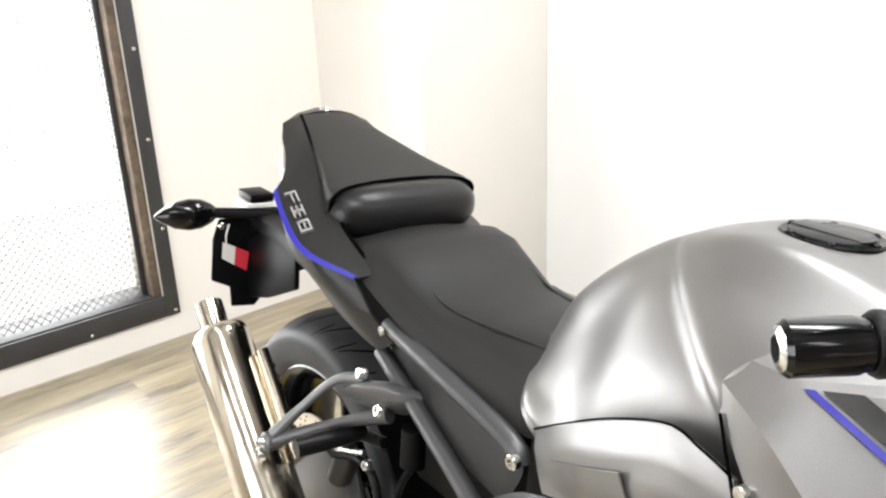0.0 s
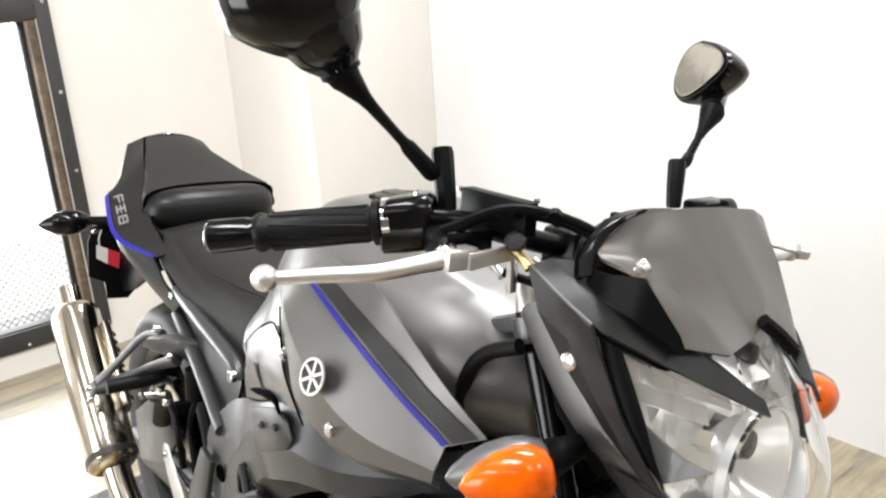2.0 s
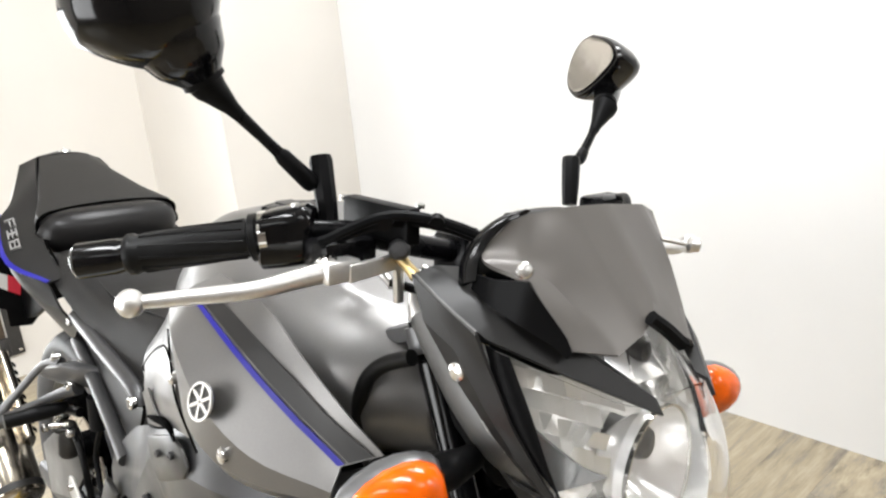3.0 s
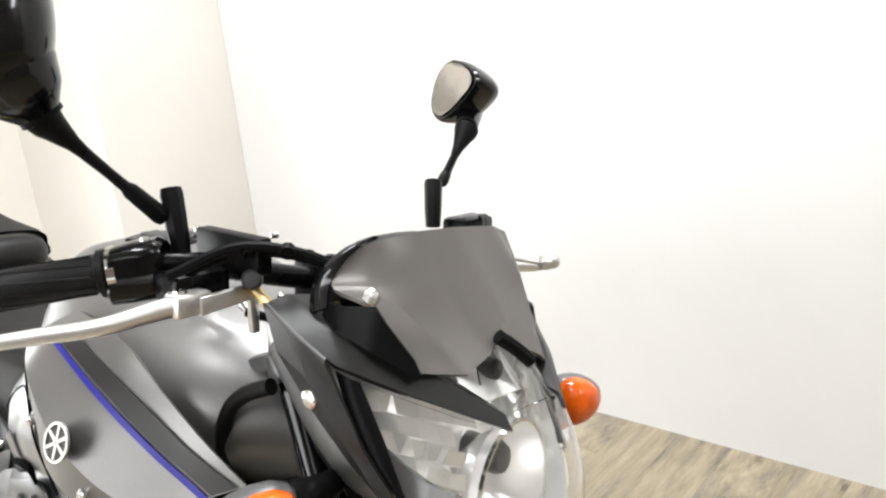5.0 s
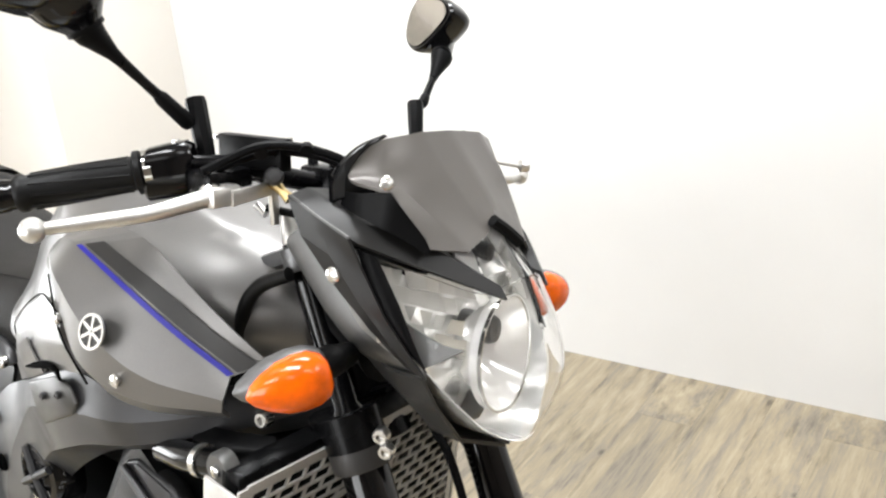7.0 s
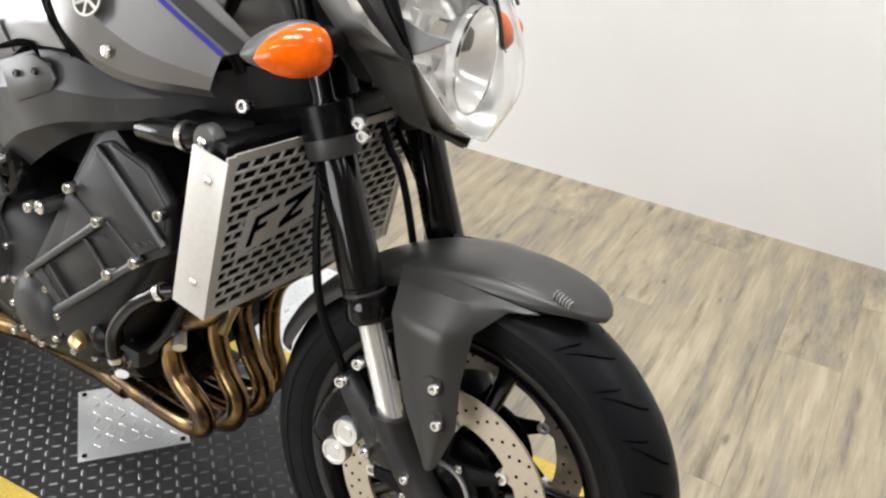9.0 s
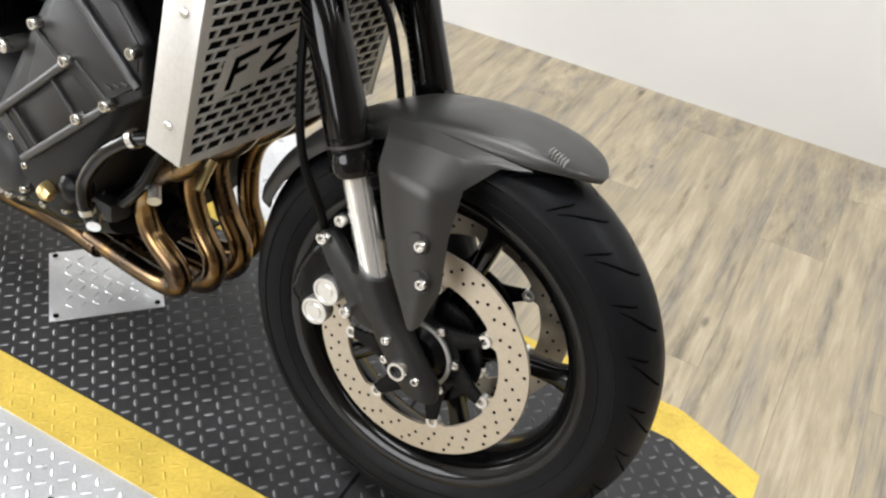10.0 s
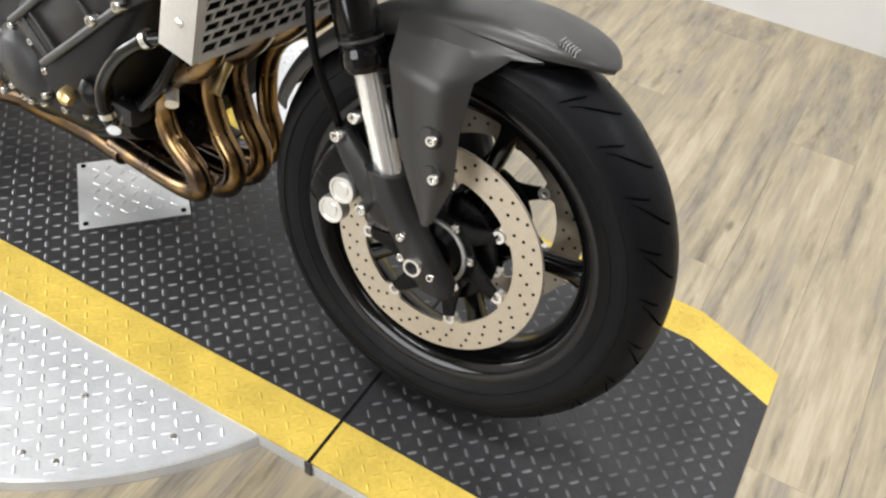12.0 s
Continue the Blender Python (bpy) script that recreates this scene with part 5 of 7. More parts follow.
def tank_ring(x, top, low, w, q):
    """Half-hexagonal shoulders in front (q = 0), sloping to a skirt at the seat (q = 1)."""
    h = top - low
    fore, rear = (0.38, 0.66, 0.90, 1.0, 0.96, 0.82, 0.5), (0.28, 0.44, 0.55, 0.66, 0.83, 0.98, 0.8)
    k = [a + (b - a) * q for a, b in zip(fore, rear)]
    half_ = [(0.0, top), (w * k[0], top - 0.006), (w * k[1], top - h * 0.14), (w * k[2], top - h * 0.34), (w * k[3], top - h * 0.52), (w * k[4], top - h * 0.72), (w * k[5], low + h * 0.10), (w * k[6], low)]
    pts = [(x, -y, z) for y, z in half_] + [(x, y, z) for y, z in reversed(half_[1:])]
    return spline(pts + [pts[0]], 6)[:-1]


def knee(bm):
    """The knee recess behind a slanting crease on each flank."""
    for v in bm.verts:
        x, y, z = v.co
        # the crease runs down and forward from the crown's rear shoulder
        line = (0.985 - z) * 1.6
        k = max(0.0, min(1.0, (line - x) / 0.018)) * max(0.0, min(1.0, (abs(y) - 0.045) / 0.06)) * max(0.0, min(1.0, (x + 0.16) / 0.14))
        k = k * k * (3 - 2 * k)
        v.co.y -= math.copysign(0.011 * k, y)
        v.co.z -= 0.004 * k
        # crown edge: a soft fold beside the filler
        c = max(0.0, 1 - abs(abs(y + 0.0) - 0.088) / 0.03) * max(0.0, min(1.0, (x - 0.0) / 0.06))
        v.co.z += 0.004 * c * (1 if z > 0.95 else 0)
    return bm


def tank_mesh():
    rings = [tank_ring(*s) for s in TANK]
    cols = [spline(c, 10) for c in zip(*rings)]
    return knee(loft(list(zip(*cols))))


tank = B("fuel_tank", tank_mesh(), M_GREY, None, "matt grey fuel tank with a blue side stripe", 60)
cap = P("filler_cap", spin([(0.0001, 0.003), (0.034, 0.003), (0.037, 0.002), (0.038, 0.0), (0.044, 0.0008), (0.046, -0.001), (0.047, -0.008)], (0, 0, 0), "Z", 40), M_BLACKMETAL, tank)
cap.matrix_local = pose(0.122, -0.040, 1.0062, 0, 0, 0)
P("cap_flap", slab([(-0.035, -0.012), (0.035, -0.012), (0.038, 0), (0.035, 0.012), (-0.035, 0.012)], pose(0.122, -0.040, 1.0085, 0, 0, 0), 0.002, 0.0008), M_BAND, tank)
for k in range(6):
    a = radians(60 * k)
    P("bolt", bolt((0.122 + 0.041 * math.cos(a), -0.040 + 0.041 * math.sin(a), 1.0066), (0, 0, 1), 0.0035, 0.002), M_BLACKMETAL, tank)

SHROUD = (
    [(0.200, -0.184, 0.964), (0.310, -0.196, 0.962), (0.375, -0.190, 0.922), (0.430, -0.176, 0.880), (0.470, -0.158, 0.846)],
    [(0.180, -0.219, 0.946), (0.230, -0.226, 0.945), (0.320, -0.226, 0.910), (0.385, -0.210, 0.868), (0.440, -0.190, 0.832)],
    [(0.167, -0.232, 0.926), (0.225, -0.256, 0.912), (0.292, -0.262, 0.868), (0.362, -0.244, 0.828), (0.438, -0.202, 0.808)],
    [(0.172, -0.236, 0.905), (0.216, -0.250, 0.862), (0.268, -0.260, 0.820), (0.345, -0.244, 0.796), (0.432, -0.200, 0.792)],
    [(0.190, -0.225, 0.880), (0.225, -0.236, 0.842), (0.275, -0.245, 0.796), (0.345, -0.230, 0.780), (0.428, -0.185, 0.780)],
)
shrouds = both(B, "tank_shroud", lambda: net(SHROUD, 5, 0.005, "r"), M_GREY, tank, "", 10)


def shroud_return():
    """The edge that folds in from the shroud to the tank."""
    a = [r[0] for r in SHROUD]
    return net([a, [(x - 0.010, y + 0.022, z - 0.012) for x, y, z in a], [(x - 0.024, y + 0.050, z - 0.040) for x, y, z in a]], 4, 0.003)


both(B, "shroud_return", shroud_return, M_GREY, tank)


def strip(a, b, d0, d1, start=1, push=0.0035):
    """A band of even width beside row a, from d0 to d1 metres towards row b."""
    rows_ = []
    for d in (d0, (d0 + d1) / 2, d1):
        rows_.append([Vector(p) + (Vector(q) - Vector(p)).normalized() * d + Vector((0, -push, push * 0.5)) for p, q in list(zip(SHROUD[a], SHROUD[b]))[start:]])
    return net(rows_, 5, 0.002)


blue = [strip(1, 0, -0.001, 0.0068), flip(strip(1, 0, -0.001, 0.0068))]
band = [strip(1, 0, 0.0115, 0.038), flip(strip(1, 0, 0.0115, 0.038))]
for i, s in enumerate((-1, 1)):
    B("blue_stripe", blue[i], M_BLUE, shrouds[i], "bright blue stripe")
    B("charcoal_band", band[i], M_CHARCOAL, shrouds[i], "charcoal band")
    nrm = Vector((0.12, s * 0.92, 0.32)).normalized()
    m = aim(Vector((0.312, -0.2665 if s < 0 else 0.2035, 0.874)), nrm) @ Matrix.Scale(0.86, 4)
    badge = P("badge", spin([(0.0195, 0.0), (0.0226, 0.0), (0.0226, 0.003), (0.0195, 0.003)], (0, 0, 0), "Z", 36, True), M_ALU, shrouds[i], "round silver badge")
    badge.matrix_local = m
    for k in range(6):
        arm = box(-0.0022, 0.0022, 0.0015, 0.0200, 0.0, 0.0026, 0.0006, 1)
        bmesh.ops.transform(arm, matrix=m @ Matrix.Rotation(radians(60 * k), 4, "Z"), verts=arm.verts)
        P("badge_spoke", arm, M_ALU, shrouds[i])
    back = P("badge_back", spin([(0.0001, 0.0012), (0.0200, 0.0012), (0.0200, -0.004)], (0, 0, 0), "Z", 30), M_GUARD, shrouds[i])
    back.matrix_local = m
    P("bolt", bolt((0.326, s * 0.252, 0.818), (0, s, 0.1), 0.008, 0.006, False), M_STEEL, shrouds[i])
    P("bolt", bolt((0.212, s * 0.2515, 0.862), (0, s, 0), 0.006, 0.005, False), M_STEEL, shrouds[i])


# flank panel between tank, seat and frame
def flank():
    rows = [
        [(-0.096, -0.156, 0.741), (-0.030, -0.190, 0.785), (0.045, -0.207, 0.830), (0.118, -0.221, 0.863), (0.198, -0.244, 0.863)],
        [(-0.086, -0.166, 0.727), (-0.014, -0.201, 0.768), (0.060, -0.219, 0.808), (0.128, -0.233, 0.842), (0.204, -0.248, 0.846)],
        [(-0.070, -0.176, 0.711), (0.004, -0.206, 0.748), (0.074, -0.224, 0.783), (0.138, -0.239, 0.815), (0.214, -0.250, 0.826)],
        [(-0.055, -0.181, 0.692), (0.027, -0.206, 0.725), (0.090, -0.221, 0.752), (0.150, -0.238, 0.782), (0.240, -0.248, 0.800)],
    ]
    return net(rows, 4, 0.005, "r")


flanks = both(B, "flank_panel", flank, M_GREY, tank)


for r in (lambda: tube([(-0.097, -0.1565, 0.7425), (-0.031, -0.1915, 0.7870), (0.044, -0.2085, 0.8320), (0.117, -0.2225, 0.8650), (0.160, -0.2345, 0.8665), (0.197, -0.2455, 0.8650)], 0.0012, 6, 8),
          lambda: tube([(0.174, -0.2385, 0.9045), (0.196, -0.2475, 0.868), (0.216, -0.2520, 0.836), (0.262, -0.2535, 0.796)], 0.0014, 6, 8)):
    both(B, "panel_gap", r, M_GROOVE, tank)


def flank_insert():
    rows = [
        [(-0.043, -0.1910, 0.740), (0.020, -0.2165, 0.772), (0.080, -0.2315, 0.802)],
        [(-0.038, -0.1900, 0.722), (0.028, -0.2150, 0.752), (0.092, -0.2310, 0.782)],
        [(-0.028, -0.1890, 0.707), (0.040, -0.2120, 0.734), (0.108, -0.2290, 0.762)],
    ]
    return net(rows, 4, 0.002)


both(B, "intake_cover", flank_insert, M_GREY, flanks[0])


# raised dark bead painted in for the shade of the slit below the flank
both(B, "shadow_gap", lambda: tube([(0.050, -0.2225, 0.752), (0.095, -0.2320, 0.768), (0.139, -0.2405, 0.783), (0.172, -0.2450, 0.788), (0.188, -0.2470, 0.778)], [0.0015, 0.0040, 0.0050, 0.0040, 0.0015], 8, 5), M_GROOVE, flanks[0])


# -- frame --
SPAR_TOP = [(0.470, -0.070, 0.830), (0.400, -0.160, 0.800), (0.300, -0.222, 0.782), (0.190, -0.230, 0.785), (0.090, -0.226, 0.750), (0.020, -0.208, 0.720), (-0.057, -0.188, 0.690), (-0.112, -0.190, 0.660), (-0.190, -0.196, 0.575), (-0.175, -0.190, 0.440)]
SPAR_SHOULDER = [(0.472, -0.075, 0.800), (0.405, -0.166, 0.775), (0.310, -0.232, 0.755), (0.200, -0.244, 0.740), (0.115, -0.242, 0.720), (0.050, -0.226, 0.695), (-0.015, -0.212, 0.645), (-0.070, -0.210, 0.575), (-0.110, -0.205, 0.500), (-0.120, -0.196, 0.410)]
SPAR_BELLY = [(0.474, -0.075, 0.770), (0.412, -0.162, 0.752), (0.318, -0.226, 0.728), (0.215, -0.238, 0.700), (0.140, -0.236, 0.668), (0.085, -0.222, 0.640), (0.030, -0.210, 0.600), (-0.020, -0.206, 0.545), (-0.060, -0.200, 0.485), (-0.080, -0.192, 0.400)]
SPAR_FOOT = [(0.474, -0.068, 0.745), (0.412, -0.140, 0.735), (0.320, -0.196, 0.712), (0.222, -0.205, 0.682), (0.155, -0.205, 0.645), (0.105, -0.196, 0.612), (0.055, -0.188, 0.575), (0.005, -0.184, 0.525), (-0.035, -0.180, 0.475), (-0.055, -0.176, 0.395)]


def spar():
    """The broad cast side of the frame from the steering head to the swingarm pivot."""
    return net([SPAR_TOP, SPAR_SHOULDER, SPAR_BELLY, SPAR_FOOT], 4, 0.006, "r")


spars = both(P, "frame_spar", spar, M_CAST, label="dark matt cast frame", angle=10)


def spar_plate():
    poly = [(0.100, 0.752), (0.170, 0.778), (0.200, 0.772), (0.216, 0.756), (0.205, 0.738), (0.135, 0.706), (0.118, 0.716)]
    return slab(poly, Matrix(((1, 0, 0, 0), (0, 0.05, -1, -0.278), (0, 1, 0, 0), (0, 0, 0, 1))), 0.006, 0.003)


both(P, "spar_plate", spar_plate, M_GUARD, spars[0])
for s in (-1, 1):
    for x, z in ((0.140, 0.745), (0.178, 0.757)):
        P("rivet", bolt((x, s * 0.2485, z), (0, s, 0), 0.0048, 0.003), M_LINK, spars[0 if s < 0 else 1])
    # near-black disc gives the casting's hole its shade
    P("frame_plug", spin([(0.0001, s * 0.209), (0.010, s * 0.209), (0.012, s * 0.213), (0.014, s * 0.209)], (-0.098, 0, 0.557), "Y", 18), M_GROOVE, spars[0 if s < 0 else 1])
P("air_box", box(-0.16, 0.40, -0.13, 0.13, 0.56, 0.80, 0.04), M_PLASTIC)

# -- radiator --
TILT_R = math.atan(0.1517)
RM = Matrix.Translation((0.482, 0, 0.63)) @ Matrix.Rotation(TILT_R, 4, "Y")   # its own z runs up the core, its x forward
rad = P("radiator", box(-0.042, -0.012, -0.225, 0.125, -0.115, 0.115, 0.004), M_BLACKMETAL, None, "radiator behind a pierced aluminium guard")
rad.matrix_local = RM
side = P("guard_side", box(-0.052, 0.004, -0.238, -0.234, -0.110, 0.104, 0.001), M_SHEET, rad, "plain aluminium guard side")
P("guard_side", box(-0.052, 0.004, 0.128, 0.132, -0.110, 0.104, 0.001), M_ALU, rad)
for z in (0.073, -0.066):
    P("rivet", bolt((-0.020, -0.238, z), (0, -1, 0), 0.006, 0.003, False), M_STEEL, rad)


def guard():
    """Sheet with rows of slanted slots, built as crossing bars in a frame."""
    b = box(-0.001, 0.002, -0.236, -0.222, -0.110, 0.110)
    join(b, box(-0.001, 0.002, 0.118, 0.130, -0.110, 0.110), box(-0.0012, 0.0018, -0.224, 0.120, 0.100, 0.112), box(-0.0012, 0.0018, -0.224, 0.120, -0.112, -0.102))
    rows_, pitch = 15, 0.0135
    for i in range(1, rows_):
        z = -0.102 + i * pitch
        join(b, box(-0.0012, 0.0018, -0.224, 0.120, z - 0.0014, z + 0.0014))
    n = 14
    for i in range(rows_):
        z0 = -0.102 + i * pitch
        for k in range(n + 1):
            y = -0.224 + (k + (0.5 if i % 2 else 0.0)) * 0.0252
            if y > 0.122:
                continue
            c = slab([(-0.0015, 0), (0.0015, 0), (0.0075, pitch), (0.0045, pitch)], Matrix(((0, 0, 1, -0.001), (1, 0, 0, y), (0, 1, 0, z0), (0, 0, 0, 1))), 0.0028)
            join(b, c)
    return b


P("stone_guard", guard(), M_SHEET, rad, "pierced aluminium stone guard")
# solid emblem plate across the guard; near-black shapes stand in for its slots
P("emblem_plate", slab([(-0.200, -0.032), (-0.012, -0.004), (0.000, 0.054), (-0.188, 0.028)], Matrix(((0, 0, 1, 0.0012), (1, 0, 0, 0), (0, 1, 0, 0), (0, 0, 0, 1))), 0.0016), M_SHEET, rad)
for y0, poly in ((-0.185, [(0, -0.022), (0.008, -0.022), (0.013, -0.004), (0.030, 0.000), (0.032, 0.007), (0.015, 0.004), (0.018, 0.012), (0.046, 0.018), (0.049, 0.026), (0.010, 0.018)]),
                 (-0.130, [(0, -0.012), (0.040, -0.002), (0.042, 0.006), (0.016, 0.000), (0.050, 0.028), (0.052, 0.036), (0.006, 0.026), (0.004, 0.018), (0.030, 0.022), (0.000, -0.004)]),
                 (-0.070, [(0, 0.0), (0.034, 0.008), (0.042, 0.040), (0.008, 0.032)])):
    P("emblem_cut", slab(poly, Matrix(((0, 0, 1, 0.0024), (1, 0, 0, y0), (0, 1, 0, 0), (0, 0, 0, 1))), 0.0012), M_GROOVE, rad)
for ob in rad.children:
    ob.matrix_local = Matrix()

# filler neck, cap and hose beside the radiator's head
neck = P("filler_neck", tube([(0.330, -0.205, 0.720), (0.375, -0.210, 0.727), (0.420, -0.210, 0.735), (0.452, -0.208, 0.740)], [0.0165, 0.0165, 0.016, 0.012], 18, 3), M_GLOSS, None, "black coolant filler with a silver cap")
P("filler_disc", spin([(0.0001, -0.226), (0.0065, -0.226), (0.007, -0.2245), (0.017, -0.2245), (0.0195, -0.221), (0.0195, -0.208)], (0.450, 0, 0.741), "Y", 24), M_STAY, neck)
P("filler_screw", bolt((0.450, -0.2255, 0.741), (0, -1, 0), 0.0065, 0.003, False), M_STEEL, neck)
P("filler_clip", tube([(0.405, -0.2105, 0.732), (0.414, -0.2105, 0.734)], 0.0185, 18, 1), M_STEEL, neck)
P("loom_cover", net([[(0.365, -0.180, 0.752), (0.410, -0.178, 0.757), (0.455, -0.150, 0.752)], [(0.375, -0.200, 0.742), (0.425, -0.196, 0.746), (0.470, -0.160, 0.742)], [(0.385, -0.195, 0.728), (0.430, -0.190, 0.730), (0.470, -0.155, 0.730)]], 4, 0.006), M_PLASTIC)
for p in ((0.368, -0.176, 0.760), (0.437, -0.146, 0.766)):
    P("bolt", bolt(p, (0.1, -1, 0.15), 0.0095, 0.010), M_STEEL, spars[0])
P("head_hose", tube([(0.475, -0.135, 0.936), (0.440, -0.142, 0.920), (0.418, -0.146, 0.898), (0.404, -0.146, 0.864), (0.404, -0.144, 0.830), (0.420, -0.138, 0.800)], 0.0080, 14, 6), M_GRIP, None, "black hose at the tank front")
P("horn_box", box(0.38, 0.45, -0.09, 0.09, 0.735, 0.80, 0.012), M_PLASTIC)

# -- engine --
block = P("cylinder_block", loft([oval((x, 0, z), (0.85, 0, -0.52), (0, 1, 0), a, 0.205, 24, 6) for x, z, a in ((0.115, 0.36, 0.10), (0.17, 0.44, 0.105), (0.235, 0.545, 0.105), (0.290, 0.64, 0.100), (0.310, 0.675, 0.085))]), M_CASE, None, "dark grey four-cylinder engine")


def head_cover():
    poly = [(0.240, 0.674), (0.268, 0.686), (0.338, 0.672), (0.376, 0.632), (0.374, 0.564), (0.322, 0.528), (0.278, 0.496), (0.143, 0.385), (0.078, 0.425), (0.150, 0.500), (0.186, 0.594)]
    return slab(poly, Matrix(((1, 0, 0, 0), (0, 0, -1, -0.186), (0, 1, 0, 0), (0, 0, 0, 1))), 0.022, 0.006, 3)


def on_cover(pts, y0, thick, bevel):
    """A raised plate on the engine's right side."""
    return slab(pts, Matrix(((1, 0, 0, 0), (0, 0, -1, y0), (0, 1, 0, 0), (0, 0, 0, 1))), thick, bevel)


hc = P("timing_cover", head_cover(), M_ENGINE, block)
P("raised_panel", on_cover([(0.236, 0.655), (0.246, 0.664), (0.366, 0.574), (0.318, 0.541), (0.262, 0.572), (0.232, 0.560), (0.200, 0.594)], -0.206, 0.008, 0.003), M_ENGINE, hc)
P("raised_panel", on_cover([(0.262, 0.676), (0.270, 0.681), (0.334, 0.666), (0.369, 0.630), (0.368, 0.594)], -0.206, 0.004, 0.0015), M_CAST, hc)
# this dark plate lies proud of the cover; its colour makes it look sunk
P("sunk_panel", on_cover([(0.226, 0.538), (0.250, 0.548), (0.300, 0.524), (0.170, 0.420), (0.124, 0.446)], -0.207, 0.002, 0.0008), M_DARK, hc)
for a, b, r, mm in (((0.247, 0.672), (0.373, 0.577), 0.0055, M_LINK), ((0.250, 0.569), (0.081, 0.430), 0.0062, M_LINK), ((0.322, 0.536), (0.143, 0.389), 0.0062, M_LINK), ((0.190, 0.590), (0.238, 0.560), 0.004, M_ENGINE), ((0.262, 0.572), (0.318, 0.540), 0.0035, M_ENGINE),
                    ((0.110, 0.444), (0.160, 0.402), 0.003, M_ENGINE), ((0.128, 0.458), (0.178, 0.416), 0.003, M_ENGINE), ((0.215, 0.530), (0.265, 0.488), 0.003, M_ENGINE)):
    P("casting_rib", tube([(a[0], -0.213, a[1]), (b[0], -0.213, b[1])], r, 10, 1), mm, hc)
for x, z in ((0.252, 0.571), (0.324, 0.538), (0.131, 0.550), (0.104, 0.541), (0.372, 0.622), (0.196, 0.600), (0.270, 0.500)):
    P("bolt", bolt((x, -0.215, z), (0, -1, 0), 0.0085, 0.011), M_STEEL, hc)
for k in range(3):
    P("casting_mark", box(0.318 + 0.014 * k, 0.329 + 0.014 * k, -0.2155, -0.2135, 0.560 + 0.007 * k, 0.563 + 0.007 * k), M_LINK, hc)
P("cover_stud", tube([(0.131, -0.180, 0.550), (0.131, -0.224, 0.550)], 0.010, 14, 1), M_STEEL, hc)

case = P("crankcase", loft([oval((x, 0, z), (0, 1, 0), (0, 0, 1), w, h, 28, 4) for x, z, w, h in ((-0.16, 0.40, 0.15, 0.12), (-0.10, 0.40, 0.175, 0.15), (0.05, 0.375, 0.185, 0.145), (0.16, 0.36, 0.18, 0.125), (0.23, 0.345, 0.15, 0.09))]), M_CASE, None, "dark grey crankcase with bolted round covers")


def round_cover(name, c, r, h, parent=case):
    ob = P(name, spin([(0.0001, -h - 0.008), (r * 0.55, -h - 0.007), (r * 0.78, -h), (r * 0.86, -h * 0.6), (r * 0.90, -0.008), (r, -0.007), (r + 0.002, -0.003), (r + 0.002, 0.01)], c, "Y", 40), M_ENGINE, parent)
    for k in range(8):
        a = 2 * math.pi * k / 8 + 0.2
        P("bolt", bolt((c[0] + r * 0.95 * math.cos(a), c[1] - 0.007, c[2] + r * 0.95 * math.sin(a)), (0, -1, 0), 0.006, 0.008), M_STEEL, ob)
    return ob


round_cover("pickup_cover", (0.074, -0.192, 0.357), 0.060, 0.016)
clutch = round_cover("clutch_cover", (-0.105, -0.172, 0.405), 0.090, 0.026)
P("pump_cover", spin([(0.0001, -0.214), (0.012, -0.212), (0.020, -0.206), (0.024, -0.18)], (0.225, 0, 0.372), "Y", 28), M_BLACKMETAL, case)
P("drain_plug", tube([(0.176, -0.190, 0.352), (0.186, -0.214, 0.354), (0.200, -0.216, 0.352)], [0.013, 0.012, 0.007], 14, 3), M_BRASS, case, "yellowed drain plug")
for x, z in ((-0.02, 0.268), (0.035, 0.280), (0.085, 0.290), (0.135, 0.300), (0.185, 0.312), (0.228, 0.326)):
    P("sump_bolt", bolt((x, -0.176, z), (0, -1, 0), 0.0065, 0.010), M_STEEL, case)
P("sump", loft([oval((x, -0.01, z), (0, 1, 0), (0, 0, 1), w, h, 24, 4) for x, z, w, h in ((-0.10, 0.285, 0.15, 0.04), (0.05, 0.285, 0.168, 0.045), (0.18, 0.305, 0.165, 0.04), (0.245, 0.325, 0.14, 0.03))]), M_BLACKMETAL, case)
for p, q, r, mm in (((0.300, -0.120, 0.400), (0.330, -0.150, 0.380), 0.010, M_ALU), ((0.262, -0.190, 0.342), (0.275, -0.206, 0.336), 0.010, M_STEEL), ((0.345, -0.06, 0.42), (0.350, -0.09, 0.385), 0.009, M_BRASS)):
    P("pipe_fitting", tube([p, Vector(p).lerp(Vector(q), 0.5), q], [r, r * 0.85, r], 14, 1), mm, case)
# gear-shift side cluster seen through the frame opening
P("breather_cover", spin([(0.0001, -0.212), (0.020, -0.212), (0.026, -0.206), (0.034, -0.206), (0.038, -0.212), (0.048, -0.210), (0.055, -0.196), (0.056, -0.17)], (0.012, 0, 0.575), "Y", 32), M_GLOSS, case)
for k in range(4):
    a = radians(90 * k + 30)
    P("cover_web", tube([(0.012, -0.214, 0.575), (0.012 + 0.045 * math.cos(a), -0.212, 0.575 + 0.045 * math.sin(a))], 0.006, 8, 1), M_ENGINE, case)

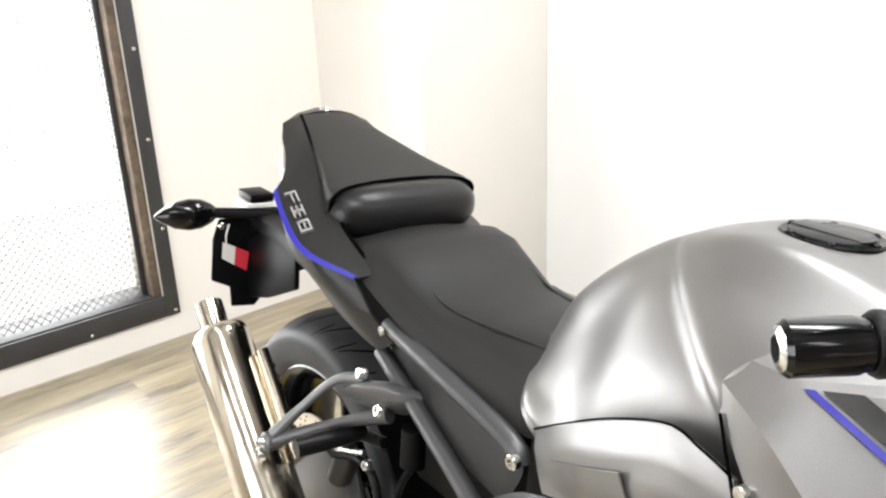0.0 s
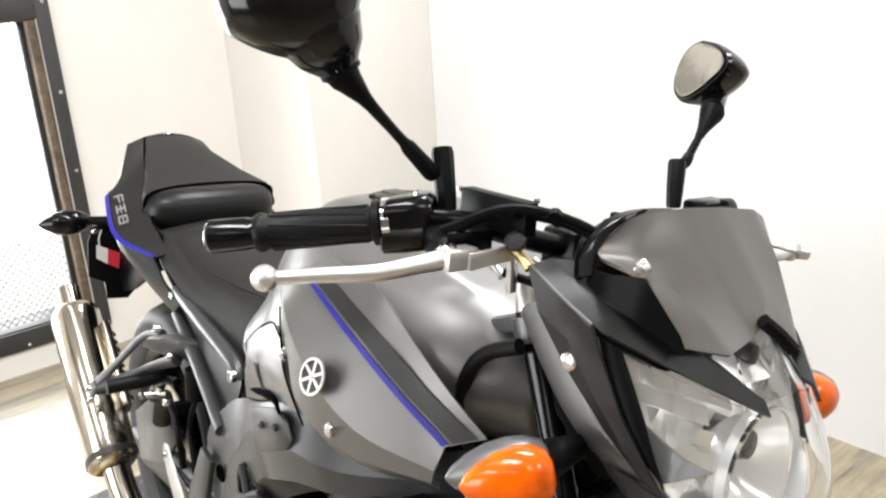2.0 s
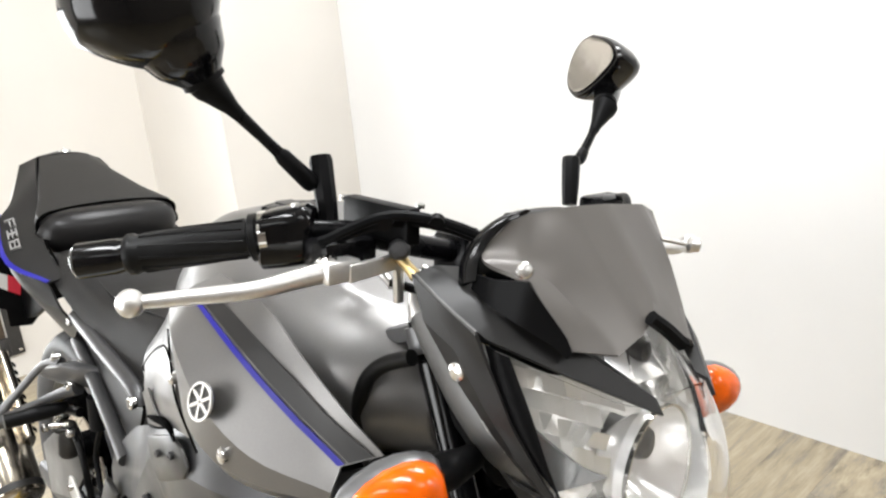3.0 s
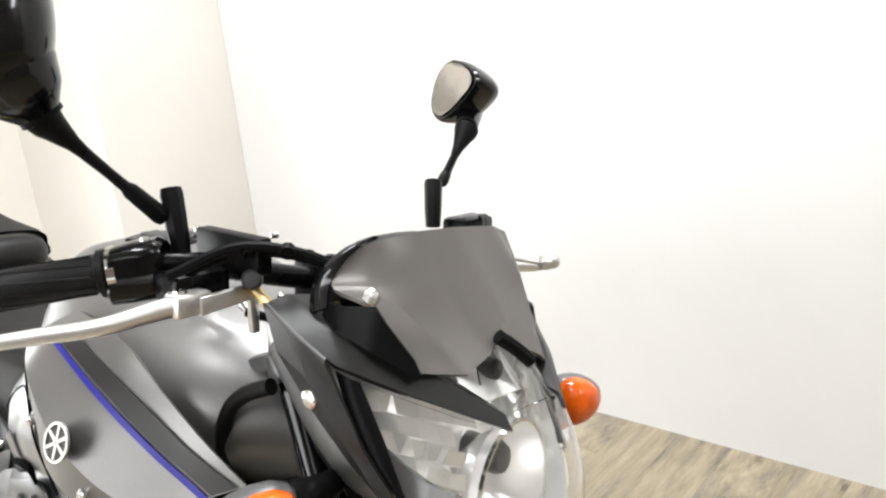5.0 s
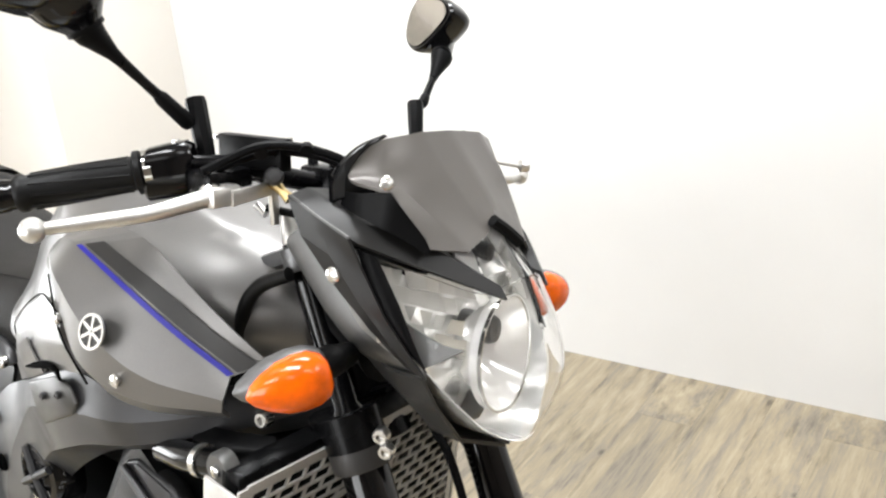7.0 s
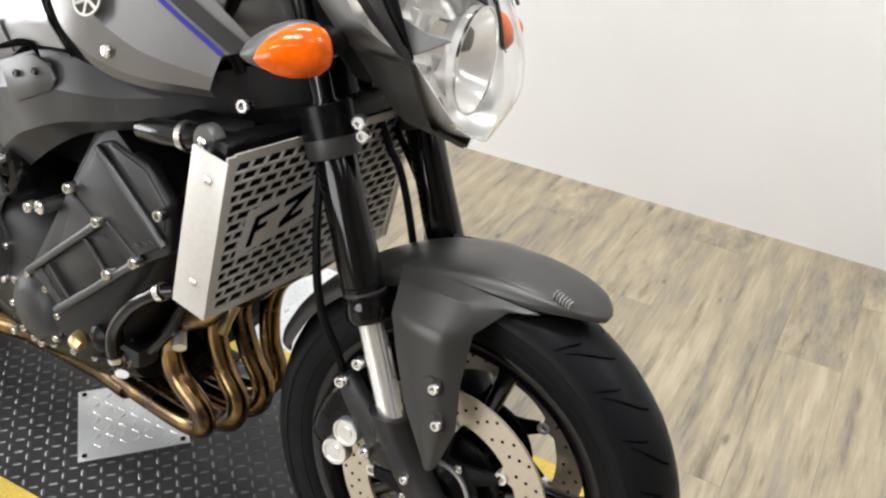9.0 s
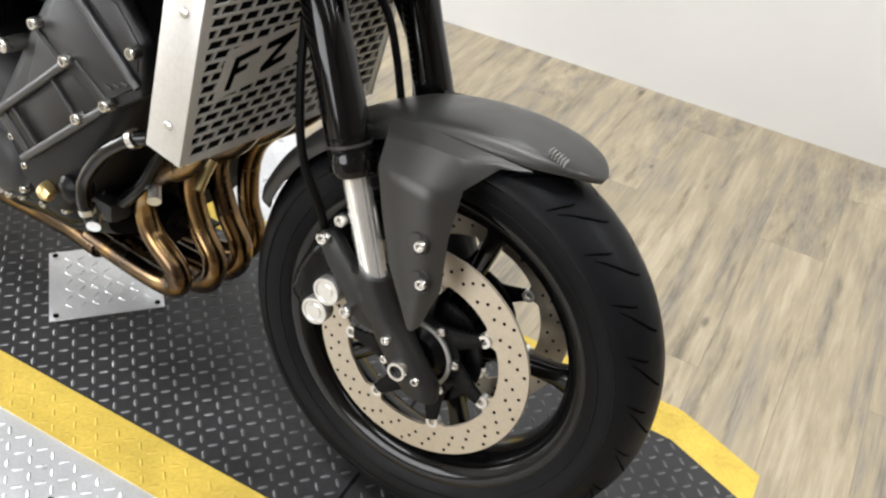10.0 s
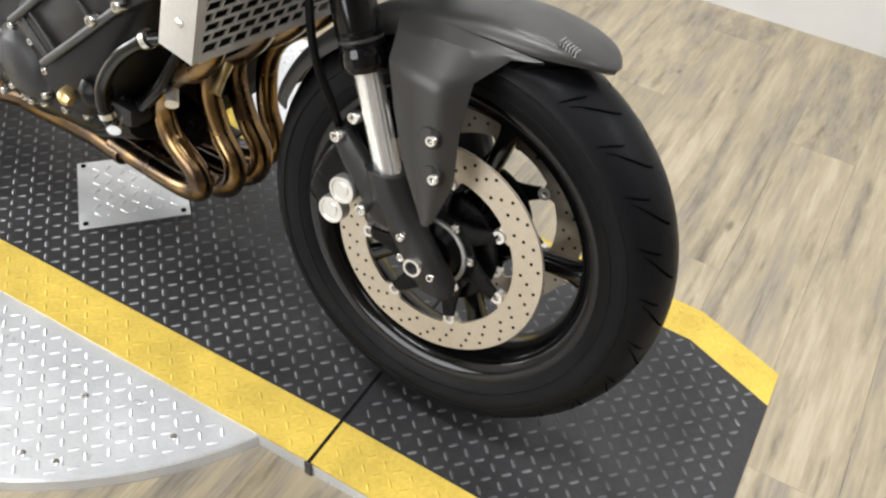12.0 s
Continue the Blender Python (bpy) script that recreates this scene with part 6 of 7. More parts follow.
# water hoses
for pts, r, mm in (
    ([(0.372, -0.195, 0.508), (0.345, -0.205, 0.496), (0.300, -0.208, 0.458), (0.264, -0.207, 0.408), (0.256, -0.205, 0.370), (0.262, -0.198, 0.335)], 0.0100, M_GLOSS),
    ([(0.40, -0.10, 0.52), (0.34, -0.13, 0.47), (0.31, -0.15, 0.40), (0.28, -0.16, 0.36)], 0.0095, M_GLOSS),
):
    P("coolant_hose", tube(pts, r, 14, 6), mm, None, "black coolant hose")
for p, d in (((0.350, -0.204, 0.499), (1, 0.2, 0.6)), ((0.259, -0.201, 0.350), (-0.1, -0.2, 1))):
    P("hose_clip", tube([Vector(p), Vector(p) + Vector(d).normalized() * 0.009], 0.0128, 16, 1), M_STEEL)
P("oil_filter", tube([(0.20, -0.06, 0.30), (0.285, -0.06, 0.285)], 0.034, 24, 1), M_BLACKMETAL)
P("side_casting", box(0.19, 0.26, -0.165, -0.12, 0.31, 0.345, 0.012), M_ENGINE)

# -- exhaust --
HEADER_A = [(0.395, -0.135, 0.555), (0.400, -0.135, 0.500), (0.372, -0.132, 0.450), (0.298, -0.120, 0.395), (0.268, -0.112, 0.345), (0.282, -0.110, 0.292), (0.330, -0.110, 0.255), (0.335, -0.106, 0.222), (0.290, -0.095, 0.198), (0.200, -0.085, 0.187), (0.100, -0.075, 0.182)]
HEADER_B = [(0.400, -0.050, 0.560), (0.405, -0.050, 0.500), (0.375, -0.050, 0.455), (0.312, -0.050, 0.408), (0.296, -0.050, 0.360), (0.318, -0.050, 0.295), (0.350, -0.050, 0.250), (0.340, -0.048, 0.205), (0.290, -0.040, 0.178), (0.200, -0.035, 0.172), (0.100, -0.030, 0.170)]
HEADER_C = [(0.400, 0.030, 0.560), (0.405, 0.030, 0.500), (0.370, 0.026, 0.455), (0.305, 0.018, 0.408), (0.285, 0.015, 0.360), (0.310, 0.015, 0.290), (0.342, 0.015, 0.242), (0.332, 0.015, 0.198), (0.285, 0.012, 0.172), (0.200, 0.008, 0.168), (0.100, 0.005, 0.166)]
HEADER_D = [(0.398, 0.110, 0.560), (0.402, 0.110, 0.500), (0.372, 0.100, 0.455), (0.314, 0.086, 0.408), (0.292, 0.080, 0.357), (0.293, 0.080, 0.280), (0.312, 0.080, 0.230), (0.305, 0.076, 0.195), (0.270, 0.064, 0.175), (0.190, 0.045, 0.170), (0.100, 0.030, 0.168)]
for h in (HEADER_A, HEADER_B, HEADER_C, HEADER_D):
    pipe = P("exhaust_header", tube(h, 0.0178, 20, 6), M_PIPE, None, "heat-tinted steel exhaust header")
    P("flange", tube([Vector(h[0]), Vector(h[0]) + Vector((0.001, 0, -0.012))], 0.026, 18, 1), M_STEEL, pipe)
    q = Vector(h[3]).lerp(Vector(h[2]), 0.35)
collector = P("collector", loft([oval((x, y, z), (0, 1, 0), (0, 0, 1), a, b, 24, 2.6) for x, y, z, a, b in ((0.13, -0.025, 0.176, 0.075, 0.024), (0.05, -0.03, 0.172, 0.060, 0.026), (-0.05, -0.05, 0.172, 0.042, 0.028), (-0.12, -0.07, 0.176, 0.030, 0.028))]), M_PIPE, None, "heat-tinted exhaust collector")
LINK = [(-0.10, -0.065, 0.176), (-0.22, -0.12, 0.190), (-0.34, -0.19, 0.225), (-0.42, -0.232, 0.280), (-0.470, -0.252, 0.345), (-0.505, -0.258, 0.392)]
link = P("link_pipe", tube(LINK[2:], 0.0255, 24, 6), M_CAN, None, "polished exhaust link pipe")
P("link_front", tube(LINK[:3], 0.0252, 24, 6), M_PIPE, link)

C0, C1 = Vector((-0.500, -0.262, 0.392)), Vector((-0.748, -0.262, 0.632))
CD = (C1 - C0).normalized()
CN = CD.cross(Vector((0, 1, 0))).normalized()


def can_ring(f, k):
    return oval(C0.lerp(C1, f), (0, 1, 0), CN, 0.046 * k, 0.056 * k, 32, 2.3)


can = P("muffler", loft([can_ring(f, k) for f, k in ((0.0, 0.62), (0.012, 0.80), (0.03, 0.96), (0.05, 1.0), (0.93, 1.0), (0.96, 0.97), (0.985, 0.88), (1.0, 0.72))]), M_CAN, None, "polished steel muffler")
P("can_band", loft([can_ring(f, k) for f, k in ((0.045, 1.0), (0.047, 1.03), (0.080, 1.03), (0.082, 1.0))]), M_BAND, can)
P("outlet", spin([(0.019, -0.03), (0.0225, -0.03), (0.0225, 0.045), (0.019, 0.045)], (0, 0, 0), "Z", 24, True), M_CAN, can).matrix_local = aim(C1 + CD * 0.005 + CN * 0.002, CD)
P("heat_guard", loft([[q + Vector((0, 0.003, 0)) for q in oval(C0.lerp(C1, f) + CN * -0.040 + Vector((0, 0.034, 0)), (0.0, 0.75, 0.0), CN, 0.014, 0.030, 16, 3)] for f in (0.28, 0.30, 0.78, 0.80)]), M_CAN, can)
for k in range(9):
    q = C0.lerp(C1, 0.34 + 0.05 * k) + Vector((0, 0.052, 0)) + CN * -0.045
    P("guard_slot", box(q.x - 0.009, q.x + 0.009, q.y - 0.001, q.y + 0.001, q.z - 0.003, q.z + 0.003), M_GROOVE, can)
hang = P("muffler_hanger", loft([oval((x, y, z), (0.75, 0, 0.66), (0, 1, 0), a, 0.020, 20, 3) for x, y, z, a in ((-0.325, -0.150, 0.662, 0.034), (-0.345, -0.178, 0.668, 0.038), (-0.375, -0.196, 0.672, 0.036), (-0.405, -0.206, 0.668, 0.024))]), M_HANGER, None, "dark grey muffler hanger with two arms")
P("hanger_arm", tube([(-0.392, -0.196, 0.682), (-0.440, -0.214, 0.666), (-0.475, -0.246, 0.618), (-0.497, -0.280, 0.572)], [0.009, 0.0070, 0.0065, 0.010], 12, 5), M_HANGER, hang)
P("hanger_arm", tube([(-0.345, -0.188, 0.650), (-0.42, -0.226, 0.612), (-0.497, -0.280, 0.562)], [0.012, 0.0065, 0.010], 12, 5), M_LINK, hang)
P("hanger_eye", spin([(0.0001, -0.295), (0.010, -0.295), (0.014, -0.291), (0.014, -0.270)], (-0.502, 0, 0.560), "Y", 20), M_HANGER, hang)
for x, y, z, r in ((-0.503, -0.294, 0.560, 0.008), (-0.355, -0.194, 0.653, 0.010), (-0.388, -0.204, 0.694, 0.008), (-0.512, -0.290, 0.535, 0.009)):
    P("bolt", bolt((x, y, z), (-0.2, -1, 0.3), r, 0.009), M_STEEL, hang)
# brake rod, cylinder and hoses under the hanger
pedal = P("rear_brake_cylinder", tube([(-0.500, -0.170, 0.470), (-0.480, -0.172, 0.510), (-0.465, -0.174, 0.535)], [0.019, 0.019, 0.013], 18, 2), M_BAND, None, "dark brake cylinder with steel rods")
for pts, r, mm in (([(-0.490, -0.190, 0.540), (-0.450, -0.192, 0.566), (-0.415, -0.190, 0.590)], 0.0048, M_STEEL), ([(-0.535, -0.190, 0.512), (-0.470, -0.194, 0.538), (-0.400, -0.190, 0.566)], 0.0045, M_STEEL),
                   ([(-0.520, -0.185, 0.520), (-0.480, -0.192, 0.525), (-0.420, -0.186, 0.545), (-0.375, -0.186, 0.530), (-0.35, -0.182, 0.44)], 0.0062, M_GRIP), ([(-0.455, -0.182, 0.560), (-0.41, -0.192, 0.590), (-0.36, -0.184, 0.600)], 0.0085, M_BLACKMETAL)):
    P("brake_rod", tube(pts, r, 10, 4), mm, pedal)
for x, z in ((-0.530, 0.513), (-0.404, 0.598), (-0.378, 0.560)):
    P("bolt", bolt((x, -0.196, z), (0, -1, 0.2), 0.0075, 0.008), M_STEEL, pedal)

# -- tail --
seat = B("rider_seat", loft([
    spline([(x, -w, z1), (x, -(0.4 * c + 0.6 * w), z1 + (z - z1) * 0.45), (x, -c, z - 0.008), (x, 0, z), (x, c, z - 0.008), (x, 0.4 * c + 0.6 * w, z1 + (z - z1) * 0.45), (x, w, z1), (x, 0, z1 - 0.01)], 4)
    for x, c, w, z, z1 in ((-0.092, 0.050, 0.140, 0.790, 0.728), (-0.112, 0.074, 0.148, 0.808, 0.722), (-0.165, 0.086, 0.154, 0.810, 0.726), (-0.240, 0.098, 0.158, 0.806, 0.740), (-0.315, 0.110, 0.162, 0.808, 0.756), (-0.370, 0.120, 0.170, 0.830, 0.776), (-0.420, 0.126, 0.174, 0.853, 0.795), (-0.465, 0.128, 0.172, 0.857, 0.810), (-0.510, 0.118, 0.156, 0.849, 0.818), (-0.560, 0.098, 0.136, 0.836, 0.822))]), M_SEAT, None, "black vinyl rider seat with stitched crease", 50)
for s in (-1, 1):
    B("stitch_line", tube([(-0.118, s * 0.0745, 0.8025), (-0.18, s * 0.0885, 0.8022), (-0.30, s * 0.1080, 0.8000), (-0.37, s * 0.1160, 0.8210), (-0.42, s * 0.1160, 0.8430)], 0.0016, 6, 6), M_SEAT, seat)


def mid(x):
    """The tail's middle line, a little to the right of the wheels' line."""
    return float(np.interp(x, (-0.95, -0.85, -0.53), (-0.014, -0.018, -0.043)))


def narrow(bm):
    """The tail's left half draws in towards its tip."""
    for v in bm.verts:
        c = mid(v.co.x)
        if v.co.y > c:
            v.co.y = c + (v.co.y - c) * float(np.interp(v.co.x, (-0.88, -0.58), (0.50, 1.0)))
    return bm


def K(name, bm, material, parent=None, label="", angle=38):
    """A part of the tail, shifted to its middle line."""
    for v in bm.verts:
        v.co.y += mid(v.co.x)
    return P(name, narrow(bm), material, parent, label, angle)


def pillion():
    rings = []
    for x, w, z, z1 in ((-0.548, 0.100, 0.880, 0.858), (-0.556, 0.124, 0.902, 0.850), (-0.575, 0.125, 0.906, 0.860), (-0.640, 0.104, 0.922, 0.882), (-0.734, 0.082, 0.946, 0.918), (-0.800, 0.070, 0.961, 0.938), (-0.828, 0.062, 0.966, 0.946)):
        rings.append(spline([(x, -w, z1), (x, -w, z1 + (z - z1) * 0.68), (x, -w * 0.86, z - 0.003), (x, 0, z), (x, w * 0.86, z - 0.003), (x, w, z1 + (z - z1) * 0.68), (x, w, z1), (x, 0, z1 - 0.008)], 4))
    return loft(rings)


pil = K("pillion_seat", pillion(), M_SEAT, None, "black vinyl pillion seat with piped front edge", 50)
K("piping", tube([(-0.560, -0.1265, 0.868), (-0.553, -0.123, 0.892), (-0.558, -0.09, 0.9035), (-0.562, 0, 0.9075), (-0.558, 0.09, 0.9035), (-0.553, 0.123, 0.892), (-0.560, 0.1265, 0.868)], 0.003, 8, 6), M_GROOVE, pil)
K("bolster", loft([oval((-0.553 - 0.012 * u * u, 0.131 * u, 0.866 - 0.003 * u * u), (1, 0, 0), (0, 0, 1), 0.044 * k, 0.040 * k, 24, 2.3) for u in [-1 + i / 12 for i in range(25)] for k in [max(0.05, (1 - abs(u) ** 6) ** 0.5)]]), M_ROLL, pil, "smooth black bolster", 50)
COWL_ROWS = [
    [(-0.430, -0.168, 0.815), (-0.535, -0.165, 0.858), (-0.638, -0.138, 0.896), (-0.734, -0.112, 0.938), (-0.825, -0.084, 0.963)],
    [(-0.445, -0.190, 0.806), (-0.525, -0.230, 0.829), (-0.639, -0.213, 0.874), (-0.697, -0.171, 0.904), (-0.813, -0.120, 0.953)],
    [(-0.405, -0.186, 0.768), (-0.500, -0.212, 0.785), (-0.605, -0.212, 0.822), (-0.690, -0.168, 0.872), (-0.815, -0.116, 0.915)],
    [(-0.370, -0.172, 0.738), (-0.425, -0.170, 0.714), (-0.560, -0.180, 0.758), (-0.670, -0.150, 0.825), (-0.800, -0.100, 0.880)],
]


def tail_cowl():
    return net(COWL_ROWS, 5, 0.005, "r")


def left_side(bm):
    """Mirrors a bmesh over the tail's middle line."""
    flip(bm)
    for v in bm.verts:
        v.co.y += 2 * mid(v.co.x)
    return bm


def tuck(bm):
    """The left flank lies closer to the seats."""
    for v in bm.verts:
        k = max(0.0, min(1.0, (v.co.x + 0.80) / 0.15))
        v.co.y -= 0.040 * k
        v.co.z -= 0.018 * k
    return bm


cowls = P("tail_cowl", tail_cowl(), M_DARK, None, "dark matt tail cowl with a blue edge stripe", 14), P("tail_cowl", narrow(tuck(left_side(tail_cowl()))), M_DARK, None, "dark matt tail cowl with a blue edge stripe", 14)
P("tail_bridge", narrow(net([[(-0.825, -0.084, 0.963), (-0.835, -0.05, 0.967), (-0.838, -0.018, 0.968), (-0.835, 0.015, 0.967), (-0.825, 0.046, 0.963)],
                      [(-0.813, -0.120, 0.953), (-0.856, -0.070, 0.962), (-0.882, -0.020, 0.966), (-0.866, 0.030, 0.958), (-0.832, 0.076, 0.945)],
                      [(-0.818, -0.118, 0.925), (-0.864, -0.070, 0.934), (-0.892, -0.020, 0.936), (-0.872, 0.030, 0.930), (-0.836, 0.076, 0.920)],
                      [(-0.812, -0.110, 0.880), (-0.850, -0.065, 0.882), (-0.876, -0.020, 0.882), (-0.858, 0.030, 0.882), (-0.830, 0.070, 0.880)]], 4, 0.004, "rc")), M_DARK, None, "", 14)
P("cowl_gap", tube([(x, y + 0.004, z + 0.0005) for x, y, z in COWL_ROWS[0]], 0.0022, 6, 6), M_GROOVE, pil)
lock = P("seat_lock", spin([(0.0001, 0.003), (0.004, 0.003), (0.005, 0.0045), (0.011, 0.0045), (0.013, 0.0)], (0, 0, 0), "Z", 20), M_STEEL)
lock.matrix_local = pose(-0.850, -0.018, 0.967, 0, -4, 0)


def tail_stripe():
    """A blue line along the cowl's fold, with its knee at the lowest point."""
    low = [Vector(p) + Vector((0, -0.0032, 0.001)) for p in COWL_ROWS[1][:4]]
    low[3] = low[2].lerp(low[3], 0.3)
    hi = [p + (Vector(q) - Vector(p)).normalized() * 0.009 + Vector((0, -0.002, 0.002)) for p, q in zip(low, COWL_ROWS[0])]
    return net([low, hi], 5, 0.0012)


stripe = P("blue_stripe", tail_stripe(), M_BLUE, cowls[0], "bright blue stripe")
# three pale blocks of the cowl's emblem
q0, q1 = Vector((-0.636, -0.193, 0.8815)), Vector((-0.545, -0.209, 0.8455))
e0 = (q1 - q0).normalized()
e1 = (Vector((-0.60, -0.155, 0.884)) - Vector((-0.60, -0.218, 0.859))).normalized()
e2 = e0.cross(e1).normalized()
e2 = e2 if e2.y < 0 else -e2
e1 = (e1 - e0 * e1.dot(e0)).normalized()
EM = Matrix(((e0.x, e1.x, e2.x, q0.x), (e0.y, e1.y, e2.y, q0.y), (e0.z, e1.z, e2.z, q0.z), (0, 0, 0, 1)))
for k in range(3):
    x0 = 0.035 * k
    bars = [(0, 0.026, 0.0145, 0.0172), (0, 0.026, 0.0075, 0.0098)]
    bars += [(0, 0.0045, 0, 0.0145)] if k != 1 else [(0.010, 0.0155, 0.0025, 0.0145)]
    bars += [(0, 0.026, 0, 0.0026)] if k else []
    bars += [(0.0215, 0.026, 0.0026, 0.0145)] if k == 2 else []
    for a, b_, c, d in bars:
        P("emblem_bar", slab([(x0 + a, c), (x0 + b_, c), (x0 + b_, d), (x0 + a, d)], EM @ pose(0, -0.008, -0.008), 0.0105), M_PRINT, cowls[0])
# tail lamp, mudguard tongue and plate holder
lampu = P("tail_lamp", net([[(-0.83, -0.108, 0.912), (-0.885, -0.07, 0.912), (-0.905, -0.02, 0.912), (-0.885, 0.03, 0.912), (-0.83, 0.07, 0.912)], [(-0.84, -0.112, 0.868), (-0.895, -0.07, 0.868), (-0.915, -0.02, 0.868), (-0.895, 0.03, 0.868), (-0.84, 0.072, 0.868)]], 4, 0.006), M_LETTER, None, "clear tail lamp")
P("lamp_side", net([[(-0.705, -0.172, 0.896), (-0.76, -0.150, 0.918), (-0.815, -0.124, 0.934)], [(-0.712, -0.168, 0.872), (-0.765, -0.148, 0.888), (-0.82, -0.122, 0.900)]], 3, 0.004), M_LETTER, lampu)
ACROSS = Matrix(((0, 0, 1, 0), (1, 0, 0, 0), (0, 1, 0, 0), (0, 0, 0, 1)))      # outlines in y, z; thickness along x
holder = B("plate_holder", slab([(-0.150, 0.738), (-0.163, 0.699), (-0.166, 0.618), (-0.129, 0.600), (-0.126, 0.559), (-0.078, 0.554), (-0.037, 0.599), (0.060, 0.620), (0.060, 0.738)], pose(-1.022, 0, 0) @ ACROSS, 0.007, 0.003), M_PLASTIC, None, "black plate holder with a small red and white tag")
B("holder_arm", loft([oval((x, -0.02, z), (0, 1, 0), (0.3, 0, 0.95), w, h, 20, 4) for x, z, w, h in ((-0.72, 0.74, 0.09, 0.03), (-0.85, 0.745, 0.085, 0.025), (-0.97, 0.735, 0.075, 0.022), (-1.02, 0.72, 0.07, 0.02))]), M_PLASTIC, holder)
B("holder_fin", slab([(-0.80, 0.66), (-0.93, 0.60), (-1.01, 0.575), (-1.03, 0.68), (-0.95, 0.735), (-0.80, 0.735)], Matrix(((1, 0, 0, 0), (0, 0, -1, -0.080), (0, 1, 0, 0), (0, 0, 0, 1))), 0.012, 0.003), M_PLASTIC, holder)
for mm, poly in ((M_LETTER, [(-0.147, 0.662), (-0.145, 0.694), (-0.120, 0.682), (-0.123, 0.646)]), (M_RED, [(-0.1225, 0.646), (-0.1195, 0.682), (-0.092, 0.668), (-0.098, 0.631)])):
    B("tag", slab(poly, pose(-1.012, 0, 0) @ ACROSS, 0.002), mm, holder, "small red and white tag")
B("tag_string", tube([(-1.011, -0.138, 0.688), (-1.008, -0.140, 0.708), (-1.012, -0.132, 0.728)], 0.0016, 6, 4), M_LETTER, holder)
B("holder_bolt", bolt((-1.014, -0.146, 0.726), (1, 0, 0), 0.007, 0.006), M_STEEL, holder)


# added block stands in for the far rear indicator and its pale tip
B("plate_lamp", box(-1.085, -1.02, -0.085, -0.035, 0.762, 0.778, 0.004), M_PLASTIC, holder)
B("plate_lamp_lens", box(-1.084, -1.020, -0.092, -0.034, 0.744, 0.7615, 0.004), M_LETTER, holder)


def rear_indicator(s):
    o, t = Vector((-1.030, s * 0.150, 0.748)), Vector((-1.060, s * 0.262, 0.742))
    d = (t - o).normalized()
    u = Vector((0, 0, 1))
    w = d.cross(u).normalized()
    sh = B("indicator", loft([oval(o + d * 0.112 * f, w, u, 0.026 * k, 0.030 * k, 24, 2.1) for f, k in ((0, 0.3), (0.08, 0.6), (0.25, 0.92), (0.45, 1.0), (0.68, 0.82), (0.88, 0.42), (1.0, 0.06))]), M_GLOSS, None, "black rear indicator with a clear tip")
    B("lens", loft([oval(o + d * 0.112 * f + w * 0.004 * -s, w, u, 0.0262 * k, 0.0295 * k, 24, 2.1) for f, k in ((0.66, 0.87), (0.74, 0.78), (0.88, 0.47), (1.01, 0.10))]), M_LETTER, sh)
    B("stem", tube([(-0.960, s * 0.045, 0.752), (-0.995, s * 0.10, 0.750), (-1.032, s * 0.158, 0.748)], [0.015, 0.011, 0.010], 12, 3), M_PLASTIC, sh)


rear_indicator(-1)
rear_indicator(1)

# -- subframe, hugger, swingarm, pegs --
heel = P("heel_plate", slab([(-0.372, 0.470), (-0.360, 0.494), (-0.344, 0.497), (-0.262, 0.425), (-0.244, 0.404), (-0.262, 0.380), (-0.292, 0.376), (-0.330, 0.420)], Matrix(((1, 0, 0, 0), (0, 0, -1, -0.208), (0, 1, 0, 0), (0, 0, 0, 1))), 0.005, 0.002), M_SHEET, None, "pale alloy heel plate")
for x, z in ((-0.345, 0.480), (-0.265, 0.405)):
    P("bolt", bolt((x, -0.213, z), (0, -1, 0), 0.006, 0.006), M_STEEL, heel)
P("swingarm_guard", slab([(-0.715, 0.400), (-0.620, 0.462), (-0.484, 0.520), (-0.448, 0.446), (-0.540, 0.350), (-0.690, 0.300)], Matrix(((1, 0, 0, 0), (0, 0, -1, -0.152), (0, 1, 0, 0), (0, 0, 0, 1))), 0.008, 0.003), M_LINK, None, "dark grey swingarm guard")
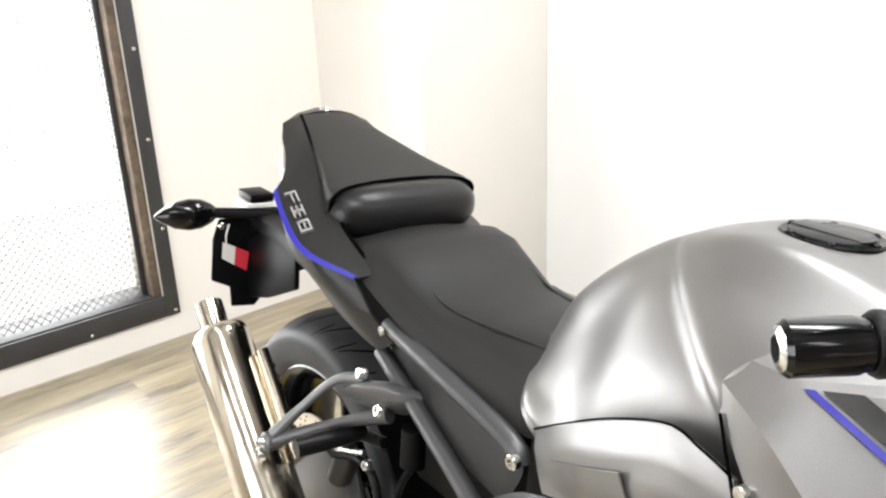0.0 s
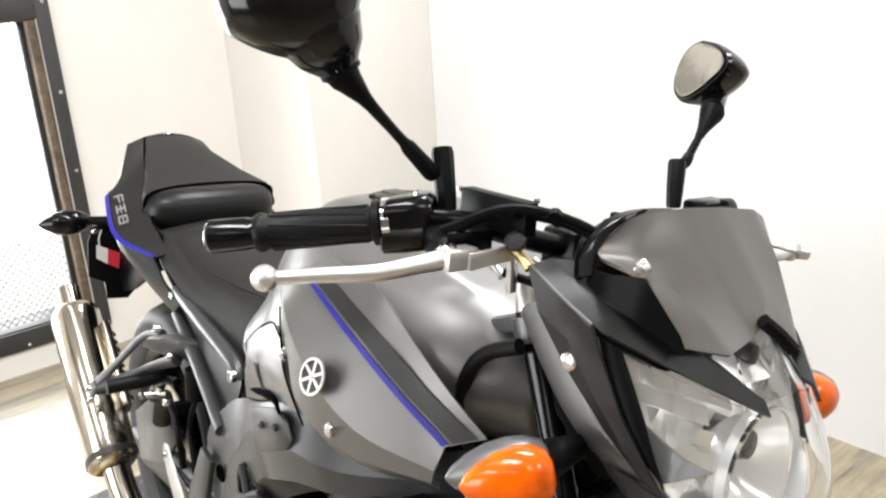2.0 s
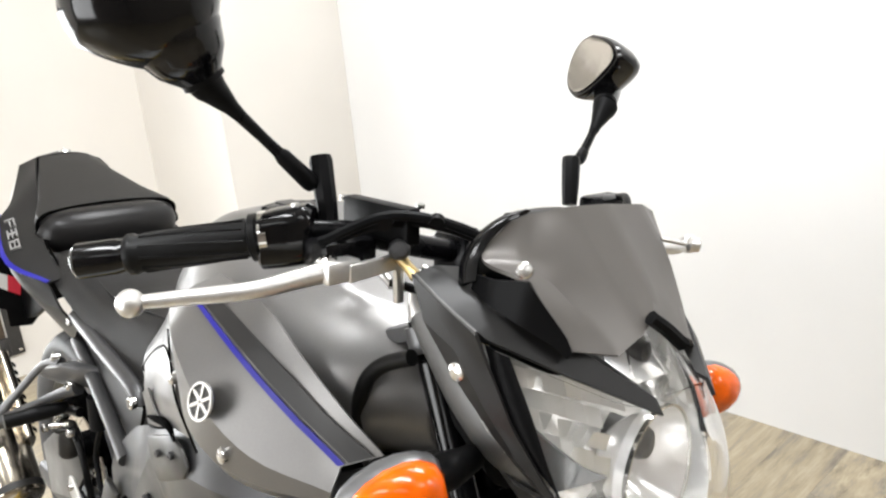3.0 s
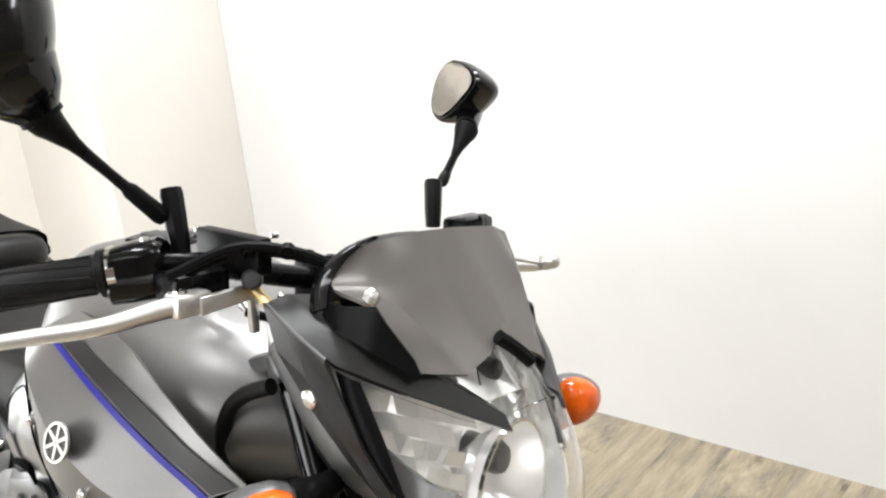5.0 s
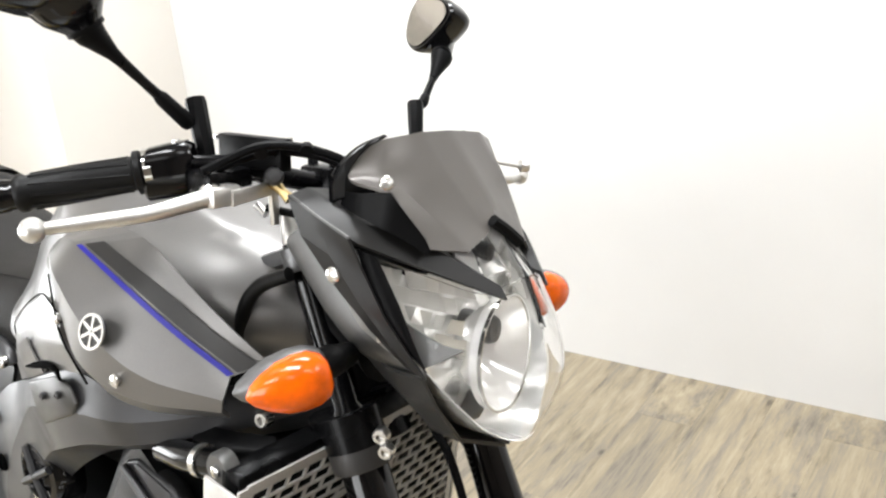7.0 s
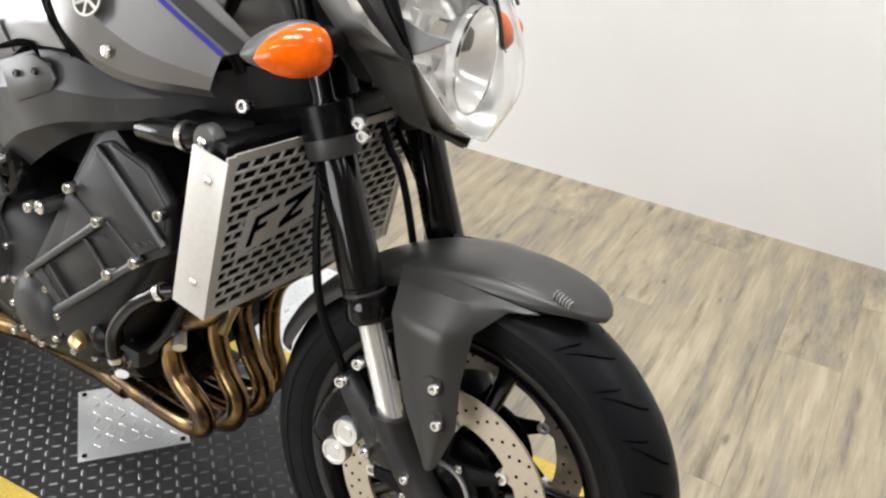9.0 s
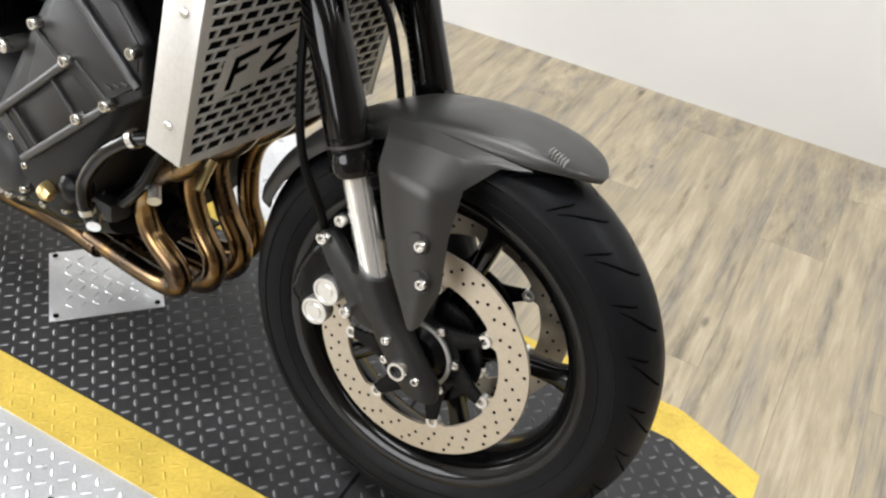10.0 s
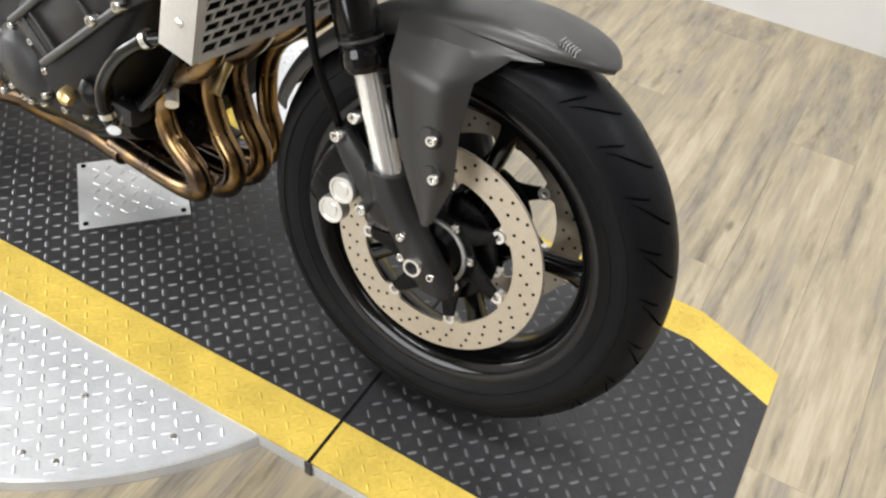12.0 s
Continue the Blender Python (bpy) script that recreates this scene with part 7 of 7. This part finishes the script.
for s in (-1, 1):
    rails = [
        P("subframe_rail", tube([(-0.100, s * 0.176, 0.700), (-0.121, s * 0.175, 0.718), (-0.25, s * 0.172, 0.738), (-0.39, s * 0.166, 0.757)], 0.0125, 14, 3), M_LINK, None, "black tubular seat rail"),
        P("subframe_rail", tube([(-0.125, s * 0.195, 0.612), (-0.22, s * 0.183, 0.645), (-0.414, s * 0.160, 0.708)], 0.0120, 14, 3), M_LINK),
        P("side_panel", net([[(-0.105, s * 0.168, 0.700), (-0.24, s * 0.164, 0.719), (-0.38, s * 0.156, 0.738)], [(-0.095, s * 0.172, 0.690), (-0.23, s * 0.166, 0.690), (-0.39, s * 0.152, 0.730)], [(-0.115, s * 0.176, 0.640), (-0.23, s * 0.168, 0.655), (-0.40, s * 0.150, 0.708)]], 4, 0.005), M_DARK),
        P("bolt", bolt((-0.099, s * 0.188, 0.708), (0, s, 0), 0.009, 0.006), M_STEEL),
        P("bolt", bolt((-0.385, s * 0.178, 0.752), (0, s, 0), 0.007, 0.005), M_STEEL),
    ]
    if s > 0:
        for ob in rails:
            ob.location.y -= 0.045      # the left rail lies closer in
    # foot peg and its hanger plate
    hp = P("peg_hanger", slab([(-0.13, 0.56), (-0.17, 0.57), (-0.23, 0.47), (-0.27, 0.33), (-0.245, 0.315), (-0.20, 0.36), (-0.17, 0.44)], Matrix(((1, 0, 0, 0), (0, 0, -1, 0), (0, 1, 0, 0), (0, 0, 0, 1))) @ pose(0, 0, 0.205 if s < 0 else -0.215), 0.010, 0.003), M_GUARD, None, "dark grey foot peg hanger")
    P("foot_peg", tube([(-0.235, s * 0.215, 0.352), (-0.24, s * 0.235, 0.352), (-0.245, s * 0.245, 0.353), (-0.25, s * 0.315, 0.357), (-0.25, s * 0.320, 0.357)], [0.010, 0.010, 0.014, 0.014, 0.010], 14, 1), M_GRIP, hp, "black rubber foot peg")
    pp = P("pillion_peg", tube([(-0.40, s * 0.190, 0.600), (-0.405, s * 0.225, 0.598), (-0.41, s * 0.29, 0.596)], [0.010, 0.013, 0.013], 14, 1), M_GRIP)
    P("swingarm", loft([oval((x, s * y, z), (0, 1, 0), (0, 0, 1), 0.020, h, 16, 4) for x, y, z, h in ((-0.14, 0.125, 0.375, 0.045), (-0.30, 0.130, 0.360, 0.042), (-0.50, 0.132, 0.335, 0.034), (-0.70, 0.132, 0.305, 0.030), (-0.80, 0.132, 0.298, 0.024))]), M_ENGINE, None, "dark grey swingarm")
P("hugger", net([[(RX.x + 0.335 * math.cos(radians(a)), y, RX.z + (0.335 - 0.02 * abs(y) / 0.09) * math.sin(radians(a))) for y in (-0.098, -0.06, 0, 0.06, 0.098)] for a in (18, 30, 42, 52)], 4, 0.003), M_PLASTIC, None, "black rear hugger")
P("undertray", net([[(-0.30, -0.13, 0.70), (-0.30, 0, 0.69), (-0.30, 0.13, 0.70)], [(-0.52, -0.12, 0.70), (-0.52, 0, 0.70), (-0.52, 0.12, 0.70)], [(-0.78, -0.09, 0.765), (-0.78, 0, 0.765), (-0.78, 0.09, 0.765)], [(-0.95, -0.05, 0.84), (-0.95, 0, 0.84), (-0.95, 0.05, 0.84)]], 4, 0.005), M_PLASTIC)
P("battery_tray", box(-0.42, -0.14, -0.11, 0.11, 0.50, 0.71, 0.03), M_PLASTIC)
P("rear_shock", tube([(-0.22, 0.02, 0.36), (-0.26, 0.02, 0.56)], 0.032, 18, 1), M_BLACKMETAL)
P("rear_reservoir", tube([(-0.315, -0.168, 0.585), (-0.315, -0.168, 0.640)], 0.017, 16, 1), M_PLASTIC)
P("rear_brake_hose", tube([(-0.315, -0.168, 0.585), (-0.34, -0.172, 0.52), (-0.30, -0.178, 0.44), (-0.36, -0.165, 0.38), (-0.55, -0.15, 0.37)], 0.005, 8, 5), M_PLASTIC)
P("rear_caliper", loft([oval((-0.655 + dx, y, 0.385), (0.5, 0, 0.86), (0.86, 0, -0.5), 0.05, 0.026, 18, 3.4) for y, dx in ((-0.055, 0), (-0.062, 0), (-0.105, 0), (-0.112, 0))]), M_BLACKMETAL)
P("side_stand", tube([(-0.05, 0.155, 0.285), (-0.02, 0.215, 0.16), (0.01, 0.258, 0.032)], [0.013, 0.012, 0.011], 14, 3), M_BLACKMETAL, None, "black side stand folded out")
P("stand_foot", box(-0.025, 0.045, 0.235, 0.280, 0.0335, 0.040, 0.002), M_BLACKMETAL).matrix_local = pose(0, 0, 0.0)


# ---- floor planks ----
def planks():
    """Oak vinyl planks laid along the west wall, staggered."""
    wide, long, gap = 0.152, 1.22, 0.0003
    bm = box(-long / 2 + gap / 2, long / 2 - gap / 2, -wide / 2 + gap / 2, wide / 2 - gap / 2, -0.006, 0, 0.0003, 1)
    finish(bm, 30)
    me = bpy.data.meshes.new("plank")
    bm.to_mesh(me)
    bm.free()
    me.materials.append(M_PLANK)
    rng = random.Random(5)
    u = WALL_A - 0.06
    row = 0
    while u < BACK_U + 0.05:
        v = WALL_B + 0.08 - long / 2 + (row * 0.41 + rng.random() * 0.15) % long
        while v > BACK_V - 0.6:
            a, b = max(v - long / 2, BACK_V - T + 0.01), min(v + long / 2, WALL_B + T - 0.01)
            if b - a > 0.05:
                ob = new("plank", me)
                ob.parent = floor
                ob.matrix_local = pose(u, (a + b) / 2, FLOOR_Z, 0, 0, 90) @ Matrix.Diagonal(((b - a) / long, 1, 1, 1))
            v -= long
        u += wide
        row += 1


planks()
